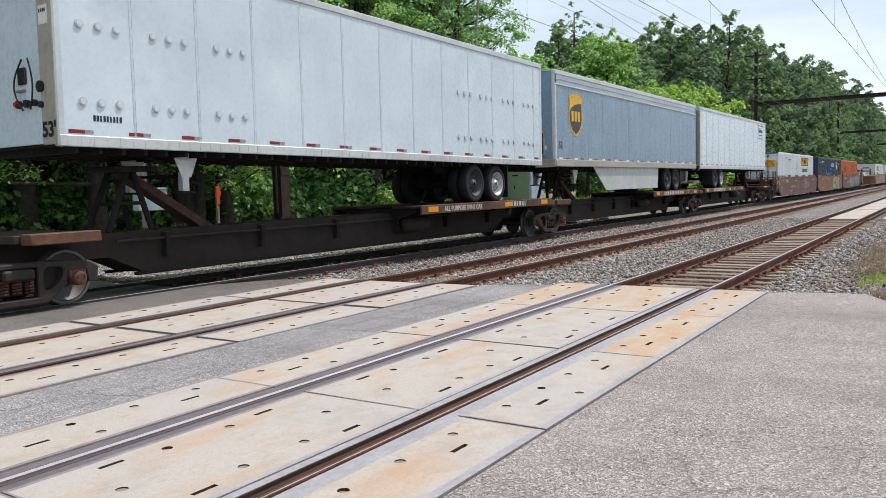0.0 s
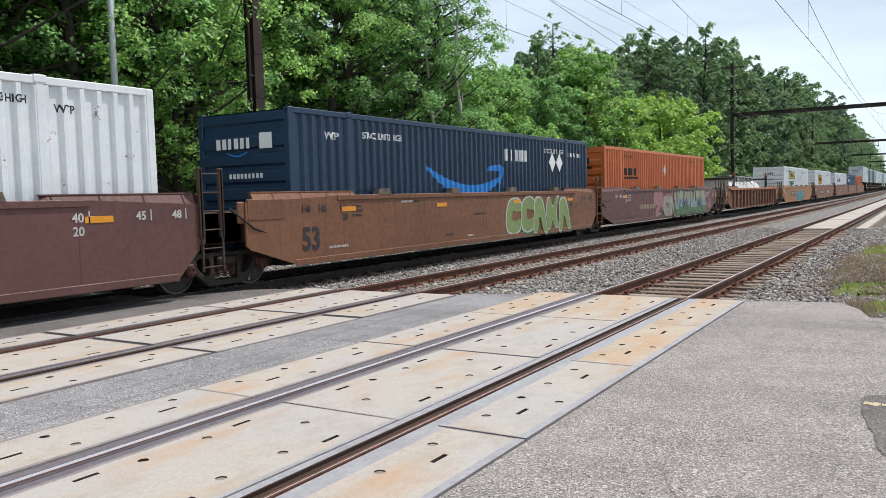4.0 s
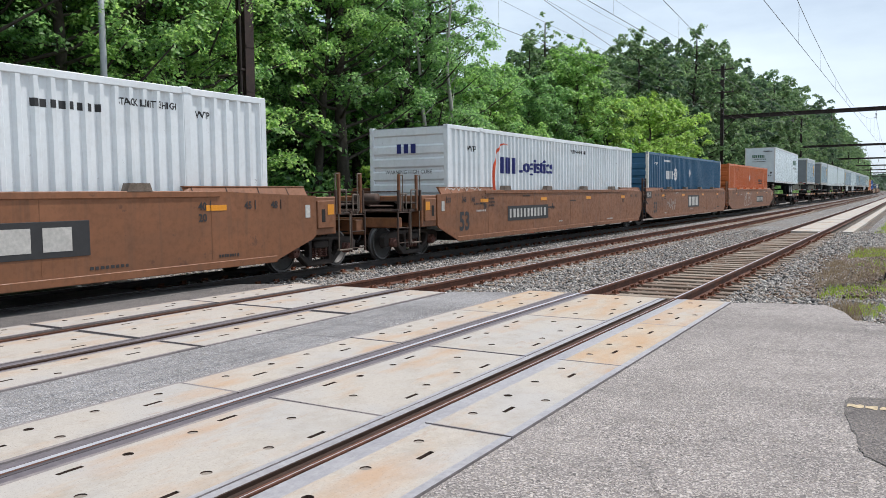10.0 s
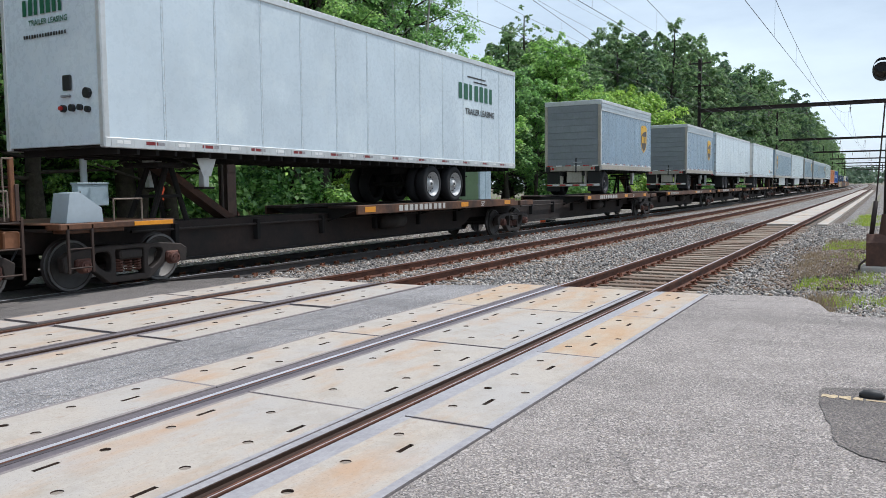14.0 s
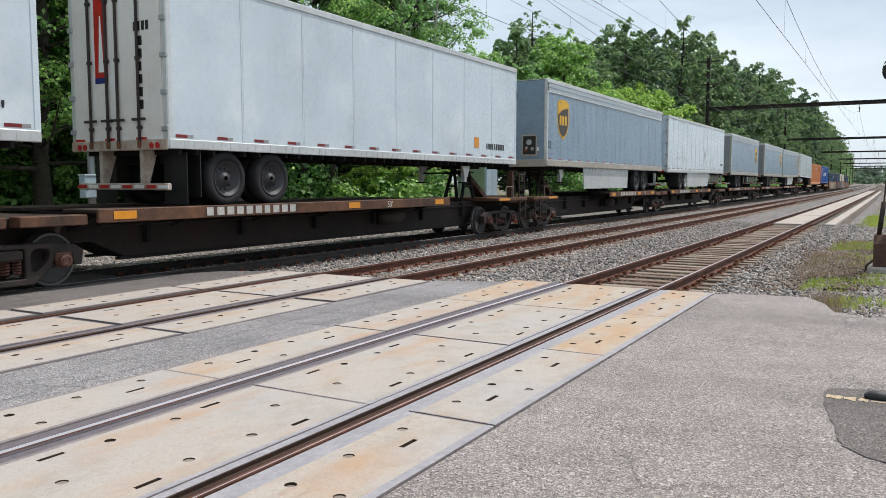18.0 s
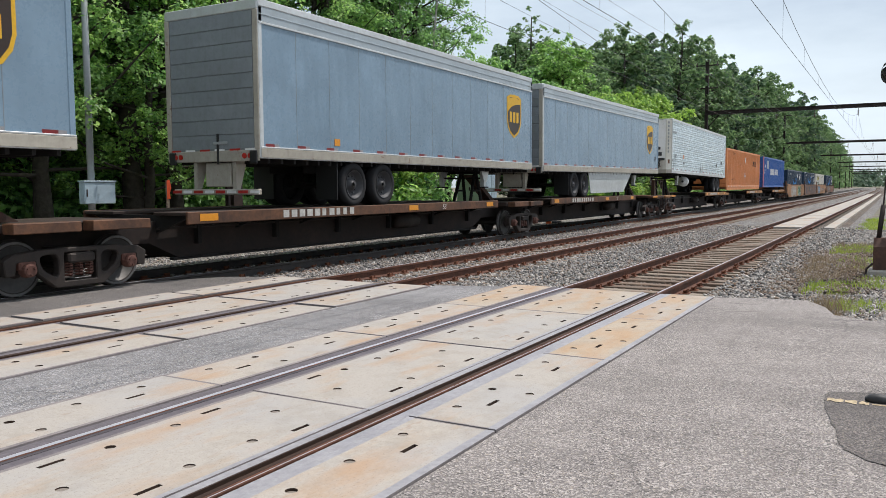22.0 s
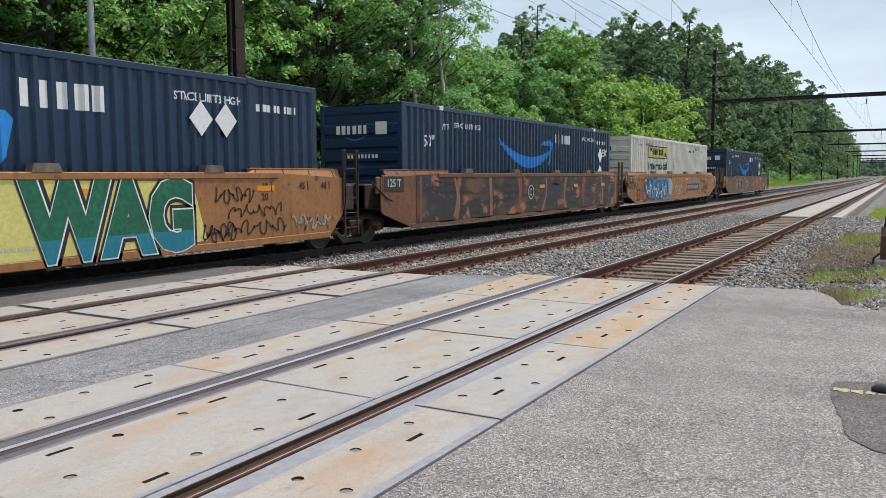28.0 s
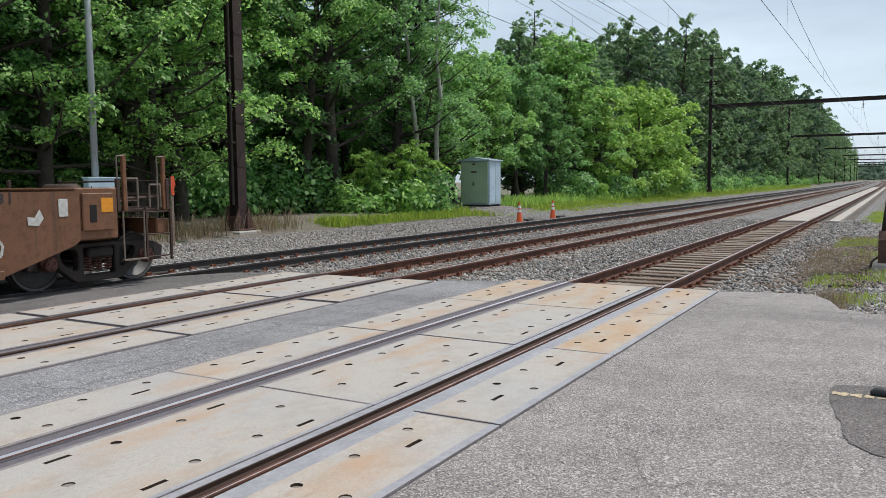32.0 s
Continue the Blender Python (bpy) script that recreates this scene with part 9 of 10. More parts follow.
def first_wells():
    u = well_unit(69.3, "well_maroon", "maroon well car carrying a white container", "end", "shared", number=41, big53=False, shift=-0.2)
    y = YW - 0.026
    part("number_marking", bars(-4.58, 0.86, 2.26, 0.19, 10, y, "stencil_tan", 8), u)
    part("size_number", moved(words("53", 0.56, "stencil_tan", 0.012, 0.18), -8.55, y, 0.58), u)
    part("unit_letter", moved(words("A", 0.34, "stencil", 0.01), -1.45, y, 0.85), u)
    g = Geo().add([(1.5, y, 0.74), (4.1, y, 0.88), (4.29, y, 0.98), (1.7, y, 0.82)], [(0, 1, 2, 3)], "stencil_tan")
    part("railway_emblem", bars(2.1, 0.97, 1.8, 0.26, 4, y, "stencil_tan", 2), u)
    part("emblem_stroke", g, u)
    throw_up(u, 1.0, 0.80, 2.4, 0.75, 3, "graf_silver", y - 0.004, 3, 0.014)
    intermodal_white(69.05, "white corrugated container with a yellow haulier sign", (1.66, 5.3, 2.0, 2.66), (1.81, 5.05, 1.38, 1.82), True, (-0.04, 2.06))
    u = well_unit(88.1, "well_brown", "brown well car carrying a navy container", "hung", "shared", number=42)
    graffiti(u, 1.25, 0.40, 4.7, 1.12, 5, "graf_lime", "graf_green", YW - 0.024, 5)
    navy_prime(88.4, "navy corrugated container with a blue arrow", (-3.06, 1.23, 1.85), (1.43, 3.09, 2.05, 2.4), (-5.6, 4.33), ((4.85, 2.07), (5.45, 2.07)))
    u = well_unit(106.6, "well_maroon", "maroon well car covered in graffiti", "hung", "end", number=43, big53=False)
    part("number_marking", bars(-4.5, 0.84, 2.26, 0.20, 10, y, "stencil_tan", 8), u)
    bubbles(u, -2.3, 0.8, 0.38, 1.6, "graf_pink", YW - 0.022, 6, 22)
    graffiti(u, -1.0, 0.42, 2.0, 1.0, 2, "graf_olive", "graf_black", YW - 0.034, 6, "graf_pink")
    bubbles(u, 6.7, 8.3, 0.55, 1.5, "graf_pink", YW - 0.022, 8, 12)
    scrawl(u, 7.1, 0.8, 0.9, 0.5, "graf_black", YW - 0.034, 9, 0.014)
    mural(u, 0.9, 6.9, 0.36, 1.64, YW - 0.05, 9)
    brake_wheel(u, 8.9, -0.5, 2.1)
    part("air_tank", Geo().tube((8.3, -0.9, 2.0), (8.3, 0.6, 2.0), 0.22, "well_maroon", 16), u, "", True)
    orange_box(106.4, "bright orange corrugated container", (-5.61, -3.88, 1.62, 2.07), ((0.19, 2.05),))


def tank_well():
    u = well_unit(129.2, "well_brown", "brown ribbed well car carrying a tank container", "end", "end", ribs=True, number=44, yellow=0, big53=False, hi=1.64, shift=-0.2, guides=False)
    throw_up(u, -2.3, 0.52, 2.7, 0.98, 3, "graf_silver", YW - 0.03, 11, 0.024)
    for k, (x, z, w, h) in enumerate(((0.25, 1.25, 0.4, 0.3), (1.45, 0.72, 0.7, 0.3), (2.45, 0.85, 0.6, 0.6), (3.6, 0.85, 0.65, 0.65))):
        scrawl(u, x, z, w, h, "graf_silver", YW - 0.03, 12 + k, 0.014)
    part("mark_panel", Geo().box(-6.4, -5.0, YW - 0.028, YW - 0.021, 1.0, 1.22, "black_panel"), u)
    part("number_marking", bars(-6.3, 1.04, 1.2, 0.15, 8, YW - 0.032, "stencil", 3), u)
    c = thing("tank_container", "white cylindrical tank container in a steel frame", "tank container", "containers on the train", (129.0, TRACKS[2], 0.5))
    part("barrel", tank_barrel(), c, "white tank barrel", True)
    for x in (-6.05, 6.05):
        g = Geo()
        for yy in (-1.18, 1.18):
            g.box(x - 0.08, x + 0.08, yy - 0.08, yy + 0.08, 0, 2.1, "steel_dark", 0.01)
        g.box(x - 0.08, x + 0.08, -1.18, 1.18, 0, 0.16, "steel_dark", 0.01).box(x - 0.06, x + 0.06, -1.18, 1.18, 1.75, 1.88, "steel_dark", 0.01)
        part("end_frame", g, c)
        part("corner_casting", Geo().box(x - 0.1, x + 0.1, -1.29, -1.1, 2.0, 2.15, "graf_rust", 0.01), c, "rusty red corner casting")
    part("bottom_frame", Geo().box(-6.05, 6.05, -1.2, -1.08, 0, 0.14, "steel_dark", 0.01).box(-6.05, 6.05, 1.08, 1.2, 0, 0.14, "steel_dark", 0.01), c)
    for x0, x1, z in ((-4.6, -1.8, 2.03), (-2.0, 0.2, 2.0), (0.22, 3.82, 1.97)):
        g = Geo().box(x0, x1, -0.62, 0.5, z - 0.03, z, "walkway_grey", 0.008)
        g.box(x0 + 0.02, x1 - 0.02, -0.635, -0.605, z - 0.055, z + 0.008, "walkway_grey", 0.006)
        part("walkway", g, c, "grey walkway grating")
        for k in range(3):
            x = x0 + 0.35 + (x1 - x0 - 0.6) * k / 2
            part("walkway_strut", Geo().tube((x, -0.58, z - 0.03), (x - 0.32, -0.90, 1.36), 0.02, "walkway_grey", 6).tube((x, -0.5, z - 0.03), (x, -0.5, 1.58), 0.02, "walkway_grey", 6), c)
    for x0, x1, d in ((-4.9, -4.2, 0.28), (-3.4, -2.5, 0.30), (-1.85, -0.92, 0.31), (-0.88, 0.15, 0.31), (0.69, 1.06, 0.24), (1.84, 2.5, 0.28), (3.15, 3.7, 0.28)):
        part("spill_box", Geo().prism([(x0, 1.94), (x1, 1.94), (x1 - 0.04, 1.94 - d), (x0 + 0.12, 1.94 - d * 0.8)], -0.56, 0.3, "spill_grey"), c, "grey fitting box under the walkway")
    for x, m in ((-3.8, "trailer_band"), (-2.1, "trailer_band"), (-0.9, "trailer_band"), (0.05, "steel_dark"), (0.5, "trailer_band"), (1.6, "trailer_band"), (3.0, "steel_dark"), (5.25, "steel_dark")):
        vs = [(x + dx, r * math.cos(a), 0.80 + r * math.sin(a)) for a in [math.pi * (0.45 + 0.6 * k / 16) for k in range(17)] for dx, r in ((-0.03, 0.96), (-0.022, 0.99), (0.022, 0.99), (0.03, 0.96))]
        part("tank_band", Geo().add(vs, [(4 * k + q, 4 * k + q + 1, 4 * k + q + 5, 4 * k + q + 4) for k in range(16) for q in range(3)], m), c, "weld band round the tank")
    part("placard_holder", Geo().add([(-6.5, -1.2, 1.55), (-6.2, -1.2, 1.25), (-5.9, -1.2, 1.55), (-6.2, -1.2, 1.85)], [(0, 1, 2, 3)], "silver_diamond"), c)
    part("end_plate", Geo().prism([(-5.95, 0.1), (-5.85, 0.1), (-5.85, 1.75), (-5.95, 1.75)], -0.85, 0.85, "tank"), c, "white end plate")
    movers.append((c, 129.0))


def tank_barrel():
    g = Geo()
    n, rings = 28, [(-5.6, 0.25), (-5.5, 0.62), (-5.2, 0.88), (-4.85, 1.0), (5.25, 1.0), (5.6, 0.88), (5.85, 0.62), (5.95, 0.25)]
    vs, fs = [], []
    for x, r in rings:
        vs += [(x, 0.97 * r * math.cos(k * math.tau / n), 0.80 + 0.97 * r * math.sin(k * math.tau / n)) for k in range(n)]
    for j in range(len(rings) - 1):
        fs += [(j * n + i, j * n + (i + 1) % n, (j + 1) * n + (i + 1) % n, (j + 1) * n + i) for i in range(n)]
    fs += [tuple(range(n)), tuple(range(len(vs) - 1, len(vs) - n - 1, -1))]
    return g.add(vs, fs, "tank")


def single_wells():
    u = well_unit(151.9, "well_yellow", "weathered tan well car with blue graffiti", number=45, big53=False, shift=-0.5)
    panel_marks(u, -5.43, -3.07, 0.89, 1.24, 11, 3)
    graffiti(u, -2.26, 0.38, 4.95, 0.95, 5, "graf_teal", "graf_black", YW - 0.024, 15)
    scrawl(u, -3.4, 0.5, 0.9, 0.5, "graf_pink", YW - 0.03, 4)
    intermodal_white(151.8, "white corrugated container with a yellow haulier sign", (-5.34, -1.72, 1.8, 2.5), (-5.18, -1.93, 1.19, 1.69), field="pale_yellow")
    u = well_unit(174.5, "well_tan", "tan-brown well car with black number panels", number=46, big53=False)
    panel_marks(u, -4.81, -2.01, 0.77, 1.22, 11, 5)
    well_number(u, -8.06, 0.63, 1.13)
    panel_marks(u, 1.83, 3.98, 0.75, 1.28, 3, 12, "black emblem panel")
    intermodal_white(174.5, "white corrugated container with a large yellow sign", (-5.26, -1.53, 1.37, 2.38), None, placard=(-0.19, 1.74))
    # three-unit set
    u = well_unit(197.6, "well_tan", "tan-brown well car carrying a white logistics container", "end", "shared", number=47, big53=False, shift=0.25)
    panel_marks(u, -4.87, -1.78, 0.77, 1.22, 11, 6)
    well_number(u, -7.86, 0.6, 1.1)
    scrawl(u, -8.6, 1.68, 2.0, 0.16, "stencil", YW - 0.03, 6, 0.014)
    part("unit_letter", moved(words("A", 0.3, "black_panel", 0.005), -1.5, YW - 0.027, 1.05), u)
    c = container(197.6, "box_white", "white corrugated container with a navy logistics name")
    side_bars(c, -4.88, 1.62, 1.2, 0.5, 3, "navy", 11)
    side_words(c, "Logistics", -3.62, 1.68, 0.66, "navy", 0.012, 2.83)
    g = Geo()
    for k in range(22):
        a, b = math.pi * (0.35 + 1.1 * k / 22), math.pi * (0.35 + 1.1 * (k + 1) / 22)
        t = 0.09 * math.sin(math.pi * (k + 0.5) / 22)
        g.add([(-4.6 + 0.75 * math.cos(a), 0, 1.5 + 1.05 * math.sin(a)), (-4.6 + 0.75 * math.cos(b), 0, 1.5 + 1.05 * math.sin(b)),
               (-4.6 + (0.75 - t) * math.cos(b), 0, 1.5 + (1.05 - t) * math.sin(b)), (-4.6 + (0.75 - t) * math.cos(a), 0, 1.5 + (1.05 - t) * math.sin(a))], [(0, 1, 2, 3)], "orange_red")
    on_side(c, g, "ring_emblem", "red arc round the name")
    side_words(c, "WARNING HIGH CUBE", 0.9, 2.45, 0.18, "black", 0.003, 1.5)
    side_words(c, "WTP", -6.9, 2.2, 0.24, "black", 0.004, 0.45)
    on_side(c, diamond(5.0, 0.95, 0.2, "silver_diamond"), "placard_holder")
    part("end_writing", to_end(moved(bars(-0.35, 2.15, 0.7, 0.26, 3, 0, "navy", 3), 0, -0.036, 0), -8.05), c)
    part("end_lettering", to_end(moved(words("WARNING HIGH CUBE", 0.15, "black"), -0.75, -0.03, 1.58), -8.05), c)
    u = well_unit(216.3, "well_tan", "tan-brown well car carrying a blue container", "hung", "shared", number=48, big53=False)
    well_number(u, -7.91, 0.6, 1.1)
    panel_marks(u, -1.28, 1.26, 0.73, 1.39, 3, 12, "black emblem panel")
    part("load_panel", Geo().box(-9.12, -8.3, YW - 0.040, YW - 0.031, 1.30, 1.62, "black_panel"), u, "black load plate")
    part("load_mark", moved(words("125 T", 0.26, "stencil", 0.006), -9.05, YW - 0.044, 1.38), u)
    scrawl(u, -7.6, 1.62, 3.0, 0.2, "graf_black", YW - 0.16, 9, 0.02)
    scrawl(u, -5.6, 0.6, 1.7, 0.7, "graf_silver", YW - 0.03, 2, 0.02)
    c = container(216.3, "box_blue", "blue corrugated container with white corner posts", corner_mat="box_cream")
    side_bars(c, -4.95, 1.63, 1.5, 0.43, 4, "white", 13)
    g = Geo()
    for dx, dz in ((0, 0.22), (0.22, 0), (0, -0.22), (-0.22, 0)):
        d = diamond(-3.0 + dx, 1.9 + dz, 0.19, "white")
        g.add(d.v, d.f, "white")
    on_side(c, g, "cross_emblem", "white four-diamond emblem")
    part("emblem_centre", conform(diamond(-3.0, 1.9, 0.13, "box_blue"), 0.008), c)
    on_side(c, diamond(-0.07, 2.0, 0.2, "silver_diamond"), "placard_holder")
    side_words(c, "WTP", -6.9, 2.3, 0.22, "white", 0.004, 0.45)
    side_bars(c, -5.4, 2.5, 1.3, 0.10, 10, "white", 14)
    part("end_writing", to_end(moved(bars(-0.5, 1.45, 0.8, 0.2, 4, 0, "white", 3), 0, -0.036, 0), -8.05), c)
    u = well_unit(235.25, "well_tan", "tan-brown well car with a white graffiti outline", "hung", "end", number=49, big53=False, guides=False)
    panel_marks(u, 1.55, 4.53, 0.69, 1.17, 11, 8)
    throw_up(u, -3.6, 0.45, 3.0, 1.02, 4, "stencil", YW - 0.03, 21, 0.018)
    scrawl(u, -6.6, 0.95, 2.2, 0.4, "graf_tan", YW - 0.03, 23, 0.014)
    part("unit_letter", moved(words("B", 0.3, "black_panel", 0.005), 0.75, YW - 0.027, 1.05), u)
    for k in range(5):
        x = -5.0 + 2.6 * k
        part("guide_block", Geo().prism([(x - 0.75, 1.7), (x + 0.75, 1.7), (x + 0.68, 1.82), (x - 0.68, 1.82)], YW - 0.06, YW + 0.12, "box_orange"), u, "orange guide block")
    brake_wheel(u, 9.7, -0.9, 2.05)
    part("air_tank", Geo().tube((8.25, -0.95, 1.98), (9.25, -0.95, 1.98), 0.2, "well_tan", 16), u, "brown air reservoir", True)
    scrawl(u, 6.4, 1.68, 1.7, 0.14, "stencil", YW - 0.01, 24, 0.016)
    orange_box(235.25, "bright orange corrugated container", (3.65, 5.34, 1.56, 1.94), ((-0.28, 2.0),))


def middle_spines():
    edges = [246.9, 264.0, 281.0, 297.8, 314.5, 332.4]
    decks = [(254.5, 263.4), (270.4, 280.0), (284.0, 297.0), (299.2, 310.2), (315.8, 327.0)]
    hit = [250.0, 280.3, 296.9, 313.0, 330.2]
    for i in range(5):
        m = (edges[i] + edges[i + 1]) / 2
        u = spine_unit(m, edges[i] - m, edges[i + 1] - m, (decks[i][0] - m, decks[i][1] - m), "grimy brown spine car under a road trailer",
                       "end" if i == 0 else "hung", "end" if i == 4 else "shared", hit[i] - m, 50 + i, "ALL PURPOSE SPINE CAR" if i == 2 else None)
        if i == 0:
            w = 247.4 - m
            part("deflector", Geo().prism([(w - 0.26, 1.12), (w + 0.40, 1.12), (w + 0.38, 1.34), (w - 0.02, 1.60), (w - 0.18, 1.58)], -1.2, -0.8, "trailer_band"), u, "pale grey sheet-metal wedge")
    t = trailer(255.75, 15.9, "trailer_white", "white leased van trailer with green name bars", tandem="right", wheels=(258.3, 259.6), posts=13, rims=("rim", "rim"), tape="white", z0=2.25, z1=5.42, tilt=0.4)
    sign_premier(t, 4.0, 4.2, False)
    part("end_writing", to_end(moved(bars(-0.65, 4.5, 1.1, 0.26, 7, 0, "green", 4), 0, -0.012, 0), -7.96), t)
    part("end_lettering", to_end(moved(words("TRAILER LEASING", 0.13, "green", 0.003), -0.5, -0.012, 4.33), -7.96), t)
    part("end_marking", to_end(moved(bars(0.3, 5.0, 0.75, 0.13, 10, 0, "black", 4), 0, -0.012, 0), -7.96), t)
    part("end_marking", to_end(moved(bars(-0.65, 4.12, 1.15, 0.06, 16, 0, "black_panel", 5), 0, -0.012, 0), -7.96), t)
    for s, w in ((276.9, 273.6), (293.7, 290.5)):
        t = trailer(s, 8.2, wheels=(w,), col="trailer_grey", label="short grey-blue parcel trailer with a shield emblem", tandem="left", posts=8, end_style="roll", axles=1, tape="white", front_mat="trailer_grey", z0=2.28, guard="sill_beige")
        shield(t, 2.75, 3.2, 1.08)
    t = trailer(307.05, 15.9, "trailer_white", "white van trailer with a ghosted old emblem", tandem="left", wheels=(302.5, 303.7), posts=13, end_style="doors", rims=("rim_dark", "rim_dark"))
    part("size_number", moved(words("53'", 0.36, "black", 0.008), 7.0, -1.297, 2.5), t)
    part("number_marking", bars(5.6, 2.42, 1.25, 0.16, 10, -1.297, "black", 3), t)
    part("end_marking", to_end(moved(bars(0.05, 3.15, 1.0, 0.2, 10, 0, "black", 3), 0, -0.03, 0), -8.0), t)
    part("warning_sticker", to_end(moved(flat_rect(0.5, 0.85, 2.62, 3.0, "red"), 0, -0.03, 0), -8.0), t, "red warning sticker")
    t = trailer(324.5, 14.3, "trailer_white", "pale white van trailer with rust-streaked rear sill", tandem="left", wheels=(318.75, 320.0), posts=8, seam="trailer_white", end_style="doors", rods=True, rims=("rim_dark", "rim_dark"), front_mat="door_white", guard="worn_white")
    part("number_marking", bars(5.0, 2.62, 1.3, 0.18, 10, -1.297, "black", 6), t)
    part("lift_mark", Geo().box(4.2, 4.5, -1.299, -1.295, 2.65, 2.95, "amber"), t)
    part("door_banner", to_end(moved(flat_rect(-0.55, -0.2, 3.4, 4.95, "red"), 0, -0.03, 0), -7.15), t, "red banner on the door")
    part("banner_tower", to_end(moved(Geo().add([(-0.45, 0, 3.6), (-0.30, 0, 3.6), (-0.36, 0, 4.6), (-0.39, 0, 4.6)], [(0, 1, 2, 3)], "white"), 0, -0.034, 0), -7.15), t)
    part("banner_foot", to_end(moved(flat_rect(-0.55, -0.2, 3.4, 3.5, "navy"), 0, -0.034, 0), -7.15), t)
    g = Geo()
    for k, z in enumerate((4.0, 3.78, 3.56, 3.34, 3.12, 2.9)):
        b = bars(0.62, z, 0.13, 0.16, 1, 0, "black", k)
        g.add(b.v, b.f, "black")
    g2 = bars(0.5, 4.25, 0.42, 0.16, 4, 0, "black", 3)
    g.add(g2.v, g2.f, "black")
    part("end_marking", to_end(moved(g, 0, -0.03, 0), -7.15), t)


def parcel_spines():
    edges = [333.0, 350.3, 367.1, 384.1, 401.2, 419.0]
    decks = [(341.2, 348.6), (351.8, 362.6), (369.2, 381.5), (386.0, 398.5), (402.9, 413.5)]
    hit = [336.2, 364.6, 382.0, 399.2, 416.0]
    for i in range(5):
        m = (edges[i] + edges[i + 1]) / 2
        spine_unit(m, edges[i] - m, edges[i + 1] - m, (decks[i][0] - m, decks[i][1] - m), "grimy brown spine car under a road trailer",
                   "end" if i == 0 else "hung", "end" if i == 4 else "shared", hit[i] - m, 60 + i)
    t = trailer(342.25, 15.9, "trailer_grey", "grey-blue parcel trailer with a gold shield emblem", tandem="right", end_style="parcel", wheels=(345.8, 347.1), posts=12, skirt=(338.3, 344.4, 0.1, 0.1))
    shield(t, -6.4, 3.2, 1.15)
    part("size_number", moved(words("53", 0.36, "black", 0.008), -7.9, -1.297, 2.85), t)
    part("end_marking", to_end(moved(bars(-0.5, 4.65, 0.7, 0.2, 6, 0, "black_panel", 3), 0, -0.012, 0), -8.0), t)
    t = trailer(359.5, 16.0, "trailer_white", "white van trailer with a side skirt and repair panel", tandem="left", wheels=(354.8, 356.0), posts=14, end_style="doors", rims=("rim_dark", "rim"), skirt=(356.5, 362.9, 0.1, 0.5), tilt=-0.25)
    g = Geo().box(-6.1, -3.6, -1.304, -1.294, 3.02, 3.09, "alu", 0.003)
    part("repair_panel", g, t)
    part("placard_holder", Geo().add([(1.35, -1.30, 3.4), (1.6, -1.30, 3.05), (1.85, -1.30, 3.4), (1.6, -1.30, 3.75)], [(0, 1, 2, 3)], "galv"), t, "grey diamond placard holder")
    part("end_marking", to_end(moved(bars(0.0, 3.55, 1.0, 0.2, 10, 0, "black", 3), 0, -0.03, 0), -8.0), t)
    for z in (3.2, 2.75):
        part("warning_sticker", to_end(moved(flat_rect(0.4, 0.75, z, z + 0.2, "red"), 0, -0.03, 0), -8.0), t, "red warning sticker")
    part("number_marking", bars(6.8, 2.75, 0.8, 0.14, 10, -1.297, "black", 5), t)
    for s, lab, w in ((377.3, "grey-blue parcel trailer with a bulging side", 373.5), (394.7, "dented grey-blue parcel trailer with a roll door", 391.2)):
        t = trailer(s, 13.35, "trailer_grey", lab, tandem="left", wheels=(w, w + 1.22), posts=12, end_style="roll", front_mat="trailer_end", guard="sill_beige")
        shield(t, 5.25, 3.2, 1.1)
        part("lift_mark", Geo().box(-4.3, -4.1, -1.299, -1.295, 2.55, 2.7, "amber"), t)
    t = trailer(410.2, 15.6, "trailer_grey", "grey-blue parcel trailer with a side skirt", tandem="left", wheels=(405.75, 406.95), posts=13, end_style="roll", skirt=(407.4, 413.4, 0.3, 1.2), z0=2.22, tilt=-0.4, front_mat="trailer_end", guard="sill_beige")
    shield(t, 6.15, 3.2, 1.12)
    part("size_number", moved(words("53'", 0.29, "grille_blue", 0.006), 7.02, -1.297, 2.86), t)


def plan_prism(g, pts, z0, z1, mat):
    """An upright block on a plan outline that runs anticlockwise from above."""
    n = len(pts)
    vs = [(x, y, z0) for x, y in pts] + [(x, y, z1) for x, y in pts]
    return g.add(vs, [tuple(range(n))[::-1], tuple(range(n, 2 * n))] + [(i, (i + 1) % n, (i + 1) % n + n, i + n) for i in range(n)], mat)


def on_slant(g, a, b, lo, hi, z0, z1, d, mat):
    """A thin plate on an upright face that runs from a to b in plan, between the shares lo and hi of it."""
    w = Vector((b[0] - a[0], b[1] - a[1]))
    out = Vector((w.y, -w.x)).normalized()
    p, q = Vector(a) + w * lo, Vector(a) + w * hi
    return plan_prism(g, [tuple(p - out * 0.004), tuple(p + out * d), tuple(q + out * d), tuple(q - out * 0.004)], z0, z1, mat)


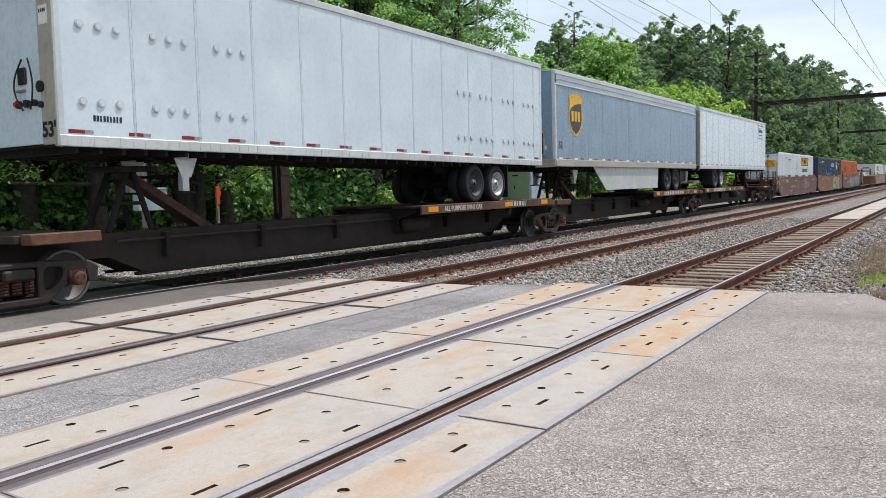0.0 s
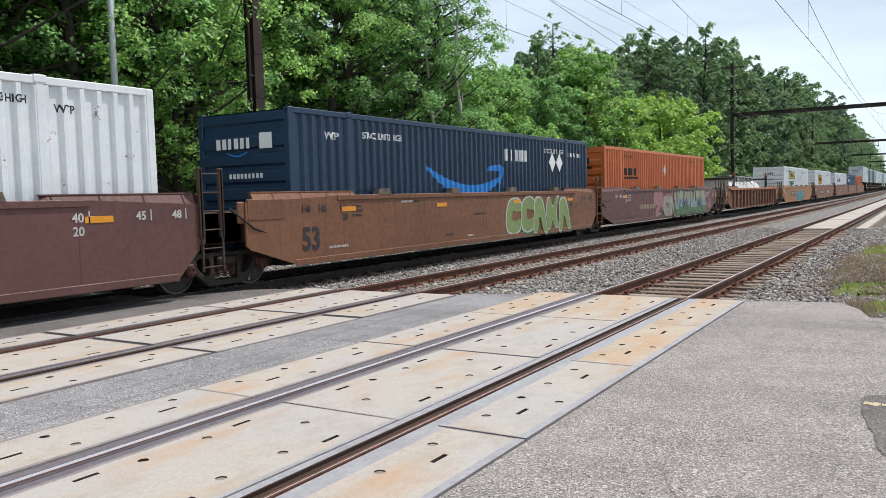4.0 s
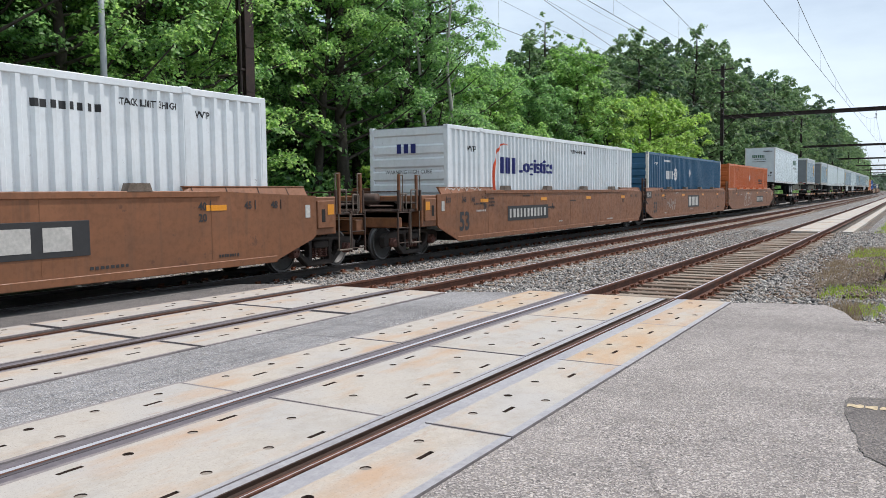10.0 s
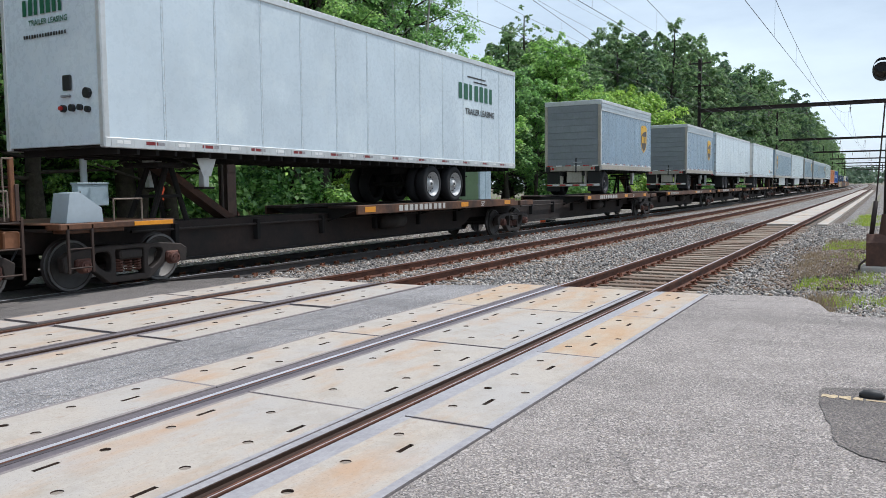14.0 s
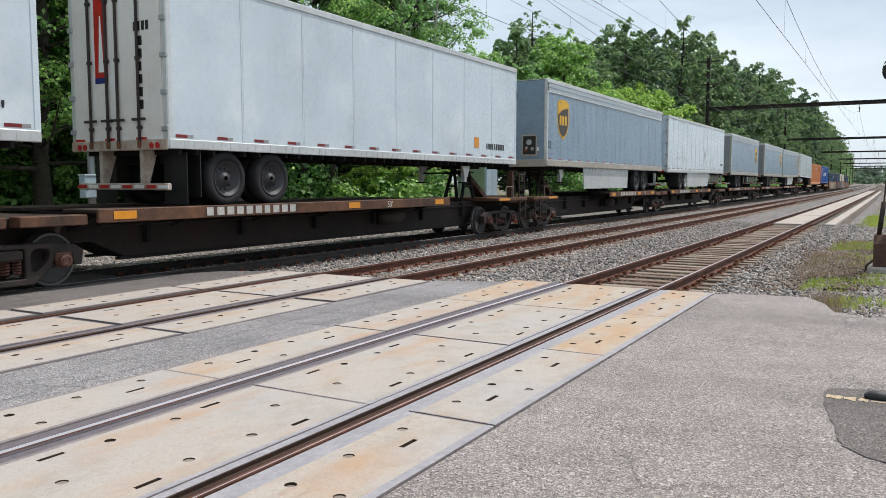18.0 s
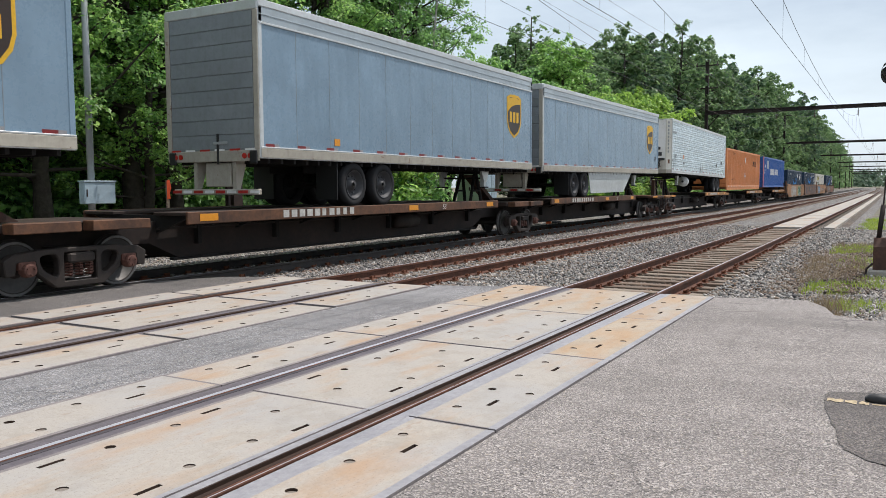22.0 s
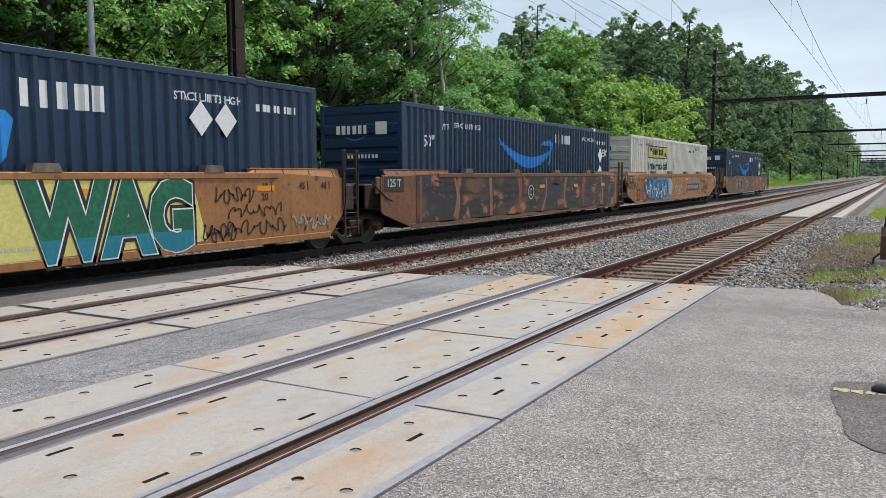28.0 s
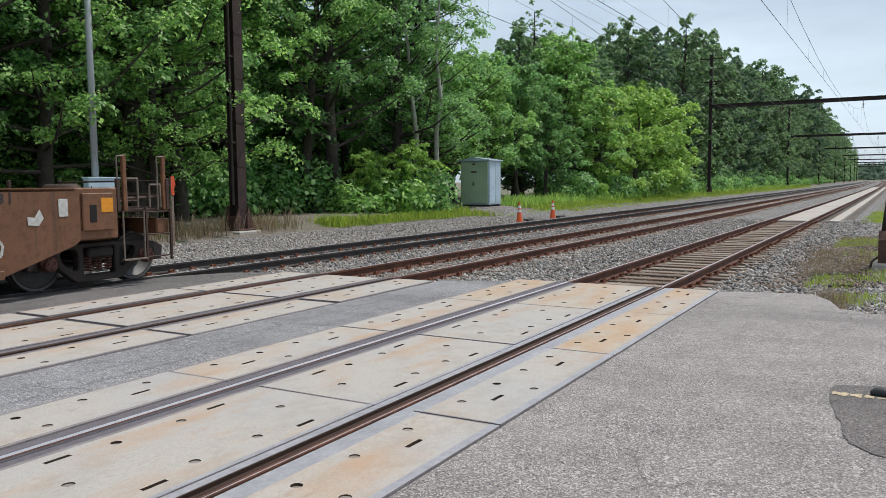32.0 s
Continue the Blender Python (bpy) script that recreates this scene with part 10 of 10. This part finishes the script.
def cooling_nose(t):
    """The bulging front of a refrigerated trailer with its cooling unit, hoses and placard holders."""
    wall, face = -8.25, -8.62
    part("nose", plan_prism(Geo(), [(-7.9, -1.28), (-7.9, 1.28), (wall, 1.2), (wall, -1.08)], 2.30, 5.2, "box_cream"), t, "scuffed cream nose with bevelled corners")
    part("nose_sill", plan_prism(Geo(), [(-7.9, -1.30), (-7.9, 1.30), (wall - 0.012, 1.22), (wall - 0.012, -1.09)], 2.27, 2.47, "sill_beige"), t, "scuffed beige nose sill")
    g = Geo()
    for k in range(9):
        on_slant(g, (wall, -1.08), (-7.9, -1.28), 0.22, 0.48, 3.40 + 0.2 * k, 3.52 + 0.2 * k, 0.003, "trailer_end")
    part("number_column", g, t, "column of dark number bars on the corner")
    on = Geo()
    on_slant(on, (wall, -1.08), (-7.9, -1.28), 0.30, 0.62, 2.80, 3.02, 0.006, "post_rust")
    part("marker_plate", on, t, "worn orange corner marker")
    u_plan = [(wall, 1.05), (face, 0.98), (face, -0.50), (wall, -1.02)]
    u = part("cooling_unit", plan_prism(Geo(), u_plan, 3.10, 5.2, "door_white"), t, "white cooling unit with a dark blue grille")
    part("unit_base", plan_prism(Geo(), [(wall, 1.0), (face + 0.03, 0.94), (face + 0.03, -0.48), (wall, -0.98)], 2.98, 3.10, "black"), u, "black underside of the cooling unit")
    gr = part("grille_surround", Geo().box(face - 0.03, face, -0.485, 0.965, 4.22, 5.18, "grille_blue", 0.02), u, "dark blue grille surround")
    on = Geo()
    on_slant(on, (face, -0.50), (wall, -1.02), 0.0, 0.16, 4.22, 5.18, 0.012, "grille_blue")
    part("surround_side", on, gr)
    part("grille_backing", Geo().box(face - 0.035, face - 0.03, -0.36, 0.86, 4.36, 5.1, "black", 0.002), gr)
    for k in range(6):
        z = 4.40 + 0.12 * k
        part("louvre", Geo().box(face - 0.062, face - 0.035, -0.33, 0.83, z, z + 0.05, "black_panel", 0.008), gr)
    for y0, y1, z0, z1 in ((0.325, 0.335, 3.12, 4.12), (-0.46, -0.45, 3.15, 4.2), (0.90, 0.91, 3.15, 4.05), (-0.36, 0.36, 4.115, 4.125)):
        part("panel_seam", Geo().box(face - 0.003, face + 0.002, y0, y1, z0, z1, "trailer_end"), u)
    part("unit_lettering", to_end(moved(words("COOLING", 0.19, "grille_blue", 0.006), -0.68, 0, 3.84), face - 0.004), u)
    for z, n, a, w in ((3.72, 9, -0.72, 0.86), (3.60, 11, -0.66, 0.76)):
        part("unit_writing", to_end(moved(bars(a, z, w, 0.06, n, 0, "trailer_end", n), 0, 0, 0), face - 0.004), u)
    part("unit_emblem", to_end(moved(flat_rect(-0.46, -0.20, 4.10, 4.13, "graf_steel"), 0, 0, 0), face - 0.004), u)
    part("unit_emblem", to_end(moved(flat_rect(-0.35, -0.30, 4.00, 4.10, "graf_steel"), 0, 0, 0), face - 0.004), u)
    part("sight_glass", Geo().box(face - 0.012, face, 0.05, 0.20, 3.34, 3.48, "black", 0.004), u, "small black window")
    for lo, hi, z0, z1 in ((0.28, 0.55, 3.56, 3.72), (0.26, 0.68, 3.22, 3.42)):
        on = Geo()
        on_slant(on, (face, -0.50), (wall, -1.02), lo, hi, z0, z1, 0.006, "black")
        part("control_panel", on, u, "black control panel")
    for y in (0.40, -0.10):
        vs = [(wall - d, y + a * 0.20, 2.74 + b * 0.24) for d in (0.002, 0.014) for a, b in ((0, 1), (1, 0), (0, -1), (-1, 0))]
        part("placard_holder", Geo().add(vs, [(0, 1, 2, 3), (7, 6, 5, 4), (0, 4, 5, 1), (1, 5, 6, 2), (2, 6, 7, 3), (3, 7, 4, 0)], "silver_diamond"), t, "silver diamond placard holder")
    for pts in (((0.62, 3.0), (0.68, 2.75), (0.64, 2.45)), ((-0.42, 3.0), (-0.50, 2.8), (-0.44, 2.5)), ((-0.55, 3.02), (-0.72, 2.78), (-0.66, 2.55)), ((-0.75, 3.02), (-0.62, 2.75), (-0.72, 2.62))):
        g = Geo()
        for (ya, za), (yb, zb) in zip(pts, pts[1:]):
            g.tube((wall - 0.04, ya, za), (wall - 0.04, yb, zb), 0.024, "black", 8)
        part("hose", g, t, "black rubber hose")


def tail_spines():
    edges = [419.4, 437.2, 454.6, 472.2]
    decks = [(429.5, 436.6), (446.0, 454.4), (462.0, 471.0)]
    for i in range(3):
        m = (edges[i] + edges[i + 1]) / 2
        spine_unit(m, edges[i] - m, edges[i + 1] - m, (decks[i][0] - m, decks[i][1] - m), "rusty orange-edged spine car", "end" if i == 0 else "hung",
                   "end" if i == 2 else "shared", 423.6 - m if i == 0 else None, 70 + i, None, True, 1.95 if i == 0 else 1.45)
    t = trailer(428.8, 15.8, "reefer", "white ribbed refrigerated trailer with a cooling unit", z0=2.28, tandem="right", wheels=(433.2, 434.4), posts=0, ribbed=True, end_style="plain",
                rims=("rim_dark", "rim_dark"), front_mat="door_white", tilt=0.57, legs=-4.46)
    cooling_nose(t)
    for txt, size, x, z in (("53'", 0.24, -7.64, 2.88), ("13'6\"", 0.24, -7.66, 2.65), ("KINGPIN", 0.14, -7.36, 3.25), ("SETTING", 0.13, -7.34, 3.13), ("36\"", 0.13, -7.16, 3.02)):
        part("side_lettering", moved(words(txt, size, "black", 0.003), x, -1.312, z), t)
    part("seal_plate", Geo().tube((-7.76, -1.313, 3.0), (-7.76, -1.30, 3.0), 0.06, "trailer_end", 14), t, "round grey plate")
    for x0, x1, z0, z1, m in ((-5.26, -5.04, 3.16, 3.38, "box_faded"), (-5.24, -4.74, 2.87, 3.00, "trailer_end"), (4.4, 4.75, 2.95, 3.17, "black_panel"), (6.2, 6.55, 3.2, 3.42, "black_panel"), (-7.84, -6.95, 4.50, 4.62, "trailer_end")):
        part("label_plate", Geo().box(x0, x1, -1.318, -1.309, z0, z1, m), t)
    for x in (-0.36, 0.12):
        part("placard_holder", Geo().prism([(x - 0.17, 2.72), (x, 2.50), (x + 0.17, 2.72), (x, 2.94)], -1.322, -1.310, "silver_diamond"), t, "folding silver diamond placard holder")
    tank = part("fuel_tank", Geo().tube((-3.3, -0.85, 1.87), (-2.95, -0.85, 1.87), 0.30, "white", 24), t, "round white fuel tank", True)
    part("tank_cap", Geo().tube((-3.33, -0.85, 1.87), (-3.30, -0.85, 1.87), 0.07, "black", 14), tank, "dark round cap")
    part("sill_strip", Geo().box(-6.9, -3.8, -1.322, -1.312, 2.29, 2.325, "white", 0.004), t, "bright strip along the lower rail")
    orange_box(445.6, "faded orange corrugated container on a spine car", (3.94, 5.77, 1.80, 2.2), ((0.0, 2.19), (0.0, 0.91)), "box_faded", 1.52, True)
    c = container(464.1, "box_royal", "royal blue container with a red corner post", z=1.48, corner_mat=None)
    part("red_post", Geo().box(-8.085, -7.55, -HW - 0.012, -HW - 0.001, 0.0, 2.9, "red"), c, "broad red corner stripe")
    side_bars(c, -2.97, 1.22, 5.69, 0.60, 14, "white", 17)
    on_side(c, flat_rect(-5.49, -4.26, 1.8, 2.56, "silver_diamond"), "hatched_emblem", "pale hatched square emblem")
    on_side(c, flat_rect(-6.9, -6.6, 1.3, 1.7, "white"), "label_plate")
    side_words(c, "53", -6.95, 1.85, 0.5, "white", 0.01, 0.45)
    part("end_lettering", to_end(moved(words("53", 0.5, "white", 0.01), 0.35, -0.03, 1.9), -8.05), c)


def tail_wells():
    u = well_unit(484.1, "well_yellow", "tan well car with silver and green graffiti", "end", "shared", number=81)
    graffiti(u, -6.09, 0.35, 5.3, 1.2, 6, "graf_silver", "graf_black", YW - 0.024, 31)
    base = Geo().add([(0.9, YW - 0.024, 0.45), (4.7, YW - 0.024, 0.5), (4.4, YW - 0.024, 1.55), (1.0, YW - 0.024, 1.6)], [(0, 1, 2, 3)], "pale_yellow")
    part("graffiti", base, u, "pale yellow sprayed ground")
    for bold, mt, dy in ((0.15, "graf_black", 0.030), (0.10, "white", 0.033), (0.078, "graf_green", 0.036), (0.078, "graf_teal", 0.038)):
        g = words("WAG", 1.3, mt, bold)
        lo, hi = min(p[0] for p in g.v), max(p[0] for p in g.v)
        e = bold - 0.08
        g.v = [((a - lo) * (3.15 + 2 * e) / (hi - lo) + 1.24 - e, b, d * 1.18 + 0.47) for a, b, d in g.v]
        g = moved(g, 0, YW - dy, 0)
        part("graffiti", clipped(g, 0.72, False) if mt == "graf_teal" else g, u, "green sprayed capital letters" if mt == "graf_green" else "")
    part("number_marking", bars(-4.2, 0.85, 2.8, 0.24, 10, YW - 0.045, "stencil", 5), u)
    tag_lines(u, ((4.9, 1.12, 1.0, 0.35), (5.2, 0.85, 1.5, 0.3), (5.2, 0.5, 1.6, 0.35)), "graf_black", 70)
    scrawl(u, 7.0, 0.5, 1.2, 0.4, "graf_silver", YW - 0.03, 16, 0.02)
    scrawl(u, 4.6, 0.42, 0.8, 0.4, "graf_black", YW - 0.03, 13, 0.014)
    navy_prime(484.1, "navy corrugated container with a blue arrow", (-2.82, 1.40, 1.9), (1.5, 3.0, 2.05, 2.45), (-5.6, 4.3), ((4.85, 2.07), (5.45, 2.07)))
    u = well_unit(503.5, "well_brown", "brown well car covered in dark block graffiti", "hung", "shared", number=82, big53=False)
    block_piece(u, -7.7, 8.5, 0.42, 1.66, 8, YW - 0.030, 41)
    g = Geo()
    for a0, a1, r0, r1 in ((0.0, math.tau, 0.20, 0.235), (0.8, 5.5, 0.075, 0.115)):
        for q in range(24):
            a, b = a0 + (a1 - a0) * q / 24, a0 + (a1 - a0) * (q + 1) / 24
            g.add([(-0.6 + r * math.cos(t), YW - 0.045, 1.1 + r * math.sin(t)) for r, t in ((r0, a), (r1, a), (r1, b), (r0, b))], [(0, 1, 2, 3)], "stencil")
    part("graffiti", g, u, "white sprayed letter in a ring")
    for x in (0.1, 3.3, 6.4):
        part("reflector", Geo().box(x, x + 0.44, YW - 0.052, YW - 0.044, 1.22, 1.33, "amber", 0.002), u, "amber reflector")
    part("load_panel", Geo().box(-9.12, -8.3, YW - 0.040, YW - 0.031, 1.30, 1.62, "black_panel"), u, "black load plate")
    part("load_mark", moved(words("125 T", 0.26, "stencil", 0.006), -9.05, YW - 0.044, 1.38), u)
    navy_prime(503.58, "navy corrugated container with white castings", (-2.58, 1.75, 2.2), (2.0, 3.57, 2.19, 2.51), (-5.32, 4.7), ((6.83, 1.85), (6.83, 1.15)), True, -7.0, -6.1)
    u = well_unit(522.8, "well_yellow", "tan well car with pale blue graffiti", "hung", "end", number=83, big53=False)
    panel_marks(u, 1.93, 4.94, 0.77, 1.15, 11, 9)
    well_number(u, -7.88, 0.42, 0.99)
    tag_lines(u, ((-8.9, 0.95, 1.3, 0.4), (5.6, 0.55, 1.4, 0.5), (5.3, 1.1, 1.2, 0.4), (6.4, 0.7, 1.0, 0.6)), "graf_black", 60)
    bubbles(u, -6.7, -2.3, 0.36, 1.52, "graf_blue", YW - 0.024, 51, 30)
    bubbles(u, -3.4, -1.6, 0.40, 1.45, "graf_silver", YW - 0.022, 52, 14)
    throw_up(u, -6.8, 0.42, 4.4, 1.05, 6, "navy", YW - 0.040, 53, 0.035)
    scrawl(u, -6.4, 0.5, 3.6, 0.8, "white", YW - 0.046, 54, 0.022)
    part("load_panel", Geo().box(-9.12, -8.3, YW - 0.040, YW - 0.031, 1.30, 1.62, "black_panel"), u, "black load plate")
    part("load_mark", moved(words("125 T", 0.26, "stencil", 0.006), -9.05, YW - 0.044, 1.38), u)
    part("unit_letter", moved(words("A", 0.3, "black_panel", 0.005), 1.2, YW - 0.027, 1.05), u)
    scrawl(u, -0.8, 0.6, 1.5, 0.7, "stencil", YW - 0.03, 14, 0.016)
    intermodal_white(522.8, "cream-white rust-stained container with a faded yellow sign", (-5.24, -1.54, 1.88, 2.5), (-5.17, -1.71, 1.24, 1.64), col="box_cream", field="pale_yellow")
    u = well_unit(545.5, "well_mid", "last tan-brown well car with rusty red graffiti", number=84, big53=False, hi=1.53, flare=False)
    graffiti(u, 2.3, 0.36, 4.24, 0.98, 6, "graf_rust", "well_brown", YW - 0.024, 61)
    throw_up(u, -5.4, 0.42, 3.0, 0.95, 5, "graf_silver", YW - 0.03, 15, 0.022)
    throw_up(u, -1.7, 0.62, 1.5, 0.62, 3, "stencil", YW - 0.03, 17, 0.014)
    bubbles(u, -5.6, -2.2, 0.40, 1.42, "graf_umber", YW - 0.022, 18, 16)
    part("graffiti", Geo().add([(8.42, YW - 0.03, 1.06), (8.58, YW - 0.03, 1.04), (8.66, YW - 0.03, 1.15), (8.60, YW - 0.03, 1.28), (8.52, YW - 0.03, 1.16), (8.41, YW - 0.03, 1.18)], [tuple(range(6))], "stencil"), u, "small white sprayed blot")
    scrawl(u, 7.2, 0.55, 0.8, 0.5, "stencil", YW - 0.03, 19, 0.02)
    navy_prime(545.5, "navy corrugated container with white castings", (-3.0, 1.28, 1.95), (1.62, 3.18, 2.1, 2.45), (-4.95, 4.33), ((6.47, 1.82), (6.47, 1.14)), True, 6.78, -5.85)


head_spines()
first_wells()
tank_well()
single_wells()
middle_spines()
parcel_spines()
tail_spines()
tail_wells()


# ---- tracks: ties and rails ----
def lay_tracks():
    tie, plates = tie_mesh(), plate_mesh()
    for i, y in enumerate(TRACKS):
        c = thing("railway_track", "standard-gauge track on weathered wooden ties", "railway track", "railway tracks", kind="structure")
        for sgn in (-1, 1):
            rail(c, y + sgn * HALF, "rail_dark" if i == 2 else "rail_side", (0.023 if sgn > 0 else 0.003, 0.005, 0.022)[i], -0.026 if i == 0 and sgn < 0 else 0.0)
        x0 = (11.97, 11.3, 9.7)[i]
        n = (130, 110, 80)[i]
        rng = random.Random(90 + i)
        for k in range(n):
            x = x0 + 0.28 + 0.56 * k
            if i == 0 and x > 36.2:
                continue
            t = part("tie", tie, c)
            t.location = (x, y + bend(x) + rng.uniform(-0.04, 0.04), rng.uniform(-0.012, 0.004))
            t.rotation_euler = (0, 0, rng.uniform(-0.012, 0.012))
            for sgn in (-1, 1):
                part("tie_plate", plates, t).location = (0, sgn * HALF, 0)
        g = Geo()
        for k in range(n, n + (260 if i else 0)):
            x = x0 + 0.28 + 0.56 * k
            g.box(x - 0.11, x + 0.11, y + bend(x) - 1.3, y + bend(x) + 1.3, -0.3, -0.175, "tie")
        if i == 0:
            continue
        part("far_ties", g, c, "weathered ties far off")["kind"] = "stuff"
    cr = thing("track_panels", "long strips of pale concrete panels along the near track", "concrete panels", kind="structure")
    wide = Geo().box(0, 2.33, 3.25, 4.45, -0.22, -0.09, "concrete", 0.012).mesh("concrete_panel")
    slim = Geo().box(0, 2.33, 2.12, 2.52, -0.22, -0.09, "footing", 0.012).mesh("concrete_panel")
    for k in range(62):
        x = 35.75 + 2.36 * k
        for me in (wide, slim):
            part("concrete_panel", me, cr).location = (x, bend(x), random.uniform(-0.008, 0.006))


lay_tracks()


def motions():
    keys = [(0.0, 0.40), (1.0, 0.12), (2.0, 0.0)] + [(4.0 + 2.0 * k, 0.0) for k in range(15)]
    for ob, s, *tilt in movers:
        rows = []
        for t, d in keys:
            x = s + d - SPEED * t
            rows.append((t, pose(x, TRACKS[2] + bend(x), ob.location.z, 0, tilt[0] if tilt else 0, 0)))
        walk(ob, rows)
    turn = SPEED / 0.42 / FPS
    for ob, d, s in spinners:
        f0 = max(0, int((s - 34) / SPEED * FPS))
        f1 = min(32 * FPS, int((s - 3) / SPEED * FPS))
        rest = pose(d, 0, 0.42)
        rows = [(0.0, rest)]
        if f1 > f0:
            rows = [] if f0 == 0 else rows
            for f in range(f0, f1 + 1):
                rows.append((f / FPS, pose(d, 0, 0.42, 0, math.degrees(-turn * (f - f0)) % 360.0, 0)))
            if f1 < 32 * FPS:
                rows.append((32.0, rows[-1][1]))
        else:
            rows.append((32.0, rest))
        walk(ob, rows)


motions()
